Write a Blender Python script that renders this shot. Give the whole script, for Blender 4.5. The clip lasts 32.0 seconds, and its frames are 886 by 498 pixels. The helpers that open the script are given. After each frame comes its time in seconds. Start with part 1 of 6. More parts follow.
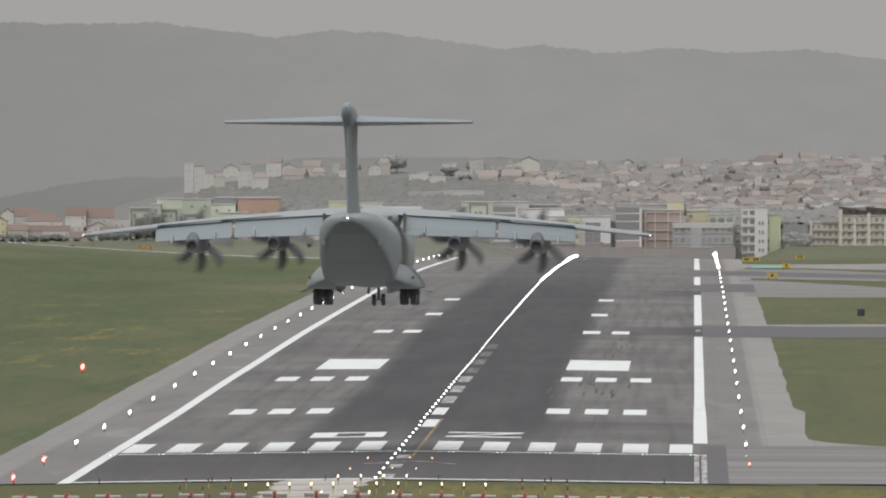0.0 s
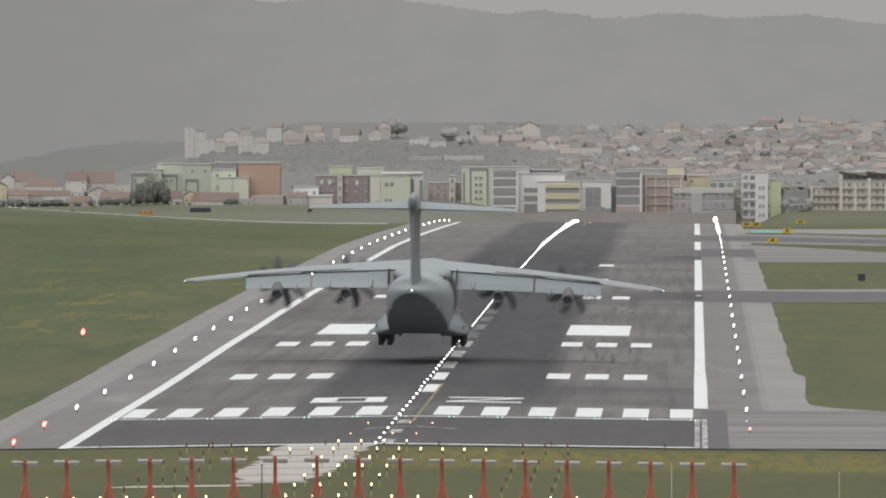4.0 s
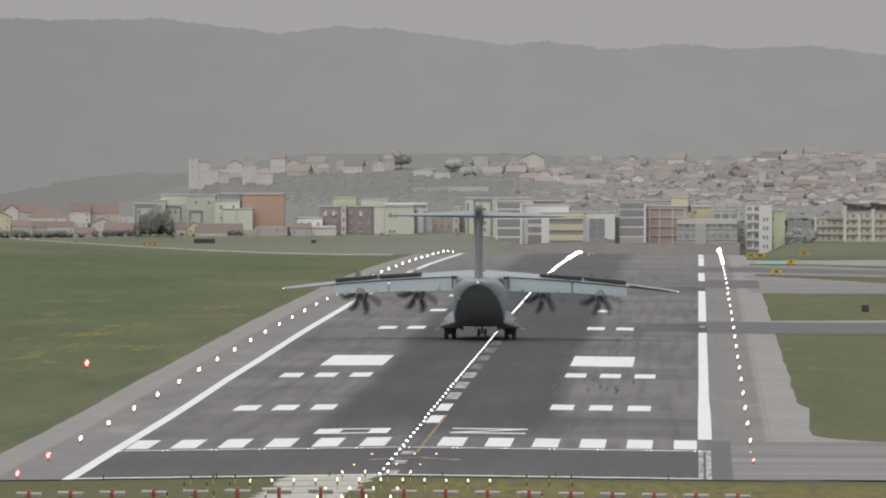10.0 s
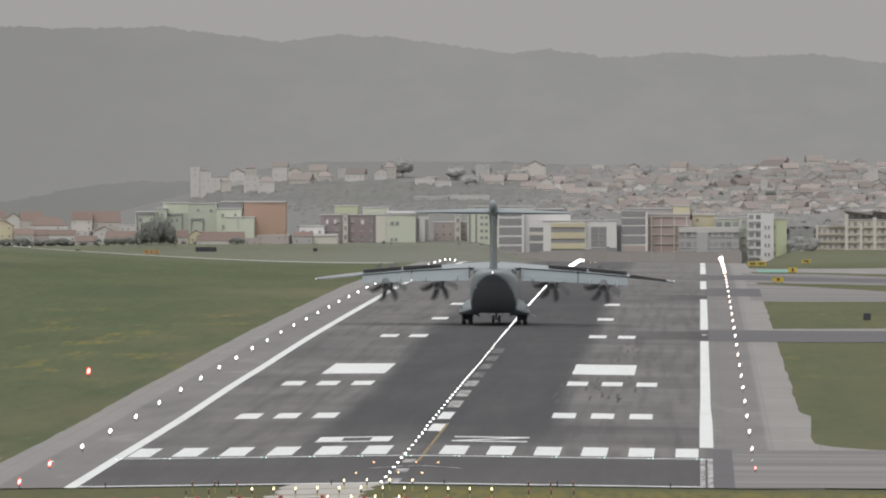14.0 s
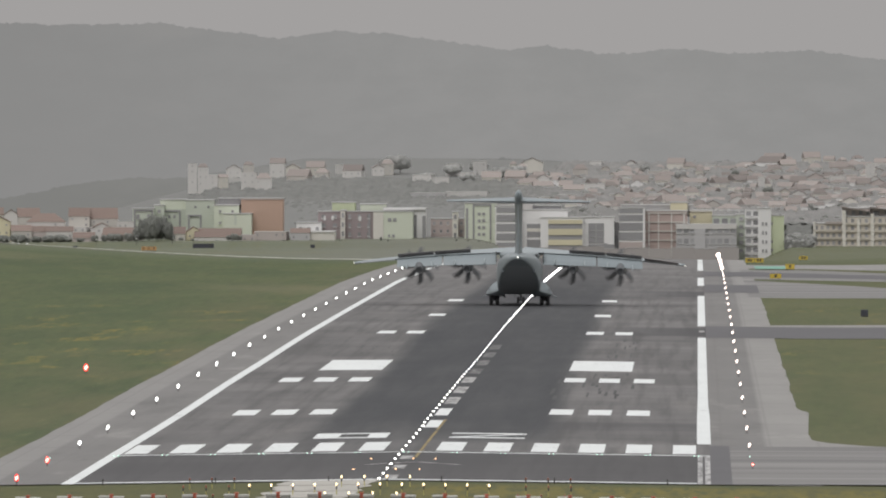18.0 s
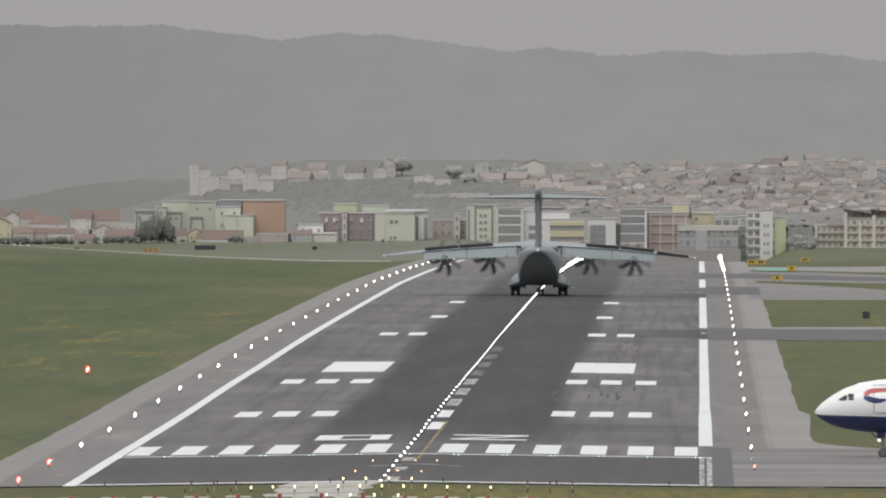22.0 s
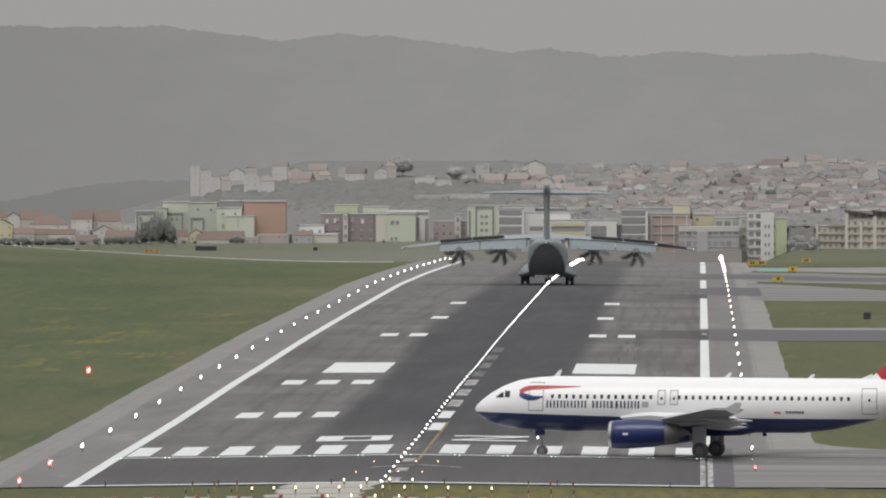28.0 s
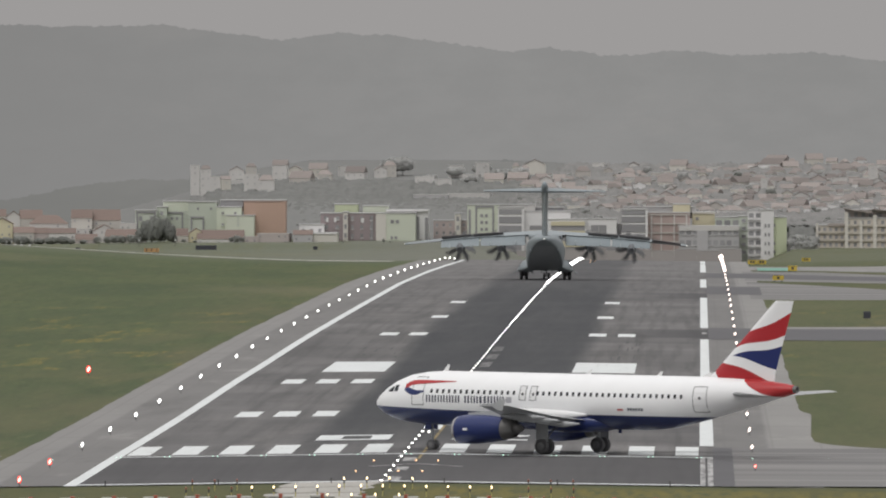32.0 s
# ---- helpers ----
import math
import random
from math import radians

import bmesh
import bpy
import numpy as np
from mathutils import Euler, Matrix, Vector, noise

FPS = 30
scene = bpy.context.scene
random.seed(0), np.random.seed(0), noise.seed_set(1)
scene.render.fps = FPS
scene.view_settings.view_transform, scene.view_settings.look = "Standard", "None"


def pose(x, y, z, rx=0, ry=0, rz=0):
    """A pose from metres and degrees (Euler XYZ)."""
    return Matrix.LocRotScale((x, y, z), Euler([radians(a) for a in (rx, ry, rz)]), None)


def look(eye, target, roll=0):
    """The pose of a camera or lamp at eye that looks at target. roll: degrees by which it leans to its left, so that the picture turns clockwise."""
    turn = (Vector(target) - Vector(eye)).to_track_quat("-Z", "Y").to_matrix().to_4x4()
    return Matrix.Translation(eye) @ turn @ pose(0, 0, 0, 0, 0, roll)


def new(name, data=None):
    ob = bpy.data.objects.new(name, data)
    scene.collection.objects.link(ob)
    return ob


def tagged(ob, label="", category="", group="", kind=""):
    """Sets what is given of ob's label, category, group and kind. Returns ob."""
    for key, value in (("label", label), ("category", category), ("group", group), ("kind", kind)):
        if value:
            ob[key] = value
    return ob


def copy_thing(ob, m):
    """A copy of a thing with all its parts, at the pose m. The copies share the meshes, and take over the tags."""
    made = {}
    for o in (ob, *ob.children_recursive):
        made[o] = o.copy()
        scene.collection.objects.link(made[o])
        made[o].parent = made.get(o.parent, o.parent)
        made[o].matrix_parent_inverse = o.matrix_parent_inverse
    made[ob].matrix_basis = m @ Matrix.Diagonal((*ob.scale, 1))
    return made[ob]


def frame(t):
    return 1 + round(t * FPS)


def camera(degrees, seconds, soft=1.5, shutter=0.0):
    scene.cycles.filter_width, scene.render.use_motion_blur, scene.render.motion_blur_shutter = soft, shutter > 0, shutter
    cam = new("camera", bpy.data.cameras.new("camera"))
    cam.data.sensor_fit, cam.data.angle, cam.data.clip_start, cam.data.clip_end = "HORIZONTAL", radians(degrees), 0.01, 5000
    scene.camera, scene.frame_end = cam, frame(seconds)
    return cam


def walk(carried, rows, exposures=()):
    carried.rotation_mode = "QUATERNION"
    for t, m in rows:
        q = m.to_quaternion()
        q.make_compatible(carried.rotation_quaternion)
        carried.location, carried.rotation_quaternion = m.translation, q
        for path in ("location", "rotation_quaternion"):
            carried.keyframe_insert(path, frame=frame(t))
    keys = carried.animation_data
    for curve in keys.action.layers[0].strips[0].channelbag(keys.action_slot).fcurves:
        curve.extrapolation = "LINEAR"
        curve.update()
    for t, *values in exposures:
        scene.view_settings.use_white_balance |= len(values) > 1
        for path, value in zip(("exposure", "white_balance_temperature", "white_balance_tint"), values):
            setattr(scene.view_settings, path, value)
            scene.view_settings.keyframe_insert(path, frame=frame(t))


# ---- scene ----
# Camera: a long lens on a tripod, standing still and turning a little.
CAMERA_ROWS = (
    (0, 89.5978, 0.8885),
    (0.5, 89.5670, 0.8977),
    (1, 89.5349, 0.9007),
    (1.5, 89.4935, 0.9037),
    (2, 89.4829, 0.9084),
    (2.5, 89.4690, 0.9007),
    (3, 89.4722, 0.8960),
    (3.5, 89.4722, 0.8930),
    (5.5, 89.4829, 0.8823),
    (6, 89.4844, 0.8808),
    (6.5, 89.4905, 0.8853),
    (7, 89.4936, 0.8823),
    (7.5, 89.5089, 0.8808),
    (8, 89.5396, 0.8884),
    (8.5, 89.5917, 0.9037),
    (9, 89.6193, 0.9098),
    (9.5, 89.5917, 0.9069),
    (10, 89.5839, 0.9037),
    (10.5, 89.5824, 0.8977),
    (11, 89.5824, 0.9006),
    (11.5, 89.5886, 0.9037),
    (12, 89.5947, 0.9007),
    (12.5, 89.5978, 0.9007),
    (13, 89.6039, 0.9037),
    (13.5, 89.6131, 0.9068),
    (14, 89.6131, 0.9099),
    (14.5, 89.6131, 0.9084),
    (16.5, 89.6039, 0.9037),
    (17, 89.5978, 0.9037),
    (17.5, 89.5947, 0.9037),
    (18, 89.6007, 0.9006),
    (18.5, 89.6008, 0.8945),
    (19, 89.5977, 0.8915),
    (19.5, 89.5979, 0.8915),
    (20, 89.6039, 0.8945),
    (20.5, 89.6071, 0.9037),
    (21, 89.6070, 0.9007),
    (21.5, 89.6069, 0.9067),
    (22, 89.6070, 0.9067),
    (22.5, 89.6069, 0.9037),
    (23, 89.6100, 0.9037),
    (23.5, 89.6069, 0.9007),
    (24, 89.6024, 0.9037),
    (24.5, 89.6009, 0.9007),
    (25, 89.6039, 0.9037),
    (25.5, 89.6054, 0.9022),
    (27.5, 89.6069, 0.9069),
    (28, 89.6100, 0.9099),
    (28.5, 89.6008, 0.9037),
    (29, 89.5977, 0.9052),
    (29.5, 89.6009, 0.9037),
    (30, 89.6039, 0.9067),
    (30.5, 89.6069, 0.9037),
    (31, 89.6039, 0.9007),
    (31.5, 89.6039, 0.9097),
    (32, 89.6069, 0.9099),
)
EYE_Z = 24.0
cam = camera(3.137, 32.0, soft=2.0, shutter=0.5)
walk(cam, [(t, pose(0, 0, EYE_Z, tilt, 0, turn)) for t, tilt, turn in CAMERA_ROWS],
     exposures=((0, 0.05), (9, 0.05), (18, 0.0), (23, 0.03), (26, 0.02), (28, -0.05), (32, -0.1)))

# World: a high overcast, dull at the horizon and brighter overhead.
SUN_TURN, SUN_RISE = 205.0, 58.0
world = bpy.data.worlds.new("overcast_sky")
scene.world = world
world.use_nodes = True
wn, wl = world.node_tree.nodes, world.node_tree.links
wn.clear()
sky = wn.new("ShaderNodeTexSky")
sky.sky_type, sky.sun_disc = "NISHITA", False
sky.sun_elevation, sky.sun_rotation = radians(SUN_RISE), radians(SUN_TURN)
sky.dust_density, sky.air_density = 6.0, 1.5
coord = wn.new("ShaderNodeTexCoord")
split = wn.new("ShaderNodeSeparateXYZ")
ramp = wn.new("ShaderNodeValToRGB")
ramp.color_ramp.interpolation = "EASE"
ramp.color_ramp.elements[0].position, ramp.color_ramp.elements[0].color = 0.0, (0.384, 0.372, 0.368, 1)
ramp.color_ramp.elements[1].position, ramp.color_ramp.elements[1].color = 0.75, (0.98, 0.97, 0.98, 1)
low = ramp.color_ramp.elements.new(0.06)
low.color = (0.405, 0.392, 0.388, 1)
dim = wn.new("ShaderNodeVectorMath")
dim.operation = "SCALE"
dim.inputs["Scale"].default_value = 0.05
blend = wn.new("ShaderNodeMix")
blend.data_type = "RGBA"
blend.inputs["Factor"].default_value = 0.06
back = wn.new("ShaderNodeBackground")
out = wn.new("ShaderNodeOutputWorld")
wl.new(coord.outputs["Generated"], split.inputs[0])
wl.new(split.outputs["Z"], ramp.inputs["Fac"])
wl.new(sky.outputs[0], dim.inputs[0])
wl.new(ramp.outputs[0], blend.inputs["A"])
wl.new(dim.outputs[0], blend.inputs["B"])
wl.new(blend.outputs["Result"], back.inputs["Color"])
wl.new(back.outputs[0], out.inputs["Surface"])
back.inputs["Strength"].default_value = 1.0

sun_data = bpy.data.lights.new("sun", "SUN")
sun_data.energy, sun_data.angle, sun_data.color = 1.2, radians(30), (1.0, 0.975, 0.94)
sun = new("sun", sun_data)
sun.matrix_world = look((0, 0, 300), (
    -math.sin(radians(SUN_TURN)) * math.cos(radians(SUN_RISE)) * 100,
    -math.cos(radians(SUN_TURN)) * math.cos(radians(SUN_RISE)) * 100,
    300 - math.sin(radians(SUN_RISE)) * 100))


# ---- materials ----
class Nodes:
    """A short way to write a node material."""

    def __init__(self, name, rough=0.6, metal=0.0):
        self.m = bpy.data.materials.new(name)
        self.m.use_nodes = True
        self.t = self.m.node_tree
        self.b = self.t.nodes["Principled BSDF"]
        self.b.inputs["Roughness"].default_value = rough
        self.b.inputs["Metallic"].default_value = metal
        self.x = self.add("ShaderNodeTexCoord").outputs["Object"]

    def add(self, kind):
        return self.t.nodes.new(kind)

    def link(self, a, b):
        self.t.links.new(a, b)

    def put(self, socket, v):
        if hasattr(v, "is_linked"):
            self.link(v, socket)
        else:
            socket.default_value = v

    def math(self, op, a, b=0.0, c=0.0):
        n = self.add("ShaderNodeMath")
        n.operation = op
        for s, v in zip(n.inputs, (a, b, c)):
            self.put(s, v)
        return n.outputs[0]

    def step(self, v, lo, hi):
        n = self.add("ShaderNodeMapRange")
        n.interpolation_type = "SMOOTHSTEP"
        self.put(n.inputs["Value"], v)
        n.inputs["From Min"].default_value, n.inputs["From Max"].default_value = lo, hi
        if lo > hi:
            n.inputs["From Min"].default_value, n.inputs["From Max"].default_value = hi, lo
            n.inputs["To Min"].default_value, n.inputs["To Max"].default_value = 1.0, 0.0
        return n.outputs[0]

    def noise(self, scale, stretch=(1, 1, 1), detail=4.0, rough=0.55):
        mp = self.add("ShaderNodeMapping")
        mp.inputs["Scale"].default_value = stretch
        self.link(self.x, mp.inputs["Vector"])
        n = self.add("ShaderNodeTexNoise")
        n.inputs["Scale"].default_value, n.inputs["Detail"].default_value = scale, detail
        n.inputs["Roughness"].default_value = rough
        self.link(mp.outputs[0], n.inputs["Vector"])
        return n.outputs["Fac"]

    def mix(self, f, a, b):
        n = self.add("ShaderNodeMix")
        n.data_type = "RGBA"
        self.put(n.inputs["Factor"], f)
        for s, v in ((n.inputs["A"], a), (n.inputs["B"], b)):
            self.put(s, v if hasattr(v, "is_linked") else (*v, 1))
        return n.outputs["Result"]

    def axes(self):
        n = self.add("ShaderNodeSeparateXYZ")
        self.link(self.x, n.inputs[0])
        return n.outputs

    def done(self, colour, bump=None, depth=0.02):
        self.put(self.b.inputs["Base Color"], colour if hasattr(colour, "is_linked") else (*colour, 1))
        if bump is not None:
            n = self.add("ShaderNodeBump")
            n.inputs["Distance"].default_value = depth
            n.inputs["Strength"].default_value = 0.5
            self.link(bump, n.inputs["Height"])
            self.link(n.outputs[0], self.b.inputs["Normal"])
        return self.m


def surf(name, colour, rough=0.6, metal=0.0, scale=2.0, vary=0.18, bump=0.01, each=0.0):
    """A surface with stains and grain; each: how far alike pieces differ."""
    n = Nodes(name, rough, metal)
    dark = tuple(c * (1 - vary) for c in colour)
    lite = tuple(min(1, c * (1 + vary)) for c in colour)
    big, fine = n.noise(scale * 0.25), n.noise(scale * 5.0)
    c = n.mix(n.math("MULTIPLY_ADD", fine, 0.4, n.math("MULTIPLY", big, 0.6)), dark, lite)
    if each:
        r = n.add("ShaderNodeObjectInfo").outputs["Random"]
        h = n.add("ShaderNodeHueSaturation")
        n.put(h.inputs["Value"], n.math("MULTIPLY_ADD", r, each, 1 - each / 2))
        n.link(c, h.inputs["Color"])
        c = h.outputs[0]
    return n.done(c, fine, bump)


def glow(name, colour, strength):
    m = bpy.data.materials.new(name)
    m.use_nodes = True
    b = m.node_tree.nodes["Principled BSDF"]
    b.inputs["Base Color"].default_value = (*colour, 1)
    b.inputs["Emission Color"].default_value = (*colour, 1)
    b.inputs["Emission Strength"].default_value = strength
    return m


def glass(name, colour, rough=0.12):
    n = Nodes(name, rough)
    return n.done(n.mix(n.noise(1.3), colour, tuple(c * 1.6 for c in colour)))


# ---- mesh helpers ----
def finish(bm, smooth=None):
    bmesh.ops.recalc_face_normals(bm, faces=bm.faces)
    if smooth is not None:
        for f in bm.faces:
            f.smooth = True
        for e in bm.edges:
            if len(e.link_faces) == 2 and e.calc_face_angle(0) > radians(smooth):
                e.smooth = False


def part(name, bm, material, parent=None, label="", smooth=None):
    finish(bm, smooth)
    me = bpy.data.meshes.new(name)
    bm.to_mesh(me)
    bm.free()
    me.materials.append(material)
    ob = new(name, me)
    if parent is not None:
        ob.parent = parent
    return tagged(ob, label) if label else ob


def thing(name, label, category, group="", kind="", m=None):
    ob = new(name)
    ob.empty_display_size = 0.1
    if m is not None:
        ob.matrix_basis = m
    return tagged(ob, label, category, group, kind)


def box(x0, x1, y0, y1, z0, z1, bm=None, bevel=0.0):
    bm = bm or bmesh.new()
    v = bmesh.ops.create_cube(bm, size=1)["verts"]
    for p in v:
        p.co = Vector(((x0 + x1) / 2 + p.co.x * (x1 - x0), (y0 + y1) / 2 + p.co.y * (y1 - y0), (z0 + z1) / 2 + p.co.z * (z1 - z0)))
    if bevel:
        es = {e for p in v for e in p.link_edges}
        bmesh.ops.bevel(bm, geom=list(es), offset=bevel, segments=2, affect="EDGES", profile=0.5)
    return bm


def rod(a, b, r0, r1=None, bm=None, seg=10):
    """A round bar from a to b."""
    bm = bm or bmesh.new()
    a, b = Vector(a), Vector(b)
    q = (b - a).to_track_quat("Z", "Y")
    rings = []
    for p, r in ((a, r0), (b, r0 if r1 is None else r1)):
        rings.append([bm.verts.new(p + q @ Vector((math.cos(k) * r, math.sin(k) * r, 0)))
                      for k in (2 * math.pi * i / seg for i in range(seg))])
    for i in range(seg):
        bm.faces.new((rings[0][i], rings[0][(i + 1) % seg], rings[1][(i + 1) % seg], rings[1][i]))
    bm.faces.new(rings[0][::-1])
    bm.faces.new(rings[1])
    return bm


def loft(rings, bm=None, close=True):
    """Skins a row of closed rings of points."""
    bm = bm or bmesh.new()
    vs = [[bm.verts.new(p) for p in r] for r in rings]
    n = len(vs[0])
    for a, b in zip(vs, vs[1:]):
        for i in range(n):
            bm.faces.new((a[i], a[(i + 1) % n], b[(i + 1) % n], b[i]))
    if close:
        bm.faces.new(vs[0][::-1])
        bm.faces.new(vs[-1])
    return bm


def oval(y, zc, rx, rz, seg=32, power=2.0, xc=0.0):
    pts = []
    for i in range(seg):
        a = 2 * math.pi * i / seg
        c, s = math.cos(a), math.sin(a)
        e = 2.0 / power
        pts.append((xc + rx * math.copysign(abs(c) ** e, c), y, zc + rz * math.copysign(abs(s) ** e, s)))
    return pts


def ball(c, rx, ry=None, rz=None, bm=None, u=10, v=7):
    bm = bm or bmesh.new()
    vs = bmesh.ops.create_uvsphere(bm, u_segments=u, v_segments=v, radius=1)["verts"]
    for p in vs:
        p.co = Vector((c[0] + p.co.x * rx, c[1] + p.co.y * (ry or rx), c[2] + p.co.z * (rz or rx)))
    return bm


def sheet(name, verts, faces, material, parent=None, smooth=True):
    me = bpy.data.meshes.new(name)
    me.from_pydata(verts, [], faces)
    me.polygons.foreach_set("use_smooth", [smooth] * len(me.polygons))
    me.materials.append(material)
    me.update()
    ob = new(name, me)
    ob.parent = parent
    return ob


# ---- the lie of the land ----
PROFILE_Y = np.array((-600, 700, 900, 1000, 1118, 1208, 1358, 1508, 1625, 1808, 1958, 2108, 2356, 2603, 2763, 3000, 3100, 3300, 3600, 4250, 5200), float)
PROFILE_Z = np.array((-1, -.3, 0, .1, .2, .46, .76, 1.22, 1.42, 1.96, 2.25, 2.5, 2.85, 2.55, 2.15, 1.45, .6, -2, -5.5, -9.6, -9.6), float)
MID = -21.55            # the runway's middle
EDGE_L, EDGE_R = -44.05, 0.95
SIDE_L, SIDE_R = -51.6, 8.4


def smooth_step(v, a, b):
    k = min(1.0, max(0.0, (v - a) / (b - a)))
    return k * k * (3 - 2 * k)


def line_z(y):
    """The height of the runway's middle at y."""
    s = 0.0
    for k in (-30, -15, 0, 15, 30):
        s += float(np.interp(y + k, PROFILE_Y, PROFILE_Z))
    return s / 5


def land_z(x, y):
    """The height of the pavement and of the grass round it."""
    off = abs(x - MID)
    fall = 0.014 if x > MID else 0.014 * (1 - smooth_step(y, 1250, 1750))
    z = line_z(y) - fall * min(off, 22.5) - 0.012 * min(max(0, off - 22.5), 12)
    z += 5.1 * smooth_step(-x, 62, 185) * smooth_step(y, 1900, 2950) * smooth_step(-y, -3900, -3300)
    z += 1.5 * smooth_step(x, 12, 70) * smooth_step(y, 2500, 3000) * smooth_step(-y, -3900, -3300)
    if y > 3300:
        z += 3.6 * smooth_step(y, 3300, 4200) * (1 - smooth_step(x, -60, -45) * smooth_step(-x, -25, -17) * smooth_step(-y, -4420, -4370))
    if y > 4290:
        z += 1.5 * smooth_step(y, 4291, 4303) * smooth_step(-x, 30, 60)
    if y > 4250:
        z += float(np.interp(y, (4250, 4400, 4500, 4900, 5200), (0, 2, 6, 21.5, 23))) * smooth_step(x, -185, -135)
    return z


def at(x, y, up=0.0):
    return (x, y, land_z(x, y) + up)


def strip(name, poly, up, material, parent=None, ny=None, nx=2):
    """A flat patch that follows the land: rows of (y, x0, x1)."""
    verts, faces = [], []
    for y, a, b in poly:
        for i in range(nx):
            x = a + (b - a) * i / (nx - 1)
            verts.append((x, y, land_z(x, y) + up))
    for j in range(len(poly) - 1):
        for i in range(nx - 1):
            k = j * nx + i
            faces.append((k, k + 1, k + nx + 1, k + nx))
    return sheet(name, verts, faces, material, parent)


def spread(y0, y1, x0, x1, n=0):
    n = n or max(1, int(abs(y1 - y0) / 10))
    return [(y0 + (y1 - y0) * i / n, x0, x1) for i in range(n + 1)]


# Grass: mown, worn in places, with yellow flowers.
g = Nodes("grass", 0.95)
ax = g.axes()
base = g.mix(g.step(g.noise(0.03, (1, .12, 1), 5, 0.6), 0.3, 0.7), (0.043, 0.067, 0.019), (0.072, 0.094, 0.027))
base = g.mix(g.math("MULTIPLY", g.step(g.noise(0.9, (1, .04, 1), 8, 0.75), 0.4, 0.7), 0.7), base, (0.028, 0.045, 0.013))
base = g.mix(g.math("MULTIPLY", g.step(g.noise(1.6, (1, .04, 1), 6, 0.7), 0.52, 0.75), 0.5), base, (0.13, 0.14, 0.055))
# Haze is mixed into the grass colour, growing from 2750 m on.
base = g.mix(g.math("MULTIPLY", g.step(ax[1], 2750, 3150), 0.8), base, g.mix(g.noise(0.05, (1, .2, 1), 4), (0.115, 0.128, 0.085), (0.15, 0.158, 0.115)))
flowers = g.math("MULTIPLY", g.step(g.noise(0.11, (1, .2, 1), 2), 0.52, 0.66), g.step(g.noise(0.5, (1, .05, 1), 5, 0.7), 0.44, 0.58))
flowers = g.math("MULTIPLY", flowers, g.math("MULTIPLY_ADD", g.math("MULTIPLY", g.step(ax[1], 1500, 1600), g.step(ax[1], 2150, 1980)), 0.64, 0.1))
speck = g.step(g.noise(2.2, (1, .04, 1), 5, 0.8), 0.42, 0.58)
base = g.mix(g.math("MULTIPLY", flowers, g.math("MULTIPLY_ADD", speck, 0.75, 0.2)), base, (0.25, 0.19, 0.033))
# bare soil shows along the paving and among the flowers; the sward is deeper away from it
soil = g.math("MULTIPLY", g.step(ax[0], -70, -53), g.step(ax[1], 3000, 2400))
soil = g.math("MULTIPLY", soil, g.step(g.noise(0.13, (1, .08, 1), 5, 0.7), 0.34, 0.66))
base = g.mix(g.math("MULTIPLY", soil, 0.5), base, (0.125, 0.108, 0.05))
deep = g.math("MULTIPLY", g.step(ax[0], -62, -84), g.step(ax[1], 2100, 1700))
base = g.mix(g.math("MULTIPLY", deep, 0.5), base, (0.036, 0.052, 0.015))
dry = g.step(g.noise(0.012, (1, .25, 1), 3), 0.55, 0.75)
base = g.mix(g.math("MULTIPLY", dry, 0.55), base, (0.15, 0.14, 0.075))
mottle = g.step(g.noise(0.22, (1, .08, 1), 6, 0.7), 0.45, 0.68)
base = g.mix(g.math("MULTIPLY", mottle, 0.4), base, (0.1, 0.098, 0.036))
right = g.step(ax[0], 5.0, 12.0)
base = g.mix(g.math("MULTIPLY", right, 0.4), base, (0.08, 0.084, 0.03))
band = g.math("MULTIPLY", g.math("MULTIPLY", g.step(ax[1], 1044, 1064), g.step(ax[1], 1114, 1100)), g.math("MULTIPLY_ADD", g.step(ax[0], -24, -16), 0.8, 0.2))
band = g.math("MULTIPLY", band, g.step(g.noise(1.1, (1, .06, 1), 6, 0.7), 0.34, 0.6))
base = g.mix(band, base, (0.27, 0.21, 0.025))
# Grey haze between runway end and town, painted on the grass.
end_haze = g.math("MULTIPLY", g.math("MULTIPLY", g.step(ax[1], 3250, 3500), g.step(ax[0], -130, -60)), g.step(ax[0], 22, 8))
base = g.mix(g.math("MULTIPLY", end_haze, 0.45), base, g.mix(g.noise(0.08, (1, .1, 1), 4), (0.15, 0.147, 0.138), (0.21, 0.205, 0.192)))
front = g.math("MULTIPLY", g.step(ax[1], 1125, 1112), g.step(g.noise(0.7, (1, .1, 1), 6, 0.7), 0.35, 0.65))
base = g.mix(g.math("MULTIPLY", g.step(ax[1], 1125, 1112), 0.55), base, (0.046, 0.052, 0.014))
base = g.mix(g.math("MULTIPLY", front, 0.45), base, (0.095, 0.09, 0.024))
# Ground under the town is greyed with haze.
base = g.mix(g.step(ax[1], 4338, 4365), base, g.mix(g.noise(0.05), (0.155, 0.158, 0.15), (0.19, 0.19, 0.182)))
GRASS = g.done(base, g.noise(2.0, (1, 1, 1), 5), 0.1)

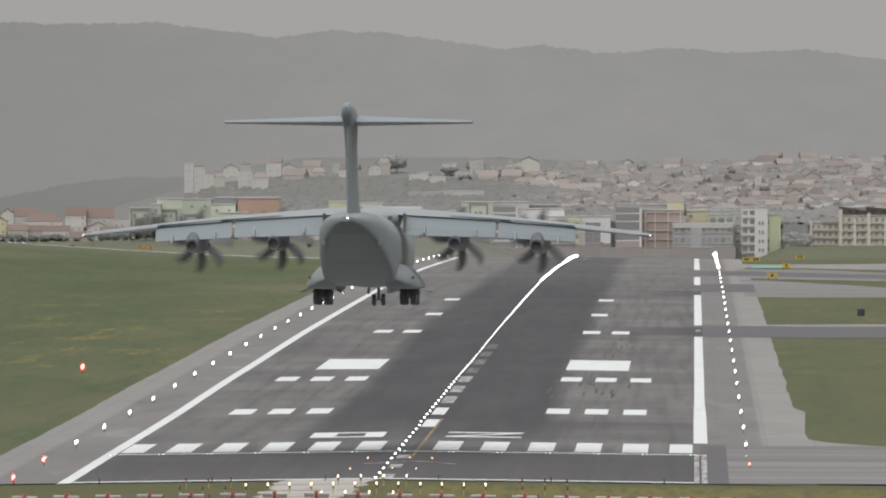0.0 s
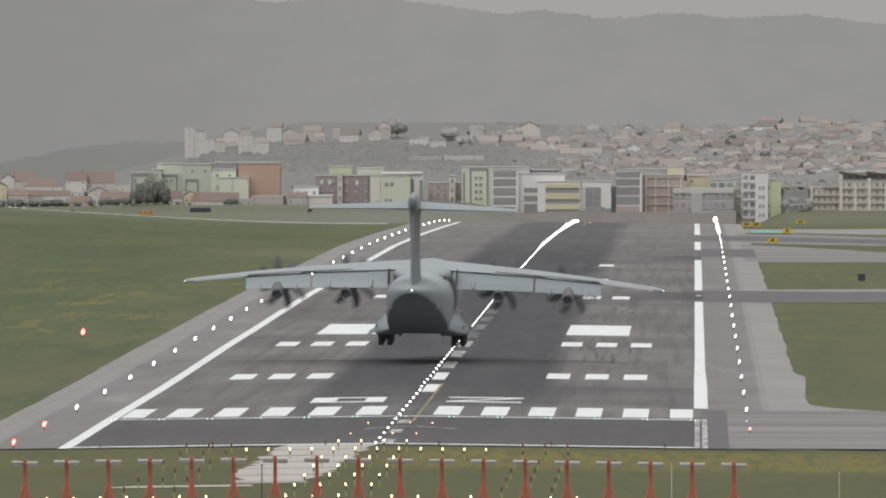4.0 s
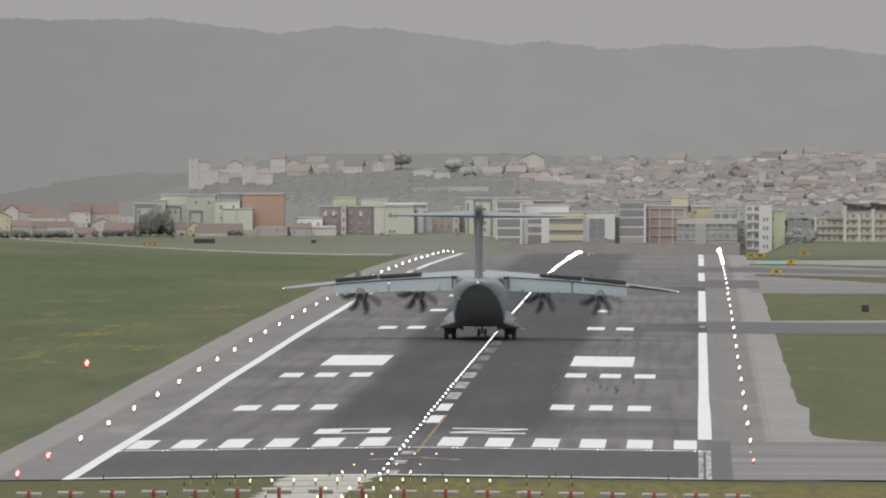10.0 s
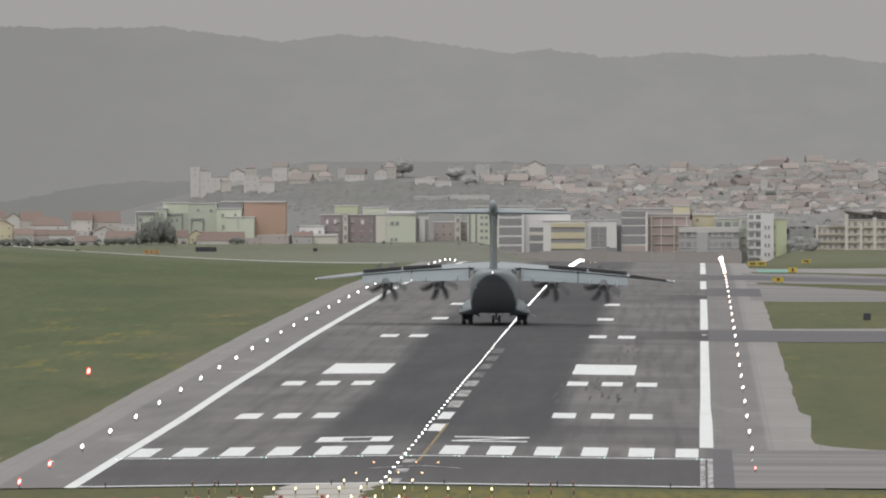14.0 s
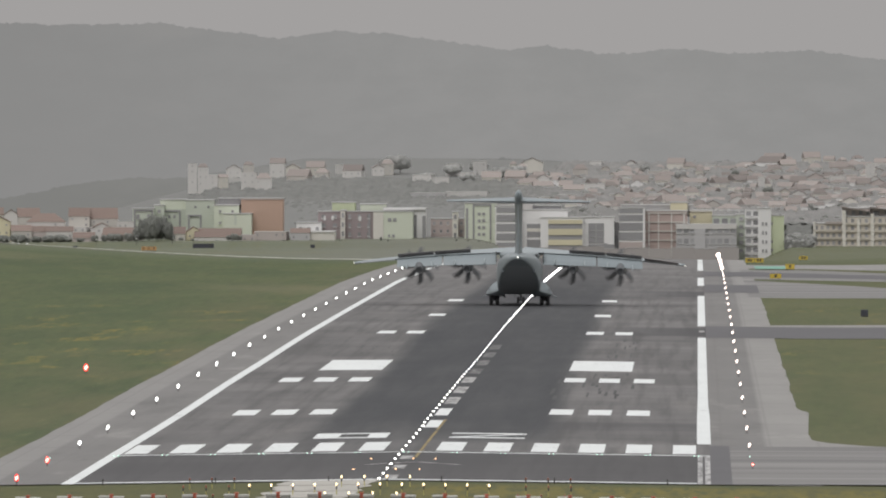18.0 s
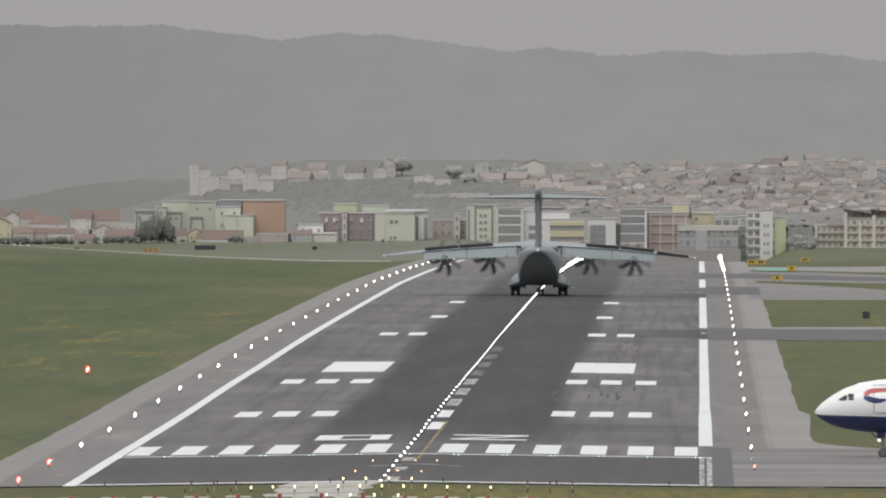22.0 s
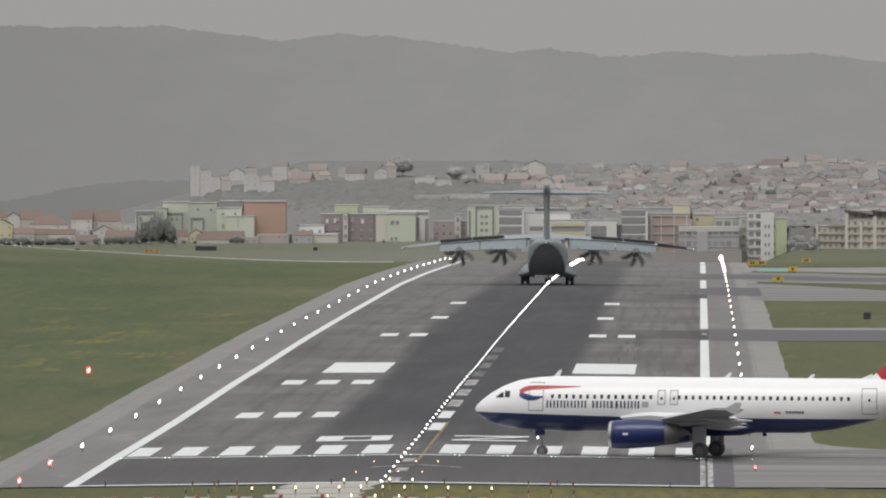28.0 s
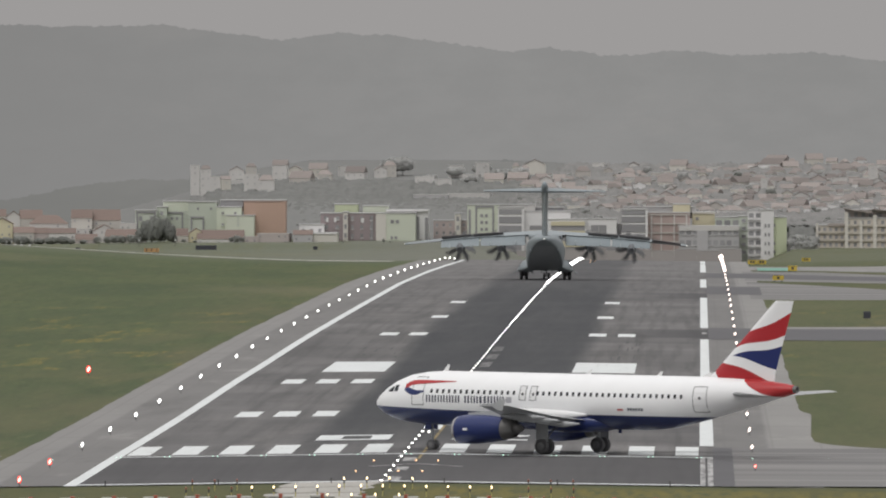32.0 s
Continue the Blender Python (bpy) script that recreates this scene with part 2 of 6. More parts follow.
XS = [-2500, -900, -400, -300, -250, -200, -150, -120, -100, -85, -70, -60, -55, -51.6, -48, -44.05, -36, -28, MID, -14, -6, .95, 5, 8.4, 12, 17, 25, 35, 50, 75, 110, 160, 220, 300, 450, 900, 2500]
YS = [-600, 0, 400, 600] + list(range(700, 3320, 10)) + list(range(3320, 4200, 40)) + list(range(4200, 4290, 15)) + [4290, 4294, 4298, 4303] + list(range(4310, 5000, 20)) + [5200]
gv = [(x, y, land_z(x, y) - (0.06 if SIDE_L < x < SIDE_R and 1118 < y < 3700 else 0.0)) for y in YS for x in XS]
nx = len(XS)
gf = [(j * nx + i, j * nx + i + 1, (j + 1) * nx + i + 1, (j + 1) * nx + i) for j in range(len(YS) - 1) for i in range(nx - 1)]
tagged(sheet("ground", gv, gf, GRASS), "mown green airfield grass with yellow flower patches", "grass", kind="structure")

# Runway: worn grey asphalt, black with tyre rubber down its middle.
r = Nodes("runway_asphalt", 0.78)
ax = r.axes()
dist = r.math("ABSOLUTE", r.math("ADD", ax[0], 21.3))
wob = r.math("MULTIPLY", r.noise(0.05, (1, .05, 1), 3), 4.0)
rubber = r.math("MULTIPLY", r.step(r.math("ADD", dist, wob), 12.9, 10.0), r.math("MULTIPLY", r.step(ax[1], 1150, 1350), r.math("MULTIPLY_ADD", r.step(ax[1], 2150, 2500), -0.32, 1.0)))
streak = r.noise(0.9, (1, .012, 1), 5)
patch = r.noise(0.02, (1.5, 1, 1), 4, 0.65)
lots = r.step(r.noise(0.016, (.4, 1, 1), 2), 0.42, 0.58)
blot = r.noise(0.28, (1, .04, 1), 6, 0.65)
col = r.mix(r.step(patch, 0.3, 0.7), (0.121, 0.118, 0.118), (0.186, 0.18, 0.177))
col = r.mix(r.math("MULTIPLY", lots, 0.3), col, (0.085, 0.082, 0.081))
col = r.mix(r.math("MULTIPLY", r.step(streak, 0.42, 0.7), 0.5), col, (0.062, 0.06, 0.06))
col = r.mix(r.math("MULTIPLY", r.step(blot, 0.5, 0.75), 0.5), col, (0.195, 0.186, 0.176))
col = r.mix(r.math("MULTIPLY", r.step(blot, 0.5, 0.25), 0.45), col, (0.07, 0.068, 0.067))
cross = r.math("MAXIMUM", r.math("MULTIPLY", r.step(ax[1], 1800, 1815), r.step(ax[1], 1880, 1862)),
               r.math("MULTIPLY", r.step(ax[1], 2170, 2190), r.step(ax[1], 2260, 2235)))
cross = r.math("MULTIPLY", cross, r.step(ax[0], -16, 1))
cross = r.math("MAXIMUM", cross, r.math("MULTIPLY", r.math("MULTIPLY", r.step(ax[1], 1292, 1300), r.step(ax[1], 1334, 1322)), r.math("MULTIPLY", r.step(ax[0], -18, -10), 0.6)))
col = r.mix(r.math("MULTIPLY", cross, 0.8), col, (0.06, 0.058, 0.062))
first = r.math("MULTIPLY", r.step(ax[1], 1212, 1205), 0.75)
col = r.mix(first, col, (0.066, 0.064, 0.067))
# Haze over the far end, put into the asphalt as a paler grey.
far_haze = r.math("MULTIPLY", r.step(ax[1], 2000, 3000), r.math("MULTIPLY_ADD", patch, 0.4, 0.25))
col = r.mix(far_haze, col, (0.19, 0.183, 0.18))
col = r.mix(r.math("MULTIPLY", rubber, r.math("MULTIPLY_ADD", blot, -0.5, 1.12)), col, (0.043, 0.045, 0.05))
r.b.inputs["Specular IOR Level"].default_value = 0.2
ASPHALT = r.done(col, r.noise(8.0), 0.01)
RUN_YS = [1118] + list(range(1120, 3320, 10)) + list(range(3320, 3720, 40))
runway = strip("runway", [(y, EDGE_L, EDGE_R) for y in RUN_YS], 0.0, ASPHALT, nx=9)
tagged(runway, "worn grey asphalt runway blackened with tyre rubber", "runway", kind="structure")

c = Nodes("shoulder_concrete", 0.85)
ax = c.axes()
col = c.mix(c.noise(0.03, (1.5, .6, 1), 4), (0.155, 0.151, 0.146), (0.232, 0.225, 0.217))
col = c.mix(c.math("MULTIPLY", c.noise(0.5, (1, .02, 1), 5), 0.5), col, (0.13, 0.125, 0.123))
spot = c.noise(0.16, (1, .12, 1), 6, 0.7)
col = c.mix(c.math("MULTIPLY", c.step(spot, 0.52, 0.72), 0.55), col, (0.1, 0.097, 0.094))
col = c.mix(c.math("MULTIPLY", c.step(spot, 0.46, 0.3), 0.45), col, (0.33, 0.318, 0.3))
outer = c.math("MAXIMUM", c.step(ax[0], 5.0, 5.5), c.step(ax[0], -48.6, -49.1))
col = c.mix(c.math("MULTIPLY", c.math("SUBTRACT", 1.0, outer), c.math("MULTIPLY_ADD", c.step(ax[0], -20, 0), 0.08, 0.12)), col, (0.118, 0.114, 0.112))
col = c.mix(c.math("MULTIPLY", c.step(ax[0], 5.0, 5.6), c.math("MULTIPLY_ADD", c.noise(0.06, (1, .25, 1), 4, 0.6), 0.6, 0.12)), col, (0.33, 0.322, 0.306))
col = c.mix(c.math("MULTIPLY", c.step(ax[0], -48.6, -49.1), 0.45), col, (0.28, 0.272, 0.26))
seam = c.math("LESS_THAN", c.math("ABSOLUTE", c.math("SUBTRACT", c.math("FRACT", c.math("MULTIPLY", ax[1], 1 / 45.0)), 0.5)), 0.02)
col = c.mix(c.math("MULTIPLY", seam, 0.3), col, (0.13, 0.125, 0.12))
crack = c.math("LESS_THAN", c.math("ABSOLUTE", c.math("SUBTRACT", c.math("FRACT", c.math("MULTIPLY", ax[0], 1 / 3.75)), 0.5)), 0.03)
col = c.mix(c.math("MULTIPLY", crack, 0.25), col, (0.14, 0.135, 0.13))
CONCRETE = c.done(col, c.noise(4.0), 0.01)
t = Nodes("taxiway_asphalt", 0.75)
col = t.mix(t.noise(0.03, (.2, 1, 1), 4), (0.115, 0.112, 0.111), (0.195, 0.188, 0.184))
col = t.mix(t.math("MULTIPLY", t.step(t.noise(0.2, (.03, 1, 1), 4, 0.55), 0.4, 0.7), 0.4), col, (0.085, 0.083, 0.084))
col = t.mix(t.math("MULTIPLY", t.step(t.noise(0.12, (.3, 1, 1), 5, 0.7), 0.55, 0.75), 0.4), col, (0.24, 0.232, 0.225))
col = t.mix(t.math("MULTIPLY", t.step(t.noise(0.07, (.03, 1, 1), 3, 0.6), 0.42, 0.6), 0.6), col, (0.27, 0.262, 0.252))
col = t.mix(t.math("MULTIPLY", t.step(t.noise(0.09, (.02, .9, 1), 3, 0.6), 0.52, 0.66), 0.5), col, (0.085, 0.083, 0.083))
TAXI = t.done(col, t.noise(6.0), 0.01)
DARK_TAXI = surf("taxiway_dark_asphalt", (0.085, 0.083, 0.088), 0.7, scale=0.3, vary=0.25)

rag = random.Random(5)
left_rows = [(y, SIDE_L - 0.15 - 0.14 * noise.noise((y * 0.02, 3, 0)) - rag.uniform(0, 0.12), EDGE_L) for y in RUN_YS]
tagged(strip("shoulder_west", left_rows, 0.035, CONCRETE, nx=4), "pale weathered paved runway shoulder beside grass", "shoulder", kind="structure")
right_rows = [(y, EDGE_R, SIDE_R + 0.1 + 0.3 * noise.noise((y * 0.02, 8, 0)) + rag.uniform(0, 0.15)) for y in RUN_YS]
tagged(strip("shoulder_east", right_rows, 0.02, CONCRETE, nx=4), "pale weathered paved runway shoulder beside taxiways", "shoulder", kind="structure")


def side_taxi(name, y0, y1, x1, up, mat, label, x0=SIDE_R - 1.5):
    rows = []
    n = max(4, int((y1 - y0) / 6))
    for i in range(n + 1):
        y = y0 + (y1 - y0) * i / n
        rows.append((y, x0, x1))
    tagged(strip(name, rows, up, mat, nx=14), label, "taxiway", kind="structure")


side_taxi("taxiway_1", 1119, 1240, 420, 0.03, TAXI, "worn grey asphalt taxiway leading on to the runway", EDGE_R + 1.5)


def taxi_band(name, low_pts, high_pts, up, mat, label, x0=EDGE_R, x1=60.0, n=48):
    """A taxiway whose two edges run slantwise: (x, y) points of each."""
    verts, faces = [], []
    for i in range(n + 1):
        x = x0 + (x1 - x0) * i / n
        ya, yb = (float(np.interp(x, [q[0] for q in pts], [q[1] for q in pts])) for pts in (low_pts, high_pts))
        for k in range(5):
            y = ya + (max(yb, ya + .2) - ya) * k / 4
            verts.append((x, y, land_z(x, y) + up))
    for i in range(n):
        for k in range(4):
            a_ = i * 5 + k
            faces.append((a_, a_ + 5, a_ + 6, a_ + 1))
    tagged(sheet(name, verts, faces, mat), label, "taxiway", kind="structure")


W_ = SIDE_R - 1.5
taxi_band("taxiway_2", ((0, 1797), (60, 1797)), ((0, 1888), (60, 1888)), .04, DARK_TAXI, "dark newer asphalt taxiway crossing the grass")
taxi_band("taxiway_2_edge", ((0, 1888.5), (60, 1888.5)), ((8, 1900), (12, 1906), (30, 1910), (60, 1910)), .035, CONCRETE, "pale concrete edge of taxiway", W_)
taxi_band("taxiway_3", ((0, 2180), (60, 2180)), ((0, 2428), (9, 2420), (27, 2305), (46, 2182), (60, 2180.5)), .03, TAXI, "grey asphalt taxiway crossing the grass", W_, 46)
taxi_band("taxiway_3_lane", ((0, 2238), (60, 2238)), ((0, 2340), (60, 2340)), .045, DARK_TAXI, "dark newer asphalt lane across taxiway", EDGE_R, 8.6, 8)
taxi_band("taxiway_4", ((0, 2452), (10, 2450), (28, 2405), (60, 2330)), ((0, 2668), (18, 2655), (28, 2585), (60, 2420)), .03, TAXI, "grey asphalt taxiway crossing the grass", W_)
taxi_band("taxiway_4_edge", ((0, 2452), (10, 2450), (28, 2405), (60, 2330)), ((0, 2462), (10, 2462), (28, 2420), (60, 2345)), .04, CONCRETE, "pale concrete edge of taxiway", 12.0)
taxi_band("taxiway_4_lane", ((0, 2500), (10, 2498), (28, 2450), (60, 2370)), ((0, 2605), (10, 2600), (28, 2530), (60, 2400)), .045, DARK_TAXI, "dark newer asphalt lane across taxiway", EDGE_R)
taxi_band("taxiway_5", ((0, 2700), (18, 2690), (28, 2640), (60, 2560)), ((0, 2815), (18, 2812), (28, 2790), (60, 2760)), .03, CONCRETE, "pale concrete taxiway crossing the grass", W_)
tv, tf = [], []
for k in range(41):
    x = -56 - 6.5 * k
    y = 2950 + (-60 - x) * 0.86
    tv += [(x, y, land_z(x, y) + .05), (x, y + 26, land_z(x, y + 26) + .05)]
    if k:
        tf.append((2 * k - 2, 2 * k, 2 * k + 1, 2 * k - 1))
TRACK = surf("pale_gravel_track", (0.46, 0.45, 0.41), 0.9, scale=0.3, vary=0.15)
tagged(sheet("perimeter_track", tv, tf, TRACK), "pale service track across far grass", "track", kind="structure")
fillet = [(y, SIDE_R - 1, float(np.interp(y, (1240, 1247, 1256, 1266, 1290, 1380, 1390, 1405), (16.5, 13.2, 10.4, 9.0, 8.85, 9.5, 8.8, 8.45)))) for y in [1240.5 + 5.5 * i for i in range(31)]]
tagged(strip("taxiway_fillet", fillet, 0.03, CONCRETE, nx=5), "pale concrete fillet of taxiway corner", "taxiway", kind="structure")
tagged(strip("asphalt_patch", spread(1119, 1242, EDGE_R, EDGE_R + 1.5), 0.03, DARK_TAXI, nx=3), "dark asphalt patch beside runway edge", "patch", kind="structure")

# ---- runway markings ----
p = Nodes("runway_paint", 0.6)
chip = p.step(p.noise(1.2, (1, .2, 1), 6, 0.65), 0.56, 0.72)
WHITE_PAINT = p.done(p.mix(p.math("MULTIPLY", chip, 0.45), p.mix(p.noise(0.3, (1, .15, 1)), (0.63, 0.655, 0.65), (0.74, 0.765, 0.76)), (0.2, 0.195, 0.19)), p.noise(9.0), 0.004)
p = Nodes("worn_runway_paint", 0.65)
chip = p.step(p.noise(1.6, (1, .1, 1), 6, 0.7), 0.4, 0.62)
WORN_PAINT = p.done(p.mix(chip, (0.46, 0.455, 0.45), (0.16, 0.157, 0.154)), p.noise(9.0), 0.004)
p = Nodes("faded_runway_paint", 0.7)
FADED_PAINT = p.done(p.mix(p.step(p.noise(1.6, (1, .1, 1), 6, 0.7), 0.36, 0.56), (0.22, 0.217, 0.215), (0.06, 0.059, 0.06)), p.noise(9.0), 0.004)
YELLOW_PAINT = surf("yellow_taxi_paint", (0.24, 0.18, 0.07), 0.7, vary=0.3)


def mark(y0, y1, x0, x1, mat=None, up=0.02, name="painted_mark"):
    return strip(name, spread(y0, y1, x0, x1), up, mat or WHITE_PAINT, runway, nx=3)


for i in range(6):
    for side in (-1, 1):
        a = MID + side * (1.95 + 3.55 * i)
        mark(1212, 1243, a, a + side * (1.75 if i == 5 else 1.95), name="threshold_stripe")
for y, n in ((1357, 3), (1507, 3), (1807, 2), (1957, 1), (2107, 1)):
    for i in range(n):
        for side in (-1, 1):
            a = MID + side * (9.1 + 3.25 * i)
            mark(y, y + 22.5, a, a + side * 1.95, name="touchdown_mark")
for side in (-1, 1):
    a = MID + side * 9.1
    mark(1571, 1632, a, a + side * 6.1, name="aiming_mark")
# The runway's number: a nought and a two.
ny0, ny1 = 1258.5, 1278.0
for a, b in ((-8.4, -6.45), (-4.2, -2.65)):
    mark(ny0, ny1, MID + a, MID + b, name="numeral_stroke")
for y in (ny0, ny1 - 3.6):
    mark(y, y + 3.6, MID - 6.45, MID - 4.2, name="numeral_stroke")
for y in (ny0, ny1 - 3.8):
    mark(y, y + 3.8, MID + 2.2, MID + 8.1, name="numeral_stroke")
strip("numeral_stroke", [(ny0 + 3.9 + (ny1 - ny0 - 7.8) * i / 6, MID + 2.2 + 4.6 * i / 6, MID + 3.5 + 4.6 * i / 6) for i in range(7)], 0.02, WHITE_PAINT, runway)
# Side stripes, a cross line at the threshold and one at the end of the paving.
for y0, y1 in ((1118, 1440), (1440, 1800), (1800, 2200), (2200, 2600), (2600, 3100), (3100, 3600)):
    mark(y0, y1, EDGE_L, EDGE_L + 0.92, name="side_stripe")
strip("side_stripe", [(1247, EDGE_R - .98, EDGE_R + .1), (1330, EDGE_R - .98, EDGE_R + .1), (1362, EDGE_R - .97, EDGE_R + .08), (1400, EDGE_R - .94, EDGE_R), (1440, EDGE_R - .92, EDGE_R - .01), (1500, EDGE_R - .92, EDGE_R)], 0.02, WHITE_PAINT, runway)
for y0, y1 in ((1500, 1797), (1888, 2196), (2324, 2468), (2622, 2890), (2900, 3300)):
    mark(y0, y1, EDGE_R - 0.92, EDGE_R, name="side_stripe")
mark(1119, 1207, EDGE_R - 0.92, EDGE_R - 0.55, WORN_PAINT, name="side_stripe")
mark(1119, 1207, EDGE_R - 0.4, EDGE_R, WORN_PAINT, name="side_stripe")
mark(1835, 1850, EDGE_R - 0.75, EDGE_R - 0.15, WORN_PAINT, 0.06, name="side_stripe")
strip("threshold_line", spread(1205.6, 1207.6, EDGE_L + 1, EDGE_R + 0.4, 2), 0.025, WHITE_PAINT, runway, nx=25)
strip("paving_end_line", spread(1119.5, 1122.0, EDGE_L + 0.95, EDGE_R - 0.95, 2), 0.025, WHITE_PAINT, runway, nx=25)
for k in range(3):
    mark(1123 + k * 30, 1134 + k * 30, MID - 0.25, MID + 0.65, WORN_PAINT, name="centre_dash")
for k in range(9):
    mark(1297 + k * 50, 1327 + k * 50, MID - 0.35, MID + 0.75, WHITE_PAINT if k < 2 else WORN_PAINT if k < 5 else FADED_PAINT, name="centre_dash")
# The old yellow lead-in lines of the taxi route.
for y0, y1 in ((1188, 1205), (1209, 1236), (1239, 1284), (1287, 1330)):
    mark(y0, y1, MID + .75, MID + .97, YELLOW_PAINT, 0.03, "lead_line")
strip("arrow_line", [(1166 + 1.0 * i, MID - 2.5 + 0.45 * i, MID - 1.9 + 0.45 * i) for i in range(8)], 0.03, WORN_PAINT, runway)
strip("arrow_line", [(1174 - 1.0 * i, MID + 0.9 + 0.45 * i, MID + 1.5 + 0.45 * i) for i in range(8)], 0.03, WORN_PAINT, runway)

# Scattered tyre scars beside the touchdown marks.
SCAR = surf("tyre_scar_rubber", (0.055, 0.054, 0.055), 0.8, vary=0.35)
sc = random.Random(21)
for k in range(26):
    y, x = sc.uniform(1420, 1560), sc.uniform(-13.5, -6.0)
    mark(y, y + sc.uniform(8, 22), x, x + sc.uniform(.16, .38), SCAR, 0.012, "tyre_scar")
for k in range(12):
    y, x = sc.uniform(1640, 1800), sc.uniform(-9.5, -6.5)
    mark(y, y + sc.uniform(10, 25), x, x + sc.uniform(.12, .3), SCAR, 0.012, "tyre_scar")
for k in range(8):
    y, x = sc.uniform(1650, 1760), sc.uniform(-36, -30)
    mark(y, y + sc.uniform(8, 16), x, x + sc.uniform(.12, .3), SCAR, 0.012, "tyre_scar")

# ---- aircraft ----
MIL = surf("military_grey_paint", (0.275, 0.31, 0.325), 0.5, scale=0.8, vary=0.14, bump=0.004)
MIL_DARK = surf("dark_military_grey_paint", (0.125, 0.133, 0.14), 0.55, scale=0.8, vary=0.15, bump=0.004)
# Ramp grey is lifted to stand for haze over the shaded belly.
RAMP = surf("lifted_ramp_paint", (0.35, 0.375, 0.388), 0.55, scale=0.8, vary=0.15, bump=0.004)
FLAP = surf("pale_flap_paint", (0.222, 0.258, 0.275), 0.4, scale=0.6, vary=0.08, bump=0.002)
SPOIL = surf("spoiler_underside", (0.28, 0.264, 0.27), 0.6, vary=0.2)
AILERON = surf("aileron_paint", (0.2, 0.218, 0.228), 0.5, vary=0.12)
# Blades, tyres and vents are lifted for haze too.
BLADE = surf("black_propeller", (0.14, 0.144, 0.15), 0.5, vary=0.15)
TYRE = surf("black_tyre_rubber", (0.12, 0.12, 0.124), 0.85, vary=0.2)
HUB = surf("dull_wheel_hub", (0.2, 0.2, 0.205), 0.45, 0.3, vary=0.15)
STEEL = surf("gear_leg_metal", (0.3, 0.31, 0.32), 0.4, 0.5, vary=0.15)
PANEL = surf("dull_vent_panel", (0.11, 0.113, 0.118), 0.6, vary=0.2)
LAMP_WHITE = glow("white_lamp_glow", (1.0, 0.97, 0.9), 2.0)
LAMP_RED = glow("red_lamp_glow", (1.0, 0.08, 0.06), 5.0)


def foil(x, le, te, z, thick, n=8):
    """A wing section at x as a closed ring."""
    pts = []
    for i in range(n + 1):
        k = i / n
        pts.append((x, le + (te - le) * k, z + thick * 0.62 * math.sin(math.pi * k ** 0.6)))
    for i in range(n - 1, 0, -1):
        k = i / n
        pts.append((x, le + (te - le) * k, z - thick * 0.38 * math.sin(math.pi * k ** 0.6)))
    return pts


def wheel(parent, x, y, z, r, w, name="wheel"):
    bm = bmesh.new()
    prof = ((-0.5, 0.62), (-0.5, 0.86), (-0.36, 0.97), (0, 1.0), (0.36, 0.97), (0.5, 0.86), (0.5, 0.62))
    rings = [[(k * w, math.cos(a) * r * q, math.sin(a) * r * q) for a in (2 * math.pi * i / 20 for i in range(20))] for k, q in prof]
    ty = part(name, loft(rings, bm), TYRE, parent, smooth=40)
    ty.location = (x, y, z)
    hb = loft([[(k * w, math.cos(a) * r * q, math.sin(a) * r * q) for a in (2 * math.pi * i / 14 for i in range(14))] for k, q in ((-0.52, 0.5), (-0.44, 0.58), (0.44, 0.58), (0.52, 0.5))])
    for i in range(5):
        a = 2 * math.pi * i / 5
        box(-0.54 * w, 0.54 * w, math.cos(a) * r * 0.3 - 0.04, math.cos(a) * r * 0.3 + 0.04, math.sin(a) * r * 0.3 - 0.04, math.sin(a) * r * 0.3 + 0.04, hb)
    part("rim", hb, HUB, ty, smooth=40)
    return ty


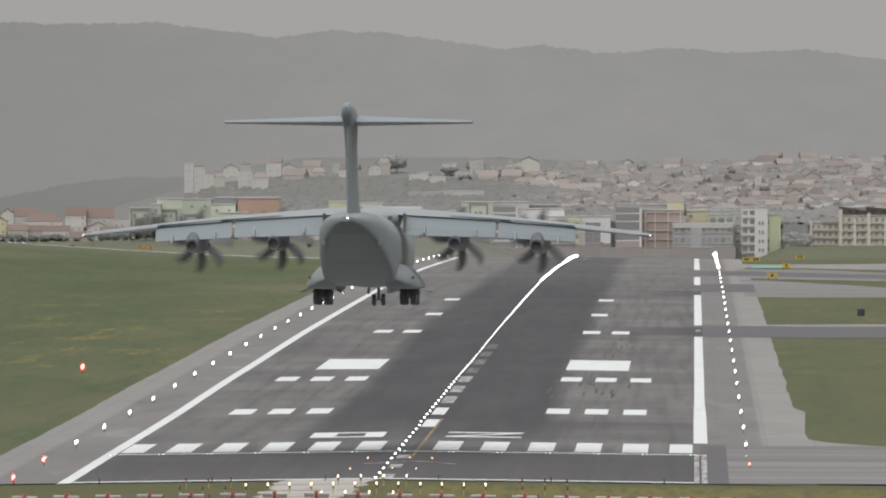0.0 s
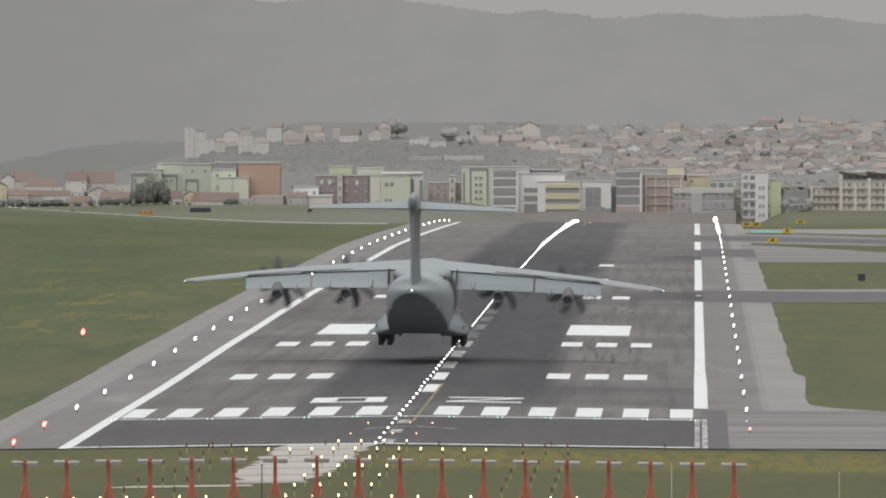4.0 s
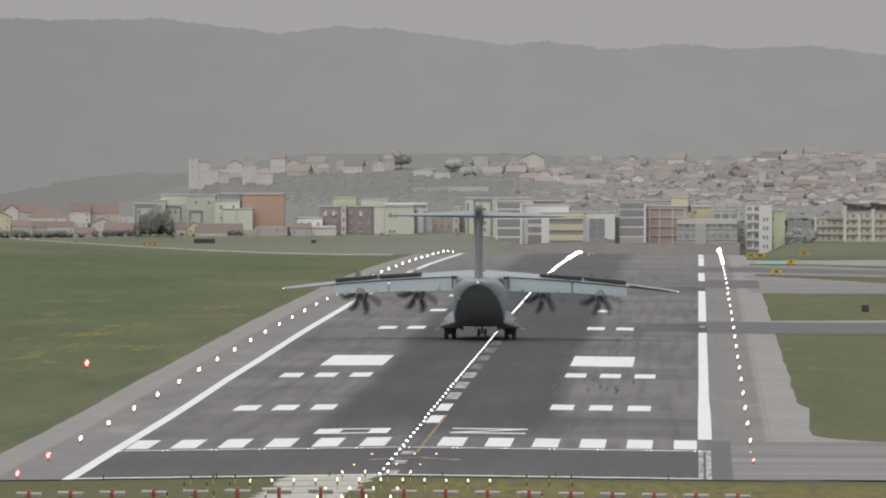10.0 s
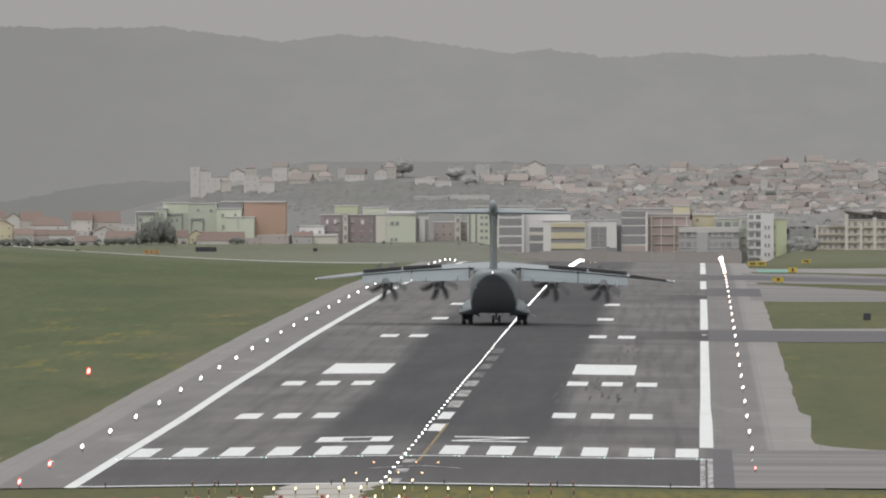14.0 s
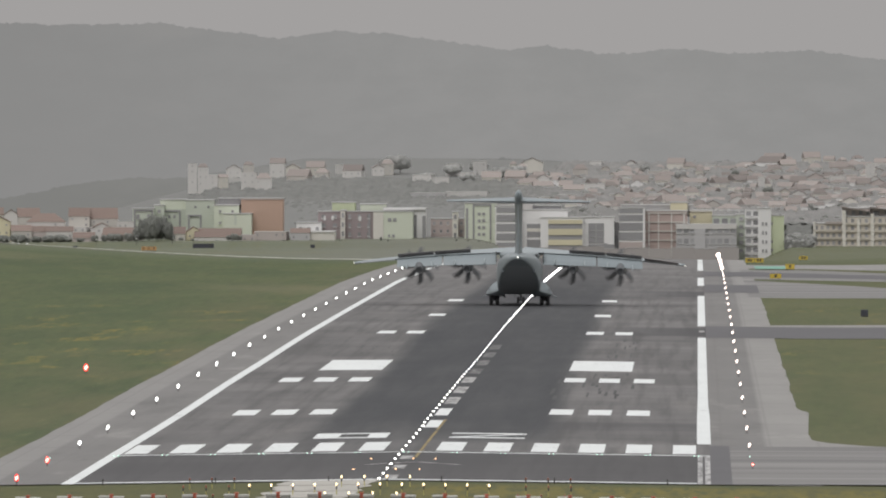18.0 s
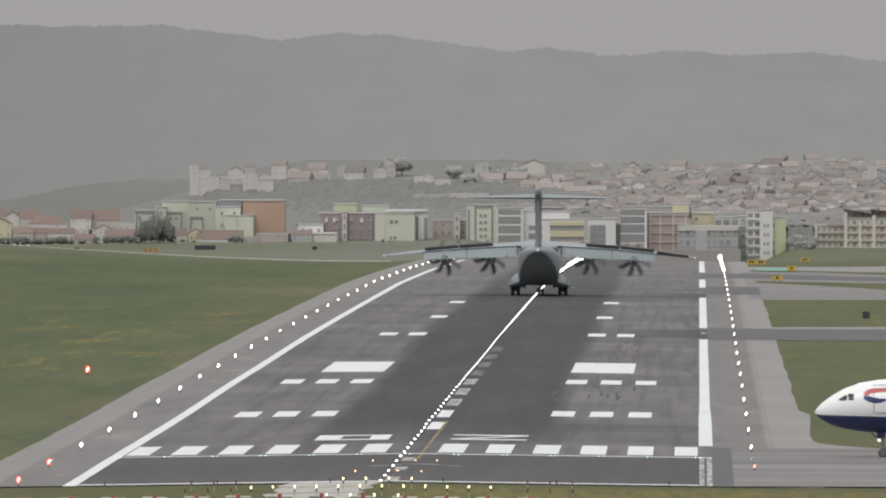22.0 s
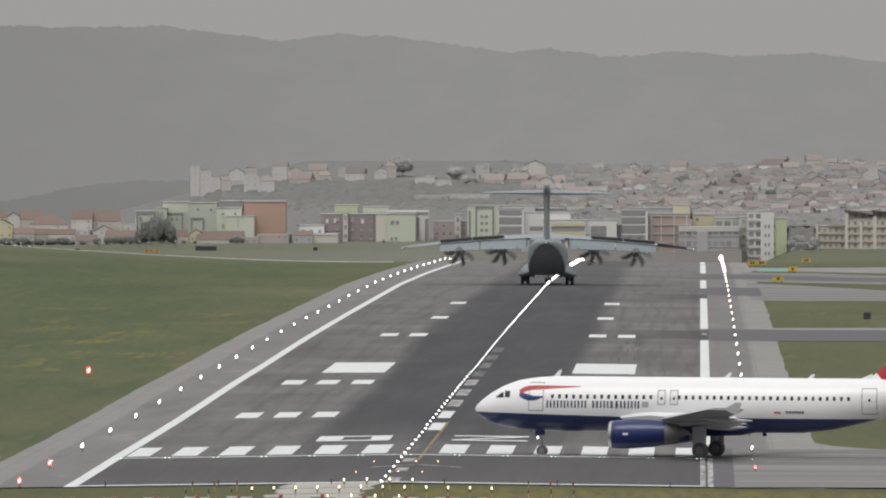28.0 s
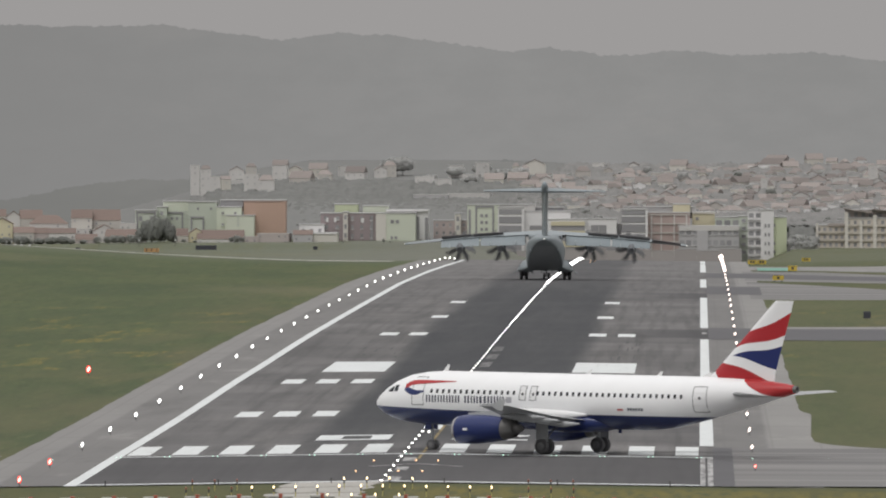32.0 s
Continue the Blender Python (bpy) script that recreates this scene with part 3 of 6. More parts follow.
def build_transport():
    """A four-propeller high-wing transport: forward is +y, the origin between its main wheels."""
    a = thing("transport_aircraft", "grey four-engine turboprop military transport landing on the runway", "aircraft")
    # body: y, middle z, half width, half height, squareness
    sec = ((22.6, 3.3, .1, .1, 2), (22.2, 3.35, .7, .62, 2), (21.2, 3.5, 1.35, 1.25, 2), (19.6, 3.75, 2.0, 1.95, 2), (17.4, 3.95, 2.5, 2.45, 2.1), (15, 4.05, 2.78, 2.68, 2.15),
           (10, 4.08, 2.85, 2.75, 2.2), (0, 4.08, 2.85, 2.75, 2.4), (-5.0, 4.1, 2.85, 2.73, 2.5))
    # upswept tail: y, middle z, half width, top, bottom, half width of the flat ramp
    tail = ((-6.0, 4.15, 2.85, 6.83, 1.42, 2.3), (-8.0, 4.35, 2.84, 6.83, 1.8, 2.48), (-11.0, 4.7, 2.78, 6.83, 2.58, 2.52), (-14.0, 5.1, 2.6, 6.82, 3.45, 2.34),
            (-16.5, 5.45, 2.32, 6.8, 4.2, 2.06), (-18.5, 5.72, 1.96, 6.76, 4.82, 1.72), (-20.2, 5.95, 1.52, 6.7, 5.36, 1.28), (-21.4, 6.1, 1.04, 6.58, 5.76, .84), (-22.1, 6.22, .5, 6.42, 6.05, .4))
    rings = [oval(y, z, rx, rz, 40, p) for y, z, rx, rz, p in sec]
    for y, zc, rx, top, low_, hw in tail:
        ring = []
        for i in range(21):
            k = math.pi * i / 20
            ring.append((rx * math.copysign(abs(math.cos(k)) ** .85, math.cos(k)), y, zc + (top - zc) * math.sin(k) ** .85))
        side_ = [(rx - (rx - hw) * (i / 7) ** 2.3, y, zc - (zc - low_) * math.sin(math.pi / 2 * i / 7)) for i in range(1, 8)]
        ring += [(-q[0], q[1], q[2]) for q in side_]
        ring += [(-hw + 2 * hw * i / 6, y, low_) for i in range(1, 6)]
        ring += side_[::-1]
        rings.append(ring)
    part("fuselage", loft(rings), MIL, a, "mid-grey painted fuselage", 62)
    # cargo ramp and upper door, set a little proud of the flat upswept belly
    for y_a, y_b, word in ((-6.2, -12.9, "dark grey closed cargo ramp"), (-13.0, -19.6, "dark grey closed upper cargo door")):
        bm = bmesh.new()
        rows = []
        for i in range(9):
            y = y_a + (y_b - y_a) * i / 8
            low_, hw = (float(np.interp(-y, [-q[0] for q in tail], [q[k] for q in tail])) for k in (4, 5))
            rows.append([(-hw * .9, y, low_ + .02), (-hw * .9, y, low_ - .015), (hw * .9, y, low_ - .015), (hw * .9, y, low_ + .02)])
        part("cargo_ramp" if y_a > -10 else "cargo_door", loft(rows, bm), RAMP, a, word)
    for s in (-1, 1):
        # pale hinge fairings beside the door
        part("door_fairing", box(s * 2.02 - .12, s * 2.02 + .12, -17.7, -16.8, 4.35, 4.8, bevel=.05), MIL, a, "pale bracket beside cargo door")
    for s in (-1, 1):
        part("tail_vent", rod((s * .8, -18.5, 6.3), (s * 1.32, -16.8, 6.5), .1, .07, seg=8), PANEL, a, "dark curved tail vent")
        if s > 0:
            part("hatch", box(s * 2.2 - .16, s * 2.2 + .16, -6.9, -6.6, 6.28, 6.6, bevel=.03), PANEL, a)
    part("tail_light", ball((0, -22.1, 6.3), .08), LAMP_WHITE, a)
    # hump over the wing box
    part("wing_fairing", loft([oval(y, 6.35, rx, rz, 24, 2.4) for y, rx, rz in ((7.5, .3, .1), (6, 1.6, .55), (3.5, 2.5, .85), (-3, 2.6, .85), (-5.5, 1.9, .6), (-8, .3, .12))]), MIL, a, smooth=50)

    def wz(x):
        return 6.75 - 0.05 * (abs(x) - 2.2) - 0.0021 * max(0, abs(x) - 4) ** 2

    def le(x):
        return 4.2 - 0.165 * (abs(x) - 2.2)

    def te(x):
        return -1.6 + 0.085 * (abs(x) - 2.2)

    for s in (-1, 1):
        st = (0.5, 2.4, 6, 10, 14, 18, 20.4, 21.2)
        rings = [foil(s * x, le(x) - (0.7 if x > 21 else 0), te(x) + (.25 if x > 21 else 0), wz(x), max(.2, .95 - .03 * x)) for x in st]
        part("wing", loft(rings), MIL, a, smooth=45)
        # flaps: slabs drooped behind and below the trailing edge, in two lengths
        for x0, x1 in ((3.0, 9.75), (9.95, 15.7)):
            ring = []
            for x in (x0, x1):
                y0, z0 = te(x) + .25, wz(x) - .22
                ch = 2.0 - .05 * x
                ring.append([(s * x, y0 + .1, z0 + .02), (s * x, y0 - .1, z0 + .16), (s * x, y0 - ch * .62, z0 - ch * .40), (s * x, y0 - ch * .88, z0 - ch * .70),
                             (s * x, y0 - ch * .86, z0 - ch * .72), (s * x, y0 - ch * .4, z0 - ch * .40)])
            fl = part("flap", loft(ring), FLAP, a, "pale blue-grey lowered flap")
            if x0 < 4:
                part("flap_end", box(s * x0 - .06, s * x0 + .06, te(x0) - 1.5, te(x0) + .5, wz(x0) - 1.2, wz(x0) + .12, bevel=.02), PANEL, fl)
            # Dark rod laid in for the shade between wing and flap.
            part("flap_gap", rod((s * x0, te(x0) + .18, wz(x0) - .03), (s * x1, te(x1) + .18, wz(x1) - .03), .05, seg=6), PANEL, fl)
            for k in (.22, .78):
                x = x0 + (x1 - x0) * k
                bm = loft([oval(te(x) + yy, wz(x) - .45 - dz, .1, rr, 8, 2, s * x) for yy, dz, rr in ((1.5, 0, .06), (.5, .1, .16), (-.9, .5, .2), (-1.5, .85, .05))])
                part("flap_track", bm, MIL, fl, smooth=50)
        # aileron, hung from a hinge line along the outer wing
        hx, hy, hz = s * 18.1, te(18.1) + .3, wz(18.1) + .03
        al = new("aileron")
        al.parent = a
        al.location = (hx, hy, hz)
        ring = [[(s * x - hx, te(x) + .3 - hy, wz(x) - .03 - hz), (s * x - hx, te(x) + .3 - hy, wz(x) + .1 - hz), (s * x - hx, te(x) - .6 - hy, wz(x) - .03 - hz), (s * x - hx, te(x) - .6 - hy, wz(x) - .08 - hz)] for x in (15.95, 20.3)]
        part("panel", loft(ring), SPOIL if s > 0 else AILERON, al, "dark grey aileron" if s > 0 else "")
        AILERONS.append((al, s, hx, hy, hz))
        part("wingtip_light", ball((s * 21.2, .3, wz(21)), .05, .12, .05), LAMP_WHITE, a)
        # engines with eight-bladed propellers
        for x, zz in ((6.75, 4.95), (12.85, 4.75)):
            e = part("engine_nacelle", loft([oval(y, zz + dz, rx, rz, 20, 2.2, s * x) for y, dz, rx, rz in (
                (6.4, .1, .42, .42), (6.1, .0, .62, .72), (4.5, .0, .72, .9), (2, .15, .7, .95), (-.5, .1, .6, .8), (-2.0, -.2, .52, .6), (-2.6, -.35, .46, .48))]), MIL_DARK, a, "dark grey engine nacelle", 50)
            part("exhaust", loft([oval(y, zz - .42, r_, r_, 18, 2, s * x) for y, r_ in ((-.6, .44), (-2.0, .44), (-2.95, .43), (-2.9, .36), (-1.2, .33))], close=False), PANEL, e, "dark soot-stained exhaust pipe", 50)
            pr = new("propeller")
            pr.parent = a
            pr.location = (s * x, 6.75, zz + .1)
            part("spinner", loft([oval(y, 0, r_, r_, 18) for y, r_ in ((-.35, .45), (0, .46), (.4, .36), (.75, .18), (.85, .04))]), MIL_DARK, pr, smooth=60)
            bl = loft([[(cx - w, .0 + tw, r_), (cx, .05 + tw * .5, r_), (cx + w, 0 - tw, r_), (cx, -.05, r_)] for r_, w, cx, tw in (
                (.35, .14, 0, .1), (.8, .24, -.03, .16), (1.4, .33, -.06, .14), (1.9, .31, -.02, .1), (2.25, .22, .12, .06), (2.45, .11, .25, .03), (2.52, .02, .32, .01))])
            first = part("blade", bl, BLADE, pr, smooth=60)
            for k in range(1, 8):
                b2 = new("blade", first.data)
                b2.parent = pr
                b2.rotation_euler = (0, radians(45 * k), 0)
            PROPS.append((pr, s))
        # fairing over the main wheels, with a slanting outer face
        prof = ((1.9, 3.15), (2.85, 3.02), (3.35, 2.78), (3.92, 2.12), (4.2, 1.6), (4.2, 1.36), (4.0, 1.2), (1.9, 1.15))
        rows = []
        for y, k, mz in ((8.2, .1, 1.9), (7.0, .6, 1.95), (5.6, .9, 2.0), (3.5, 1, 2.0), (-3.5, 1, 2.0), (-5.4, .92, 2.0), (-6.9, .66, 2.0), (-7.9, .2, 2.1)):
            rows.append([(s * (1.9 + (px - 1.9) * k), y, mz + (pz - 2.0) * k) for px, pz in prof])
        part("wheel_fairing", loft(rows), MIL, a, smooth=40)
        for i in range(4):
            part("fairing_vent", box(s * 3.84 - .05, s * 3.84 + .05, -6.2 + .45 * i, -5.95 + .45 * i, 1.95, 2.12), PANEL, a)
        for yy in (2.2, 0.4, -1.4):
            lg = part("gear_leg", rod((s * 3.22, yy, 1.5), (s * 3.22, yy, .6), .13), STEEL, a)
            part("axle", rod((s * 2.7, yy, .6), (s * 3.75, yy, .6), .09), STEEL, lg)
            for xx in (2.84, 3.62):
                wheel(a, s * xx, yy, .62, .62, .44)
        # open bay doors, hanging outwards on both sides of the wheels
        for xx, lean in ((4.2, -24), (2.4, 28)):
            gd = part("gear_door", box(-.36, .36, -3.1, 3.2, -.035, .035, bevel=.015), MIL, a)
            gd.matrix_basis = pose(s * (xx + (.3 if xx > 3 else -.3)), 0, 1.12, 0, -s * lean if xx > 3 else s * lean * -1, 0)
        # Flat dark plate gives the open bay's shade as a colour.
        part("wheel_bay", box(s * 3.2 - .75, s * 3.2 + .75, -3.0, 3.0, 1.0, 1.06), PANEL, a, "dark open wheel bay")
        # tailplane
        part("tailplane", loft([foil(s * x, -17.2 - .33 * x, -21.0 - .12 * x, 13.38 - .006 * x, .8 - .062 * x) for x in (.2, 3, 6, 8.6, 9.1)]), FLAP, a, smooth=45)
        # air-brake panels on the wing
        for x0, x1 in ((6.3, 10.9), (11.0, 15.6)):
            xm = (x0 + x1) / 2
            y0, z0 = te(xm) + 1.2, wz(xm) + .12
            sp = new("spoiler")
            sp.parent = a
            tilt = math.degrees(math.atan2(wz(x1) - wz(x0), x1 - x0))
            sp.matrix_basis = pose(s * xm, y0, z0, 0, -s * tilt, 0)
            h = (x1 - x0) / 2
            part("panel", box(-h, h, -1.0, 0, -.018, .018, bevel=.006), SPOIL, sp, "dark spoiler panel")
            SPOILERS.append((sp, s * xm, y0, z0, -s * tilt))
    # fin
    rings = []
    for z, f, b, w in ((6.2, -10.5, -20.6, .55), (7.2, -12.6, -20.9, .44), (9, -14.3, -21.2, .41), (11.5, -15.9, -21.7, .43), (13.4, -16.9, -22.0, .52)):
        ring = []
        for i in range(17):
            k = i / 16
            ring.append((w * math.sin(math.pi * k ** .62), f + (b - f) * k, z))
        for i in range(15, 0, -1):
            k = i / 16
            ring.append((-w * math.sin(math.pi * k ** .62), f + (b - f) * k, z))
        rings.append(ring)
    fin = part("fin", loft(rings), MIL, a, smooth=50)
    part("rudder", loft([[(-.06 - .2 * q, b + 2.3, z), (.06 + .2 * q, b + 2.3, z), (.045, b - .12, z), (-.045, b - .12, z)] for z, b, q in ((6.5, -20.7, 1), (9, -21.2, .9), (11.5, -21.7, .85), (13.3, -22.0, .8))]), MIL, fin)
    part("tail_bullet", loft([oval(y, z, rx, rz, 20) for y, z, rx, rz in ((-15.3, 13.7, .08, .08), (-16.3, 13.7, .42, .5), (-18, 13.75, .5, .8), (-21, 13.85, .5, .95), (-22.4, 13.95, .46, .85), (-23.1, 14.1, .36, .6), (-23.5, 14.2, .15, .25))]), FLAP, a, "pale streamlined fairing on top of fin", 50)
    # nose gear
    ng = part("nose_gear_leg", rod((0, 15.2, 1.6), (0, 15.2, .45), .11), STEEL, a)
    part("axle", rod((-.36, 15.2, .45), (.36, 15.2, .45), .07), STEEL, ng)
    for s in (-1, 1):
        wheel(a, s * .36, 15.2, .46, .46, .3)
        part("nose_gear_door", box(s * .75 - .03, s * .75 + .03, 14.0, 16.4, .9, 1.5, bevel=.01), MIL_DARK, a)
    return a


PROPS, SPOILERS, AILERONS = [], [], []
transport = build_transport()

# Airliner.
n = Nodes("airliner_paint", 0.28)
ax = n.axes()
navy = n.math("LESS_THAN", ax[2], n.math("MULTIPLY_ADD", n.math("MAXIMUM", n.math("SUBTRACT", ax[1], 5.0), 0.0), 0.024, 2.96))
WHITE_BODY = n.done(n.mix(navy, n.mix(n.noise(0.7), (0.83, 0.835, 0.84), (0.9, 0.905, 0.91)), n.mix(n.noise(0.7), (0.022, 0.034, 0.105), (0.028, 0.042, 0.13))), n.noise(6.0), 0.001)
n = Nodes("tail_paint", 0.3)
ax = n.axes()
# curved stripes that fan out towards the rear: red, white and navy
wave = n.math("MULTIPLY", n.math("SINE", n.math("MULTIPLY", n.math("ADD", ax[1], 14.0), 1.25)), 0.13)
zz = n.math("ADD", ax[2], wave)
RED, NAVY, WHT = (0.43, 0.028, 0.036), (0.021, 0.032, 0.14), (0.86, 0.865, 0.87)
fin_col = n.mix(1.0, WHT, WHT)
for z_at, lean_, y_at, c_ in ((9.27, -.418, 15.6, RED), (8.15, -.252, 14.6, WHT), (7.54, -.212, 14.3, NAVY), (7.54, .21, 14.3, WHT), (7.03, .309, 13.75, RED)):
    edge_ = n.math("MULTIPLY_ADD", n.math("ADD", ax[1], y_at), lean_, z_at)
    fin_col = n.mix(n.math("LESS_THAN", zz, edge_), fin_col, c_)
fin_col = n.mix(n.math("GREATER_THAN", ax[1], n.math("MULTIPLY_ADD", n.math("SUBTRACT", ax[2], 6.4), 0.9, -12.72)), fin_col, WHT)
TAIL_PAINT = n.done(fin_col, n.noise(5.0), 0.001)
AIR_WHITE = surf("gloss_white_paint", (0.8, 0.8, 0.8), 0.28, vary=0.05, bump=0.001)
AIR_RED = surf("gloss_red_paint", (0.42, 0.03, 0.033), 0.3, vary=0.08, bump=0.001)
AIR_NAVY = surf("gloss_navy_paint", (0.017, 0.03, 0.125), 0.28, vary=0.1, bump=0.001)
AIR_GREY = surf("light_grey_wing_paint", (0.42, 0.43, 0.44), 0.45, vary=0.1, bump=0.002)
METAL = surf("bare_metal", (0.55, 0.54, 0.53), 0.3, 0.85, vary=0.1, bump=0.001)
DARKMETAL = surf("dark_engine_metal", (0.2, 0.195, 0.19), 0.5, 0.4, vary=0.2)
CABIN = glass("cabin_window_glass", (0.02, 0.022, 0.026))
LINE = surf("panel_line_grey", (0.22, 0.22, 0.23), 0.5, vary=0.1)
EMBLEM = surf("pale_grey_emblem", (0.42, 0.42, 0.45), 0.4, vary=0.2)
TITLE = surf("dark_blue_grey_lettering", (0.05, 0.055, 0.085), 0.4, vary=0.1)


def build_airliner():
    a = thing("airliner", "white twin-jet airliner with navy belly and striped tail taxiing", "aircraft")
    CZ, R = 3.92, 1.99
    sec = ((17.75, 3.45, .05, .05), (17.6, 3.46, .32, .3), (17.2, 3.5, .72, .66), (16.5, 3.58, 1.14, 1.1), (15.6, 3.7, 1.5, 1.5), (14.4, 3.83, 1.78, 1.82), (13, 3.9, 1.93, 1.98), (11.5, CZ, R, 2.06),
           (0, CZ, R, 2.06), (-7, CZ, R, 2.06), (-9.5, 4.05, 1.95, 1.93), (-12, 4.35, 1.75, 1.63), (-14.5, 4.66, 1.42, 1.28), (-17, 4.93, .98, .88), (-18.8, 5.1, .6, .5), (-19.7, 5.15, .36, .3))
    rings = []
    for i, s in enumerate(sec):
        rings.append(oval(*s, seg=48))
    part("fuselage", loft(rings), WHITE_BODY, a, "gloss white fuselage with navy underside", 50)
    def section(y):
        return [float(np.interp(-y, [-q[0] for q in sec], [q[k] for q in sec])) for k in (1, 2, 3)]

    # the red rear end begins on a slant, further forward along the top
    rings = []
    for y0, slant in ((-17.15, 1.65), (-17.75, 1.15), (-18.45, .6), (-19.0, .25), (-19.72, 0)):
        ring = []
        for i in range(40):
            c_, s_ = math.cos(math.pi * i / 20), math.sin(math.pi * i / 20)
            y = y0 + slant * s_
            zm, rx, rz = section(y)
            ring.append((c_ * (rx + .022), y, zm + s_ * (rz + .022)))
        rings.append(ring)
    part("tail_cone", loft(rings), AIR_RED, a, "red painted tail cone", 50)
    part("auxiliary_exhaust", loft([oval(y, 5.17, r_, r_, 16) for y, r_ in ((-19.6, .3), (-20.0, .26), (-19.98, .17), (-19.7, .15))], close=False), DARKMETAL, a, smooth=40)
    # belly fairing
    part("belly_fairing", loft([oval(y, 2.35, rx, rz, 26, 2.6) for y, rx, rz in ((5.5, .6, .3), (4, 1.7, .62), (0, 2.1, .78), (-2.5, 1.9, .7), (-4.5, .7, .3))]), AIR_NAVY, a, smooth=50)

    def side(y, z, out=0.0):
        """A point of the body's port side at that height."""
        k = 0
        while sec[k + 1][0] > y:
            k += 1
        f = (y - sec[k][0]) / (sec[k + 1][0] - sec[k][0])
        zm, rx, rz = (sec[k][q] + f * (sec[k + 1][q] - sec[k][q]) for q in (1, 2, 3))
        return -(rx * math.sqrt(max(0.0, 1 - ((z - zm) / rz) ** 2)) + out)

    def tile(name, y0, y1, z0, z1, mat, parent, out=.012, label="", s=1):
        """A thin plate that hugs the body's side."""
        ys = [y0 + (y1 - y0) * i / 4 for i in range(5)]
        zs = [z0 + (z1 - z0) * i / 4 for i in range(5)]
        bm = bmesh.new()
        grid = [[bm.verts.new((s * side(y, z, out), y, z)) for z in zs] for y in ys]
        inner = [[bm.verts.new((s * side(y, z, -.02), y, z)) for z in zs] for y in ys]
        for i in range(4):
            for j in range(4):
                bm.faces.new((grid[i][j], grid[i + 1][j], grid[i + 1][j + 1], grid[i][j + 1]))
        edge = [(i, 0) for i in range(5)] + [(4, j) for j in range(1, 5)] + [(i, 4) for i in range(3, -1, -1)] + [(0, j) for j in range(3, 0, -1)]
        for (i, j), (k, l) in zip(edge, edge[1:] + edge[:1]):
            bm.faces.new((grid[i][j], grid[k][l], inner[k][l], inner[i][j]))
        return part(name, bm, mat, parent, label)

    for s in (1, -1):
        for i in range(44):
            y = 11.55 - .5334 * i
            if abs(y - 3.28) < .36 or abs(y - 2.32) < .36 or y < -10.9:
                continue
            w = .1
            tile("cabin_window", y - w, y + w, 4.33, 4.63, CABIN, a, s=s)
        # doors drawn by their seams
        for y0, y1, z0, z1 in ((12.28, 13.35, 3.42, 5.5), (-12.95, -11.85, 3.35, 5.25), (3.0, 3.55, 3.95, 5.0), (2.05, 2.6, 3.95, 5.0)):
            d = tile("door", y0, y1, z0, z1, AIR_WHITE, a, .004, s=s)
            for q in ((y0 - .03, y0 + .02, z0, z1), (y1 - .02, y1 + .03, z0, z1), (y0, y1, z1 - .02, z1 + .03), (y0, y1, z0 - .03, z0 + .02)):
                tile("door_seam", *q, LINE, d, .03, s=s)
            tile("door_window", (y0 + y1) / 2 - .08, (y0 + y1) / 2 + .08, 4.3, 4.5, CABIN, d, .03, s=s)
    # cockpit windows
    for s in (1, -1):
        for y0, y1, z0, z1 in ((15.95, 15.78, 4.34, 4.5), (15.78, 15.6, 4.34, 4.62), (15.6, 15.36, 4.35, 4.74), (15.28, 14.86, 4.38, 4.86)):
            tile("cockpit_window", y1, y0, z0, z1, CABIN, a, .02, s=s)
    # ribbon emblem and name as plain shapes and bars
    for s in (1, -1):
        red = ((14.1, 4.6, 4.95), (13.85, 4.72, 5.12), (13.5, 4.9, 5.24), (13.0, 4.97, 5.28), (12.4, 5.01, 5.29), (11.4, 5.08, 5.28), (10.4, 5.15, 5.27), (9.5, 5.21, 5.25))
        blue = ((14.12, 4.5, 4.66), (13.8, 4.3, 4.72), (13.4, 4.16, 4.6), (12.95, 4.16, 4.5), (12.6, 4.28, 4.5), (12.25, 4.44, 4.5))
        for name_, rows_, mat_ in (("red_ribbon", red, AIR_RED), ("blue_ribbon", blue, AIR_NAVY)):
            for k in range(28):
                ya = rows_[0][0] + (rows_[-1][0] - rows_[0][0]) * k / 28
                yb = rows_[0][0] + (rows_[-1][0] - rows_[0][0]) * (k + 1) / 28
                lo_, hi_ = (float(np.interp(-(ya + yb) / 2, [-q[0] for q in rows_], [q[c_] for q in rows_])) for c_ in (1, 2))
                tile(name_, yb - .004, ya, lo_, hi_, mat_, a, .034, s=s)
        tile("crest_emblem", 4.25, 4.75, 3.72, 4.15, EMBLEM, a, .014, s=s)
        w = (.42, .42, .16, .4, .16, .42, .42, 0, .46, .16, .42, .62, .46, .42, .38)
        y = 12.0
        for q in w:
            if q:
                for c_ in ((.0, .3), (.62, .92)) if q > .3 else ((.1, .8),):
                    tile("lettering_bar", y - q * c_[1], y - q * c_[0], 3.64, 4.18, TITLE, a, .014, s=s)
            y -= q + .11 if q else .32
        for k in range(6):
            tile("registration_bar", -7.5 + .24 * k, -7.34 + .24 * k, 3.34, 3.54, TITLE, a, .014, s=s)
        tile("flag_bar", -5.75, -5.25, 3.34, 3.46, AIR_RED, a, .014, s=s)

    def wz(x):
        return 2.55 + .09 * max(0, abs(x) - 1.9)

    def le(x):
        return 4.6 - .49 * (abs(x) - 1.9)

    def te(x):
        return -2.3 if abs(x) < 6.4 else -2.3 - .3 * (abs(x) - 6.4)

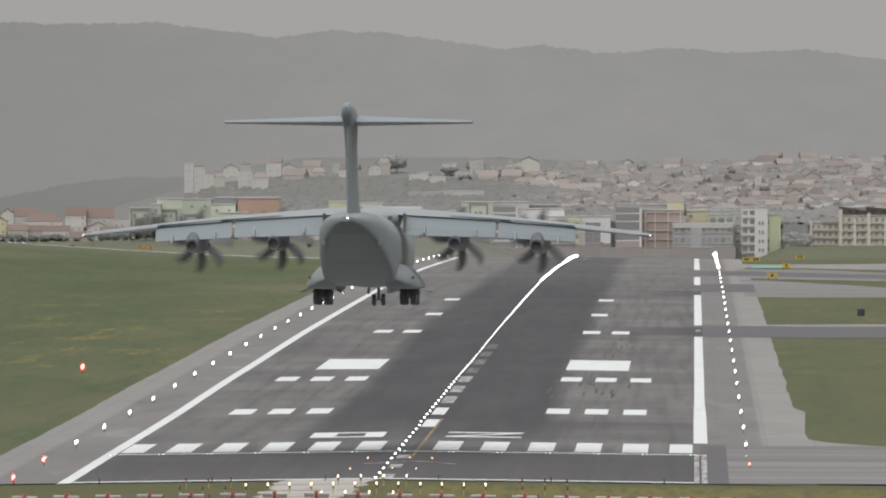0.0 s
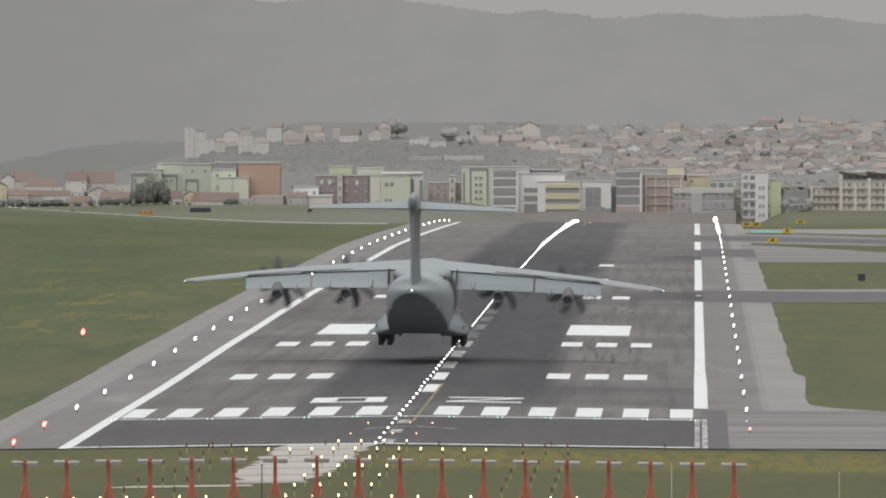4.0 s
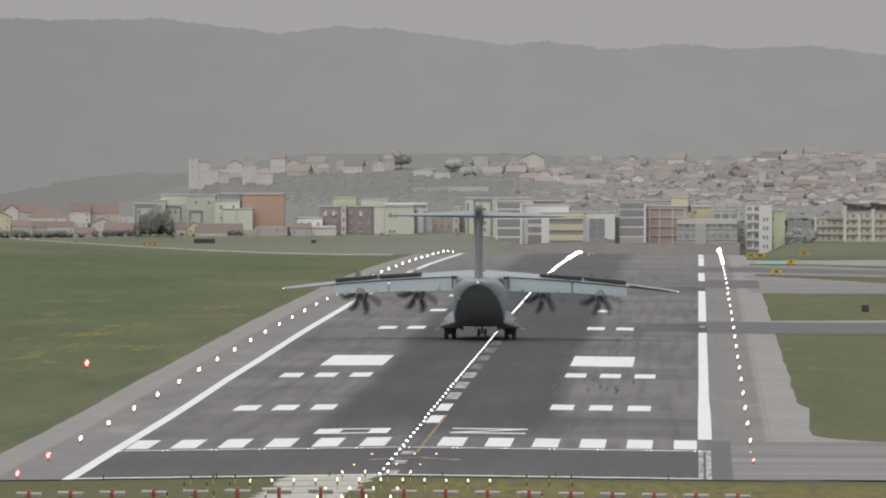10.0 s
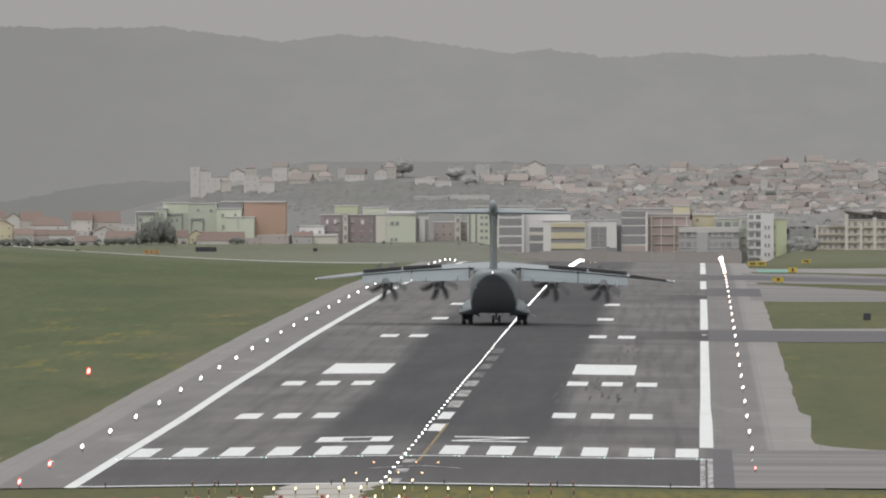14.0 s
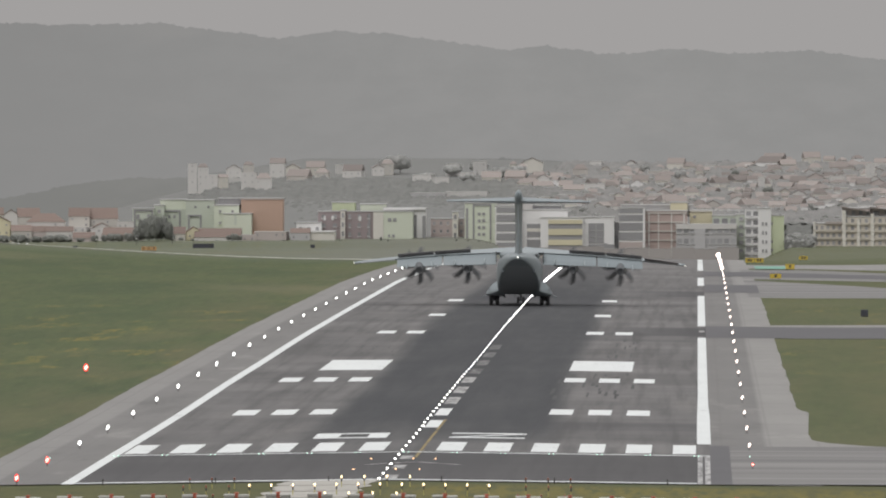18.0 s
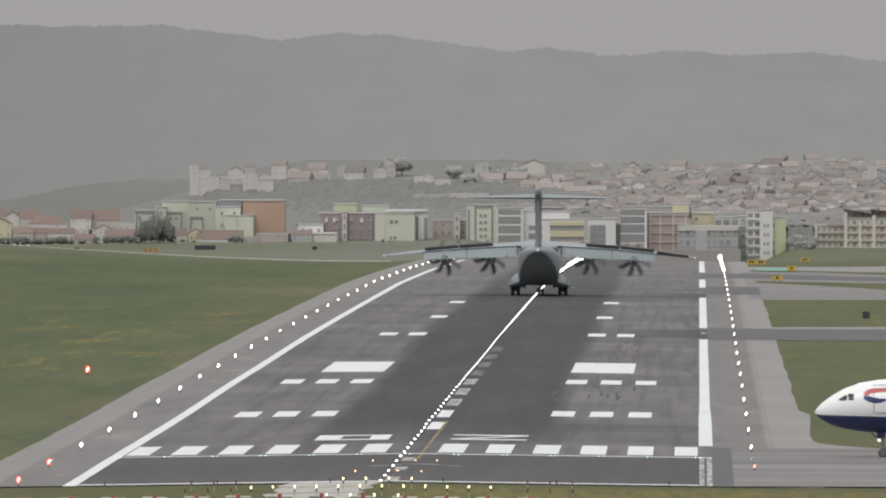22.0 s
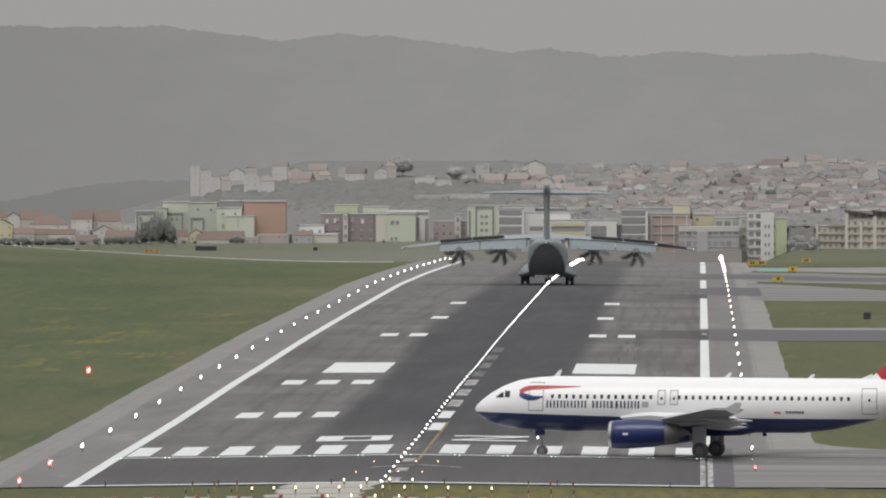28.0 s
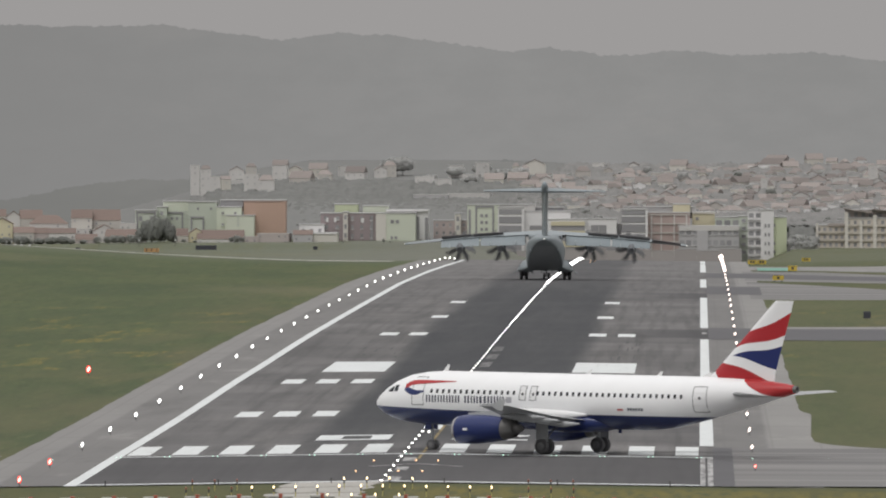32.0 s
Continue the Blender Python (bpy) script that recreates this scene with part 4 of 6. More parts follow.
    for s in (-1, 1):
        wing = part("wing", loft([foil(s * x, le(x), te(x), wz(x), max(.16, .85 - .045 * x)) for x in (1.0, 2.2, 4, 6.4, 9, 12, 15, 16.9)]), AIR_GREY, a, smooth=45)
        part("wingtip_fence", loft([[(s * 17.0 - .04, y0, z), (s * 17.0 + .04, y0, z), (s * 17.0 + .04, y1, z), (s * 17.0 - .04, y1, z)] for z, y0, y1 in ((3.55, -4.6, -5.0), (3.92, -3.9, -5.05), (4.4, -4.75, -5.2))]), AIR_GREY, a, "pale grey wingtip fence")
        part("root_fairing", loft([oval(y, 2.95, rx, rz, 20, 2.3, s * 1.75) for y, rx, rz in ((6.4, .12, .06), (5.4, .4, .28), (4.2, .52, .42), (2, .5, .4), (-.5, .42, .3), (-2.4, .15, .08))]), AIR_WHITE, a, "white wing root fairing", 50)
        for x in (4.6, 8.2, 11.4):
            part("flap_fairing", loft([oval(te(x) + yy, wz(x) - .3 + dz, .16, rr, 10, 2, s * x) for yy, dz, rr in ((2.6, 0, .05), (1.4, -.1, .22), (0, -.2, .25), (-1.3, -.15, .05))]), AIR_GREY, wing, smooth=50)
        # engine
        e = part("engine_cowl", loft([oval(y, z, r_, r_, 30, 2, s * 5.75) for y, z, r_ in ((6.25, 1.74, .8), (6.45, 1.74, .9), (6.5, 1.74, .95), (6.4, 1.74, 1.0), (5.9, 1.76, 1.07), (4.8, 1.8, 1.1), (3.4, 1.85, 1.02), (2.3, 1.88, .88), (2.27, 1.88, .8))], close=False), AIR_NAVY, a, "navy blue engine cowling", 40)
        part("inlet_lip", loft([oval(y, 1.74, r_, r_, 30, 2, s * 5.75) for y, r_ in ((6.2, .81), (6.48, .9), (6.53, .95), (6.43, 1.01), (6.3, 1.035))], close=False), METAL, e, "bright metal inlet lip", 50)
        part("fan", rod((s * 5.75, 5.6, 1.74), (s * 5.75, 5.5, 1.74), .9, seg=24), DARKMETAL, e)
        part("exhaust_sleeve", loft([oval(y, z, r_, r_, 26, 2, s * 5.75) for y, z, r_ in ((2.6, 1.86, .9), (2.1, 1.88, .82), (1.7, 1.9, .74), (1.35, 1.92, .66), (1.3, 1.92, .6))], close=False), DARKMETAL, e, smooth=40)
        part("exhaust_cone", loft([oval(y, 1.92, r_, r_, 20, 2, s * 5.75) for y, r_ in ((2.2, .55), (1.4, .5), (.9, .3), (.5, .06))]), DARKMETAL, e, smooth=50)
        part("pylon", loft([[(s * 5.75 - w, y, z0), (s * 5.75 + w, y, z0), (s * 5.75 + w, y, z1), (s * 5.75 - w, y, z1)] for y, z0, z1, w in ((5.6, 2.7, 3.0, .06), (3.5, 2.6, 3.2, .2), (.5, 2.5, 2.9, .18), (-.5, 2.6, 2.8, .04))]), AIR_GREY, e)
        part("cowl_mark", box(s * 6.83 - .02, s * 6.83 + .02, 5.0, 5.4, 1.72, 1.88), AIR_WHITE, e)
        # tailplane
        part("tailplane", loft([foil(s * x, -14.4 - .62 * x, -17.9 - .28 * x, 4.58 + .055 * x, .34 - .03 * x) for x in (.4, 2, 4, 6.2)]), AIR_GREY, a, smooth=45)
        # main gear
        lg = part("main_gear_leg", rod((s * 3.5, 0.1, 2.3), (s * 3.8, 0, .58), .14), STEEL, a)
        part("side_stay", rod((s * 2.2, 0.2, 1.9), (s * 3.75, 0, 1.0), .06), STEEL, lg)
        part("axle", rod((s * 3.3, 0, .58), (s * 4.3, 0, .58), .09), STEEL, lg)
        part("gear_door", box(s * 4.15 - .03, s * 4.15 + .03, -.5, .55, .95, 2.35, bevel=.01), AIR_GREY, a, "grey main gear door")
        for xx in (3.42, 4.18):
            WHEELS.append((wheel(a, s * xx, 0, .585, .585, .42), .585))
    # fin and rudder
    part("fin", loft([[(w * math.sin(math.pi * k ** .6) * q, f + (b - f) * k, z) for k, q in [(i / 12, 1) for i in range(13)] + [(i / 12, -1) for i in range(11, 0, -1)]]
                      for z, f, b, w in ((5.3, -11.3, -17.9, .3), (5.9, -12.0, -18.0, .28), (6.4, -12.7, -18.05, .26), (8.5, -14.8, -18.65, .22), (10.5, -16.75, -19.25, .17), (11.76, -18.0, -19.6, .12))]), TAIL_PAINT, a, "red, white and navy striped tail fin", 50)
    part("dorsal_fillet", loft([[(-w, y, 5.4), (w, y, 5.4), (w * .4, y, z), (-w * .4, y, z)] for y, z, w in ((-10.7, 5.8, .05), (-11.5, 5.98, .12), (-12.4, 6.35, .2))]), AIR_WHITE, a)
    ng = part("nose_gear_leg", rod((0, 12.75, 2.1), (0, 12.64, .38), .1), STEEL, a)
    part("drag_stay", rod((0, 13.6, 2.0), (0, 12.68, 1.0), .05), STEEL, ng)
    part("axle", rod((-.3, 12.64, .38), (.3, 12.64, .38), .06), STEEL, ng)
    part("taxi_light", ball((-.12, 12.95, 1.35), .1), LAMP_WHITE, ng)
    for s in (-1, 1):
        WHEELS.append((wheel(a, s * .27, 12.64, .385, .385, .22), .385))
        part("nose_gear_door", box(s * .42 - .02, s * .42 + .02, 12.5, 13.1, 1.55, 1.95, bevel=.01), AIR_NAVY, a)
    for y, z, h in ((11.6, 5.95, .5), (-1.3, 5.95, .38), (-7.6, 5.92, .36)):
        part("antenna", loft([[(-.03, y - .25, z), (.03, y - .25, z), (.03, y + .2, z), (-.03, y + .2, z)], [(-.015, y - .45, z + h), (.015, y - .45, z + h), (.015, y - .25, z + h), (-.015, y - .25, z + h)]]), AIR_WHITE, a)
    part("antenna", box(-.02, .02, -4.4, -4.1, 1.6, 1.9), AIR_NAVY, a)
    part("beacon", ball((0, -16.0, 4.1), .01), LAMP_RED, a)
    return a


WHEELS = []
airliner = build_airliner()


# Tyre smoke where the transport's wheels touch down: loose puffs, thinning towards their rims.
n = Nodes("thin_blue_smoke", 1.0)
ax = n.axes()
rim = n.math("SQRT", n.math("ADD", n.math("MULTIPLY", ax[0], ax[0]), n.math("MULTIPLY", ax[2], ax[2])))
thin = n.math("MULTIPLY", n.step(rim, 1.0, 0.05), n.math("MULTIPLY_ADD", n.noise(1.4, (1, 1, 1), 4, .6), 0.24, 0.0))
SMOKE_MAT = n.done((0.5, 0.6, 0.78))
n.b.inputs["Specular IOR Level"].default_value = 0.0
n.put(n.b.inputs["Alpha"], thin)
SMOKE = []
bm = ball((0, 0, 0), 1, 1, 1, u=20, v=12)
for v_ in bm.verts:
    v_.co *= 1 + .12 * noise.noise(v_.co * 1.7)
puff_mesh = part("puff", bm, SMOKE_MAT, smooth=80)
puff_mesh, spare = puff_mesh.data, puff_mesh
bpy.data.objects.remove(spare)
for sx, puffs_at in ((-25.4, ((-1.6, -4, .7, 1.9, .9), (.3, -6, 1.0, 2.3, 1.5), (1.6, -3, 2.2, 1.6, 2.0), (2.8, -8, .6, 2.0, .8), (-3.4, -2, .4, 1.7, .6))),
                     (-19.9, ((.2, -3, .5, 1.4, .7), (1.5, -5, .4, 1.5, .6)))):
    puffs = thing("tyre_smoke", "thin bluish tyre smoke drifting over the runway", "smoke", "tyre smoke", m=pose(sx, 1500, -8))
    for px, py, pz, rx_, rz_ in puffs_at:
        pf = new("puff", puff_mesh)
        pf.parent = puffs
        pf.location, pf.scale = (px, py, pz), (rx_, rx_ * 1.2, rz_)
        pf.visible_shadow = False
    SMOKE.append((puffs, sx))

# ---- town and hills ----
# The town is laid out by bearings from the viewpoint: u across and v down, in steps of 1 / 28630 radian.
FOCUS = 28630.0


def town_x(u, d):
    return (u - 1228.0) * d / FOCUS


def town_z(v, d):
    return EYE_Z - (v - 240.0) * d / FOCUS


def hill(name, d, ridge, foot, colours, label, rough=1.0, seed=0, lean=30.0):
    """A far wooded ridge in haze, as a leaning, glowing sheet with a ragged top."""
    us = [-500 + 3 * i for i in range(880)]
    verts, faces = [], []
    rows = 14
    for j in range(rows + 1):
        k = j / rows
        for u in us:
            top = float(np.interp(u, [q[0] for q in ridge], [q[1] for q in ridge]))
            top += rough * (3.0 * noise.noise((u * 0.02, seed, 0)) + 2.2 * noise.noise((u * 0.09, seed, 3)) + 1.4 * noise.noise((u * 0.3, seed, 7)))
            v = foot + (top - foot) * k
            y = d + lean * k + 6 * noise.noise((u * 0.012, k * 3, seed))
            verts.append((town_x(u, d), y, town_z(v, d)))
    n_ = len(us)
    for j in range(rows):
        for i in range(n_ - 1):
            a_ = j * n_ + i
            faces.append((a_, a_ + 1, a_ + n_ + 1, a_ + n_))
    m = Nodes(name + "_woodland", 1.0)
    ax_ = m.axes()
    # Haze is put into these greys, which glow instead of taking light.
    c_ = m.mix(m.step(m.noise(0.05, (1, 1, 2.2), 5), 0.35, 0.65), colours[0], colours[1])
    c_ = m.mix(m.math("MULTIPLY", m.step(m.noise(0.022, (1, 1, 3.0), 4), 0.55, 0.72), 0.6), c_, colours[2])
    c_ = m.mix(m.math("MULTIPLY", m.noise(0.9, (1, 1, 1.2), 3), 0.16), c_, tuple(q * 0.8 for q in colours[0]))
    # Painted darker towards the west end.
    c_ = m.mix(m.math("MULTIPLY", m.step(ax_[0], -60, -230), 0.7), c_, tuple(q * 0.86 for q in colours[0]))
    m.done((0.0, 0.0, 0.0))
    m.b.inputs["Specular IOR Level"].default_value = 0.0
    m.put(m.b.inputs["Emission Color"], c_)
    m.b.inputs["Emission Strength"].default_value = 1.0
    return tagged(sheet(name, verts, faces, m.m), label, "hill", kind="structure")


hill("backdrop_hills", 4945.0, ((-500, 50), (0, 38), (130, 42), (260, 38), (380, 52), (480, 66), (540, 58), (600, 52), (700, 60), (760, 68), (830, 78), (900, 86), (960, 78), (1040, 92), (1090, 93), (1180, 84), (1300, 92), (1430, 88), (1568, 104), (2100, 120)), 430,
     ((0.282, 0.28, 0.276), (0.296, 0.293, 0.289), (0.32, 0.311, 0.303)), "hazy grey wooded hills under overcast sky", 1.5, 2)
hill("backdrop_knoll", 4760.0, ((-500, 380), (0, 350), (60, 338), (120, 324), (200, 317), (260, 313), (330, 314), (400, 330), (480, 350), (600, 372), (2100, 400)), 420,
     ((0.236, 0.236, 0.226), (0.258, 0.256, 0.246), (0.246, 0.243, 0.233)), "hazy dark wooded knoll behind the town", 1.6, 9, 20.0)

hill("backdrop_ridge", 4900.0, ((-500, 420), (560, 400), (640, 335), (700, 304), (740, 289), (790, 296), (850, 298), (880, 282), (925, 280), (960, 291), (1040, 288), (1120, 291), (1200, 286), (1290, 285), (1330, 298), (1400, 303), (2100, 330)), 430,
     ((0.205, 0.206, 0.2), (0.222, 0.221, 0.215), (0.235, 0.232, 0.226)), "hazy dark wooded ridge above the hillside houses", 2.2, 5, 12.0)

WALLS = {}


def wall_mat(key, colour):
    if key not in WALLS:
        WALLS[key] = surf("render_" + key, colour, 0.85, scale=0.35, vary=0.1, bump=0.0, each=0.08)
    return WALLS[key]


# Town colours are paled and greyed with haze, most for the hillside houses.
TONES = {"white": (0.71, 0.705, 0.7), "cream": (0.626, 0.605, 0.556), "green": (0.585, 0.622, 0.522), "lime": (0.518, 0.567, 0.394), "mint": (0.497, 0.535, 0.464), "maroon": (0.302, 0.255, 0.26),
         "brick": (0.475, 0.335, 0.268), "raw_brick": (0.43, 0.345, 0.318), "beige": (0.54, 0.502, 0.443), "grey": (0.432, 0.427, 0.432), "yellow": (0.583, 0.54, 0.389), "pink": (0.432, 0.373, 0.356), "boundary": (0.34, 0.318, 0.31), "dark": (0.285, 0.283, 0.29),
         "soft_white": (0.573, 0.561, 0.543), "soft_cream": (0.537, 0.518, 0.47), "hazed_white": (0.525, 0.516, 0.5), "hazed_cream": (0.5, 0.481, 0.448), "faded_pink": (0.45, 0.403, 0.385), "hazed_beige": (0.469, 0.444, 0.415), "faded_grey": (0.438, 0.432, 0.435)}
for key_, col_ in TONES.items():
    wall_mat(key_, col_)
# Roof red is greyed with haze, and the glass lifted by it.
ROOF = surf("hazed_terracotta_roof", (0.25, 0.22, 0.205), 0.85, scale=0.5, vary=0.12, bump=0.0, each=0.6)
ROOF_NEAR = surf("orange_hazed_terracotta_roof", (0.214, 0.162, 0.14), 0.85, scale=0.5, vary=0.15, bump=0.0, each=0.3)
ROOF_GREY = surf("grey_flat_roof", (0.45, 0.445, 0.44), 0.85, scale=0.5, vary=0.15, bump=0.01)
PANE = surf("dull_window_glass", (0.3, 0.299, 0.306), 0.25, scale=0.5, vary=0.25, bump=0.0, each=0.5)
SHARED = {}


def shared_box(w, d, h, key, mat):
    k = (round(w, 2), round(d, 2), round(h, 2), key)
    if k not in SHARED:
        bm = box(-w / 2, w / 2, -d / 2, d / 2, -h / 2, h / 2)
        me = bpy.data.meshes.new(key)
        bm.to_mesh(me)
        bm.free()
        me.materials.append(mat)
        SHARED[k] = me
    return SHARED[k]


def piece(name, x, y, z, w, d, h, mat, parent):
    ob = new(name, shared_box(w, d, h, name + mat.name, mat))
    ob.parent = parent
    ob.location = (x, y, z)
    return ob


def block(u0, u1, v0, v1, d, tone, cols=0, rows=0, label="", depth=14.0, win=(0.5, 0.5), roof=True, name="apartment_building", balcony=False, frames=None, sink=4.0):
    """A building that spans u0..u1 and v0..v1 as seen along the runway, at the distance d."""
    x0, x1, z0, z1 = town_x(u0, d), town_x(u1, d), town_z(v1, d), town_z(v0, d)
    w, h = x1 - x0, z1 - z0
    b = thing(name, label or "pale rendered apartment building with rows of windows", "building", m=pose(x0, d, z0 - sink))
    part("wall", box(0, w, 0, depth, 0, h + sink), WALLS[tone], b)
    if roof:
        part("roof", box(-.15, w + .15, -.15, depth + .15, h + sink + .004, h + sink + .3, bevel=.05), ROOF_GREY, b)
    if cols and rows:
        cw, ch = w / cols, h / rows
        for i in range(cols):
            for j in range(rows):
                x, z = cw * (i + .5), sink + ch * (j + .5)
                wi = new("window", shared_box(cw * win[0], .14, ch * win[1], "window", PANE))
                wi.parent = b
                wi.location = (x, -.02, z)
                sl = new("sill", shared_box(cw * win[0] + .15, .25, .1, "sill", WALLS["white"]))
                sl.parent = wi
                sl.location = (0, -.08, -ch * win[1] / 2 - .05)
                if balcony:
                    piece("balcony", x, -.3, z - ch * .38, cw * .85, .5, ch * .28, WALLS[tone], b)
    if frames:
        for fu0, fu1, fv0, fv1, ftone, proud in frames:
            fx0, fx1, fz0, fz1 = town_x(fu0, d) - x0, town_x(fu1, d) - x0, town_z(fv1, d) - z0 + sink, town_z(fv0, d) - z0 + sink
            piece("facade_panel", (fx0 + fx1) / 2, -proud / 2, (fz0 + fz1) / 2, fx1 - fx0, proud + .05, fz1 - fz0, WALLS[ftone], b)
    return b


rnd_wall = random.Random(6)
DX, DY = 4.5, 57.0


def blk(u0, u1, v0, v1, *args, **kw):
    fr = kw.get("frames")
    if fr:
        kw["frames"] = [(p_[0] + DX, p_[1] + DX, p_[2] + DY, p_[3] + DY, p_[4], p_[5]) for p_ in fr]
    return block(u0 + DX, u1 + DX, v0 + DY, v1 + DY, *args, **kw)


# The green housing to the west.
P_ = "dark"
blk(224, 262, 312, 366, 4330, "mint", 2, 2, "pale green low apartment building", win=(.3, .3), frames=[(226, 260, 313, 316, P_, .2), (226, 229, 316, 350, P_, .2), (257, 260, 316, 350, P_, .2)])
blk(262, 280, 306, 366, 4335, "mint", 1, 3, "pale green stair tower of housing block", win=(.3, .3))
blk(273, 318, 296, 366, 4340, "green", 0, 0, "light green taller apartment building", frames=[(273, 318, 312, 366, "mint", .15), (276, 309, 314, 317, P_, .35), (276, 279, 317, 350, P_, .35), (306, 309, 317, 350, P_, .35), (287, 291, 323, 328, P_, .25), (296, 300, 323, 328, P_, .25)])
blk(318, 368, 297, 366, 4338, "mint", 0, 0, "pale green apartment building with dark portal", frames=[(322, 346, 322, 325, P_, .25), (322, 325, 325, 350, P_, .25), (343, 346, 325, 350, P_, .25), (333, 337, 306, 310, P_, .1), (356, 360, 306, 310, P_, .1)])
blk(368, 412, 306, 366, 4332, "green", 2, 3, "pale green rendered apartment building", win=(.2, .2))
blk(375, 415, 294, 306, 4345, "dark", 0, 0, "dark rooftop machine room on apartment building", sink=1)
blk(385, 434, 321, 366, 4325, "green", 0, 0, "pale green low rendered annexe", frames=[(404, 408, 322, 340, "mint", .1)])
blk(416, 490, 294, 372, 4336, "brick", 0, 0, "windowless terracotta-coloured end wall of apartment block", frames=[(416, 490, 293, 295, "pink", .15)])
blk(514, 558, 337, 378, 4325, "white", 3, 2, "white low rendered building", win=(.35, .35))
blk(535, 582, 352, 378, 4315, "cream", 0, 0, "cream windowless low shed", frames=[(535, 582, 351, 353, "white", .2)])
blk(552, 592, 317, 380, 4335, "maroon", 2, 4, "maroon and cream apartment building", win=(.35, .4), frames=[(562, 566, 324, 332, "white", .2), (576, 580, 324, 332, "white", .2)])
blk(577, 618, 301, 318, 4350, "lime", 0, 0, "lime green rooftop storey", sink=2)
blk(592, 600, 315, 380, 4333, "cream", 1, 4, "cream stair tower between maroon blocks")
blk(600, 650, 317, 380, 4335, "maroon", 3, 4, "maroon apartment building with white bays", win=(.3, .45), frames=[(624, 629, 325, 333, "white", .2), (641, 645, 320, 366, "dark", .15)])
blk(627, 672, 304, 318, 4350, "green", 0, 0, "pale green rooftop storey", sink=2)
blk(650, 720, 317, 380, 4334, "green", 0, 0, "pale green slab apartment building", frames=[(650, 668, 318, 379, "cream", .2), (676, 682, 328, 334, "dark", .1), (685, 691, 328, 334, "dark", .1), (676, 680, 357, 362, "dark", .1), (683, 688, 357, 362, "dark", .1)])
blk(668, 743, 311, 366, 4345, "white", 0, 0, "white apartment building behind green slab", frames=[(668, 743, 310, 313, "white", .6), (722, 727, 322, 362, "dark", .1), (737, 743, 324, 364, "dark", .12)])
blk(752, 812, 330, 372, 4362, "pink", 5, 3, "pinkish low apartment building", win=(.35, .4))
blk(790, 800, 318, 366, 4355, "cream", 1, 3, "cream narrow stair tower")
blk(812, 868, 302, 380, 4340, "green", 0, 0, "grey-green tower block with framed bay", frames=[(826, 859, 303, 306, "dark", .2), (826, 829, 306, 366, "dark", .2), (856, 859, 306, 366, "dark", .2), (814, 818, 310, 366, "dark", .1)] + [(835 + 8 * i, 840 + 8 * i, 318 + 12 * j, 323 + 12 * j, "dark", .12) for i in range(2) for j in range(4)])
blk(866, 912, 307, 395, 4332, "white", 0, 0, "white office building with dark glazing bands", frames=[(868, 908, 309, 318, "dark", .1), (868, 908, 322, 334, "dark", .1), (868, 908, 338, 351, "dark", .1), (868, 908, 355, 367, "dark", .1), (868, 908, 371, 390, "dark", .1)])
blk(862, 932, 302, 309, 4350, "soft_white", 0, 0, "pale set-back roof storey", sink=2)
blk(908, 982, 307, 318, 4353, "dark", 0, 0, "dark glazed set-back roof storey", sink=2)
blk(912, 994, 314, 395, 4334, "white", 0, 0, "white office wing with small windows", frames=[(922, 947, 338, 346, "dark", .12), (922, 947, 346, 352, "cream", .16), (922, 947, 352, 361, "dark", .12), (922, 947, 366, 390, "dark", .12)])
blk(946, 1022, 328, 398, 4326, "white", 0, 0, "white framed building with yellow floor bands", frames=[(960, 1020, 331, 338, "yellow", .3), (960, 1020, 338, 347, "dark", .1), (960, 1020, 347, 358, "yellow", .3), (960, 1020, 358, 366, "dark", .1), (960, 1020, 366, 376, "yellow", .3), (960, 1020, 376, 396, "dark", .1)])
blk(1021, 1076, 327, 398, 4328, "white", 0, 0, "white portal building with dark glass", frames=[(1031, 1058, 337, 372, "dark", .12), (1058, 1064, 372, 396, "dark", .1), (1031, 1076, 374, 396, "dark", .12), (1032, 1057, 349, 350, "grey", .2), (1032, 1057, 361, 362, "grey", .2), (1044, 1045, 337, 372, "grey", .2)])
blk(1077, 1084, 336, 398, 4332, "dark", 0, 0, "dark glazed link between offices")
blk(1085, 1131, 310, 398, 4330, "white", 0, 0, "white apartment building with dark bands", frames=[(1085, 1127, 311, 319, "dark", .1), (1085, 1127, 322, 333, "dark", .1), (1085, 1127, 336, 350, "dark", .1), (1085, 1127, 353, 367, "dark", .1), (1085, 1127, 370, 396, "pink", .1)])
blk(1089, 1216, 306, 312, 4350, "faded_grey", 0, 0, "grey flat roof slab over apartments", sink=2)
grid = [(q_, q_ + 2, 320, 394, "soft_white", .3) for q_ in (1137, 1154, 1177, 1199)] + [(1131, 1206, q_, q_ + 2, "hazed_cream", .25) for q_ in (318, 334, 350, 366, 382)]
blk(1131, 1206, 316, 398, 4334, "raw_brick", 0, 0, "unfinished red brick building in concrete frame", frames=grid)
blk(1176, 1206, 301, 307, 4347, "yellow", 0, 0, "small yellow rendered rooftop hut", sink=1)
blk(1210, 1250, 315, 345, 4345, "yellow", 0, 0, "yellow rendered upper storey", sink=3, frames=[(1216, 1221, 323, 328, "dark", .1), (1210, 1250, 314, 317, "soft_cream", .2)])
blk(1186, 1293, 340, 398, 4325, "faded_grey", 9, 3, "grey concrete office building with window rows", win=(.7, .5), frames=[(1186, 1293, 339, 347, "soft_white", .25), (1218, 1238, 347, 396, "grey", .3)])
blk(1250, 1294, 324, 342, 4342, "mint", 3, 1, "pale green upper storey behind office", sink=3, win=(.7, .5))
blk(1292, 1310, 322, 392, 4338, "mint", 1, 5, "pale green recessed wing of tower block", win=(.4, .4))
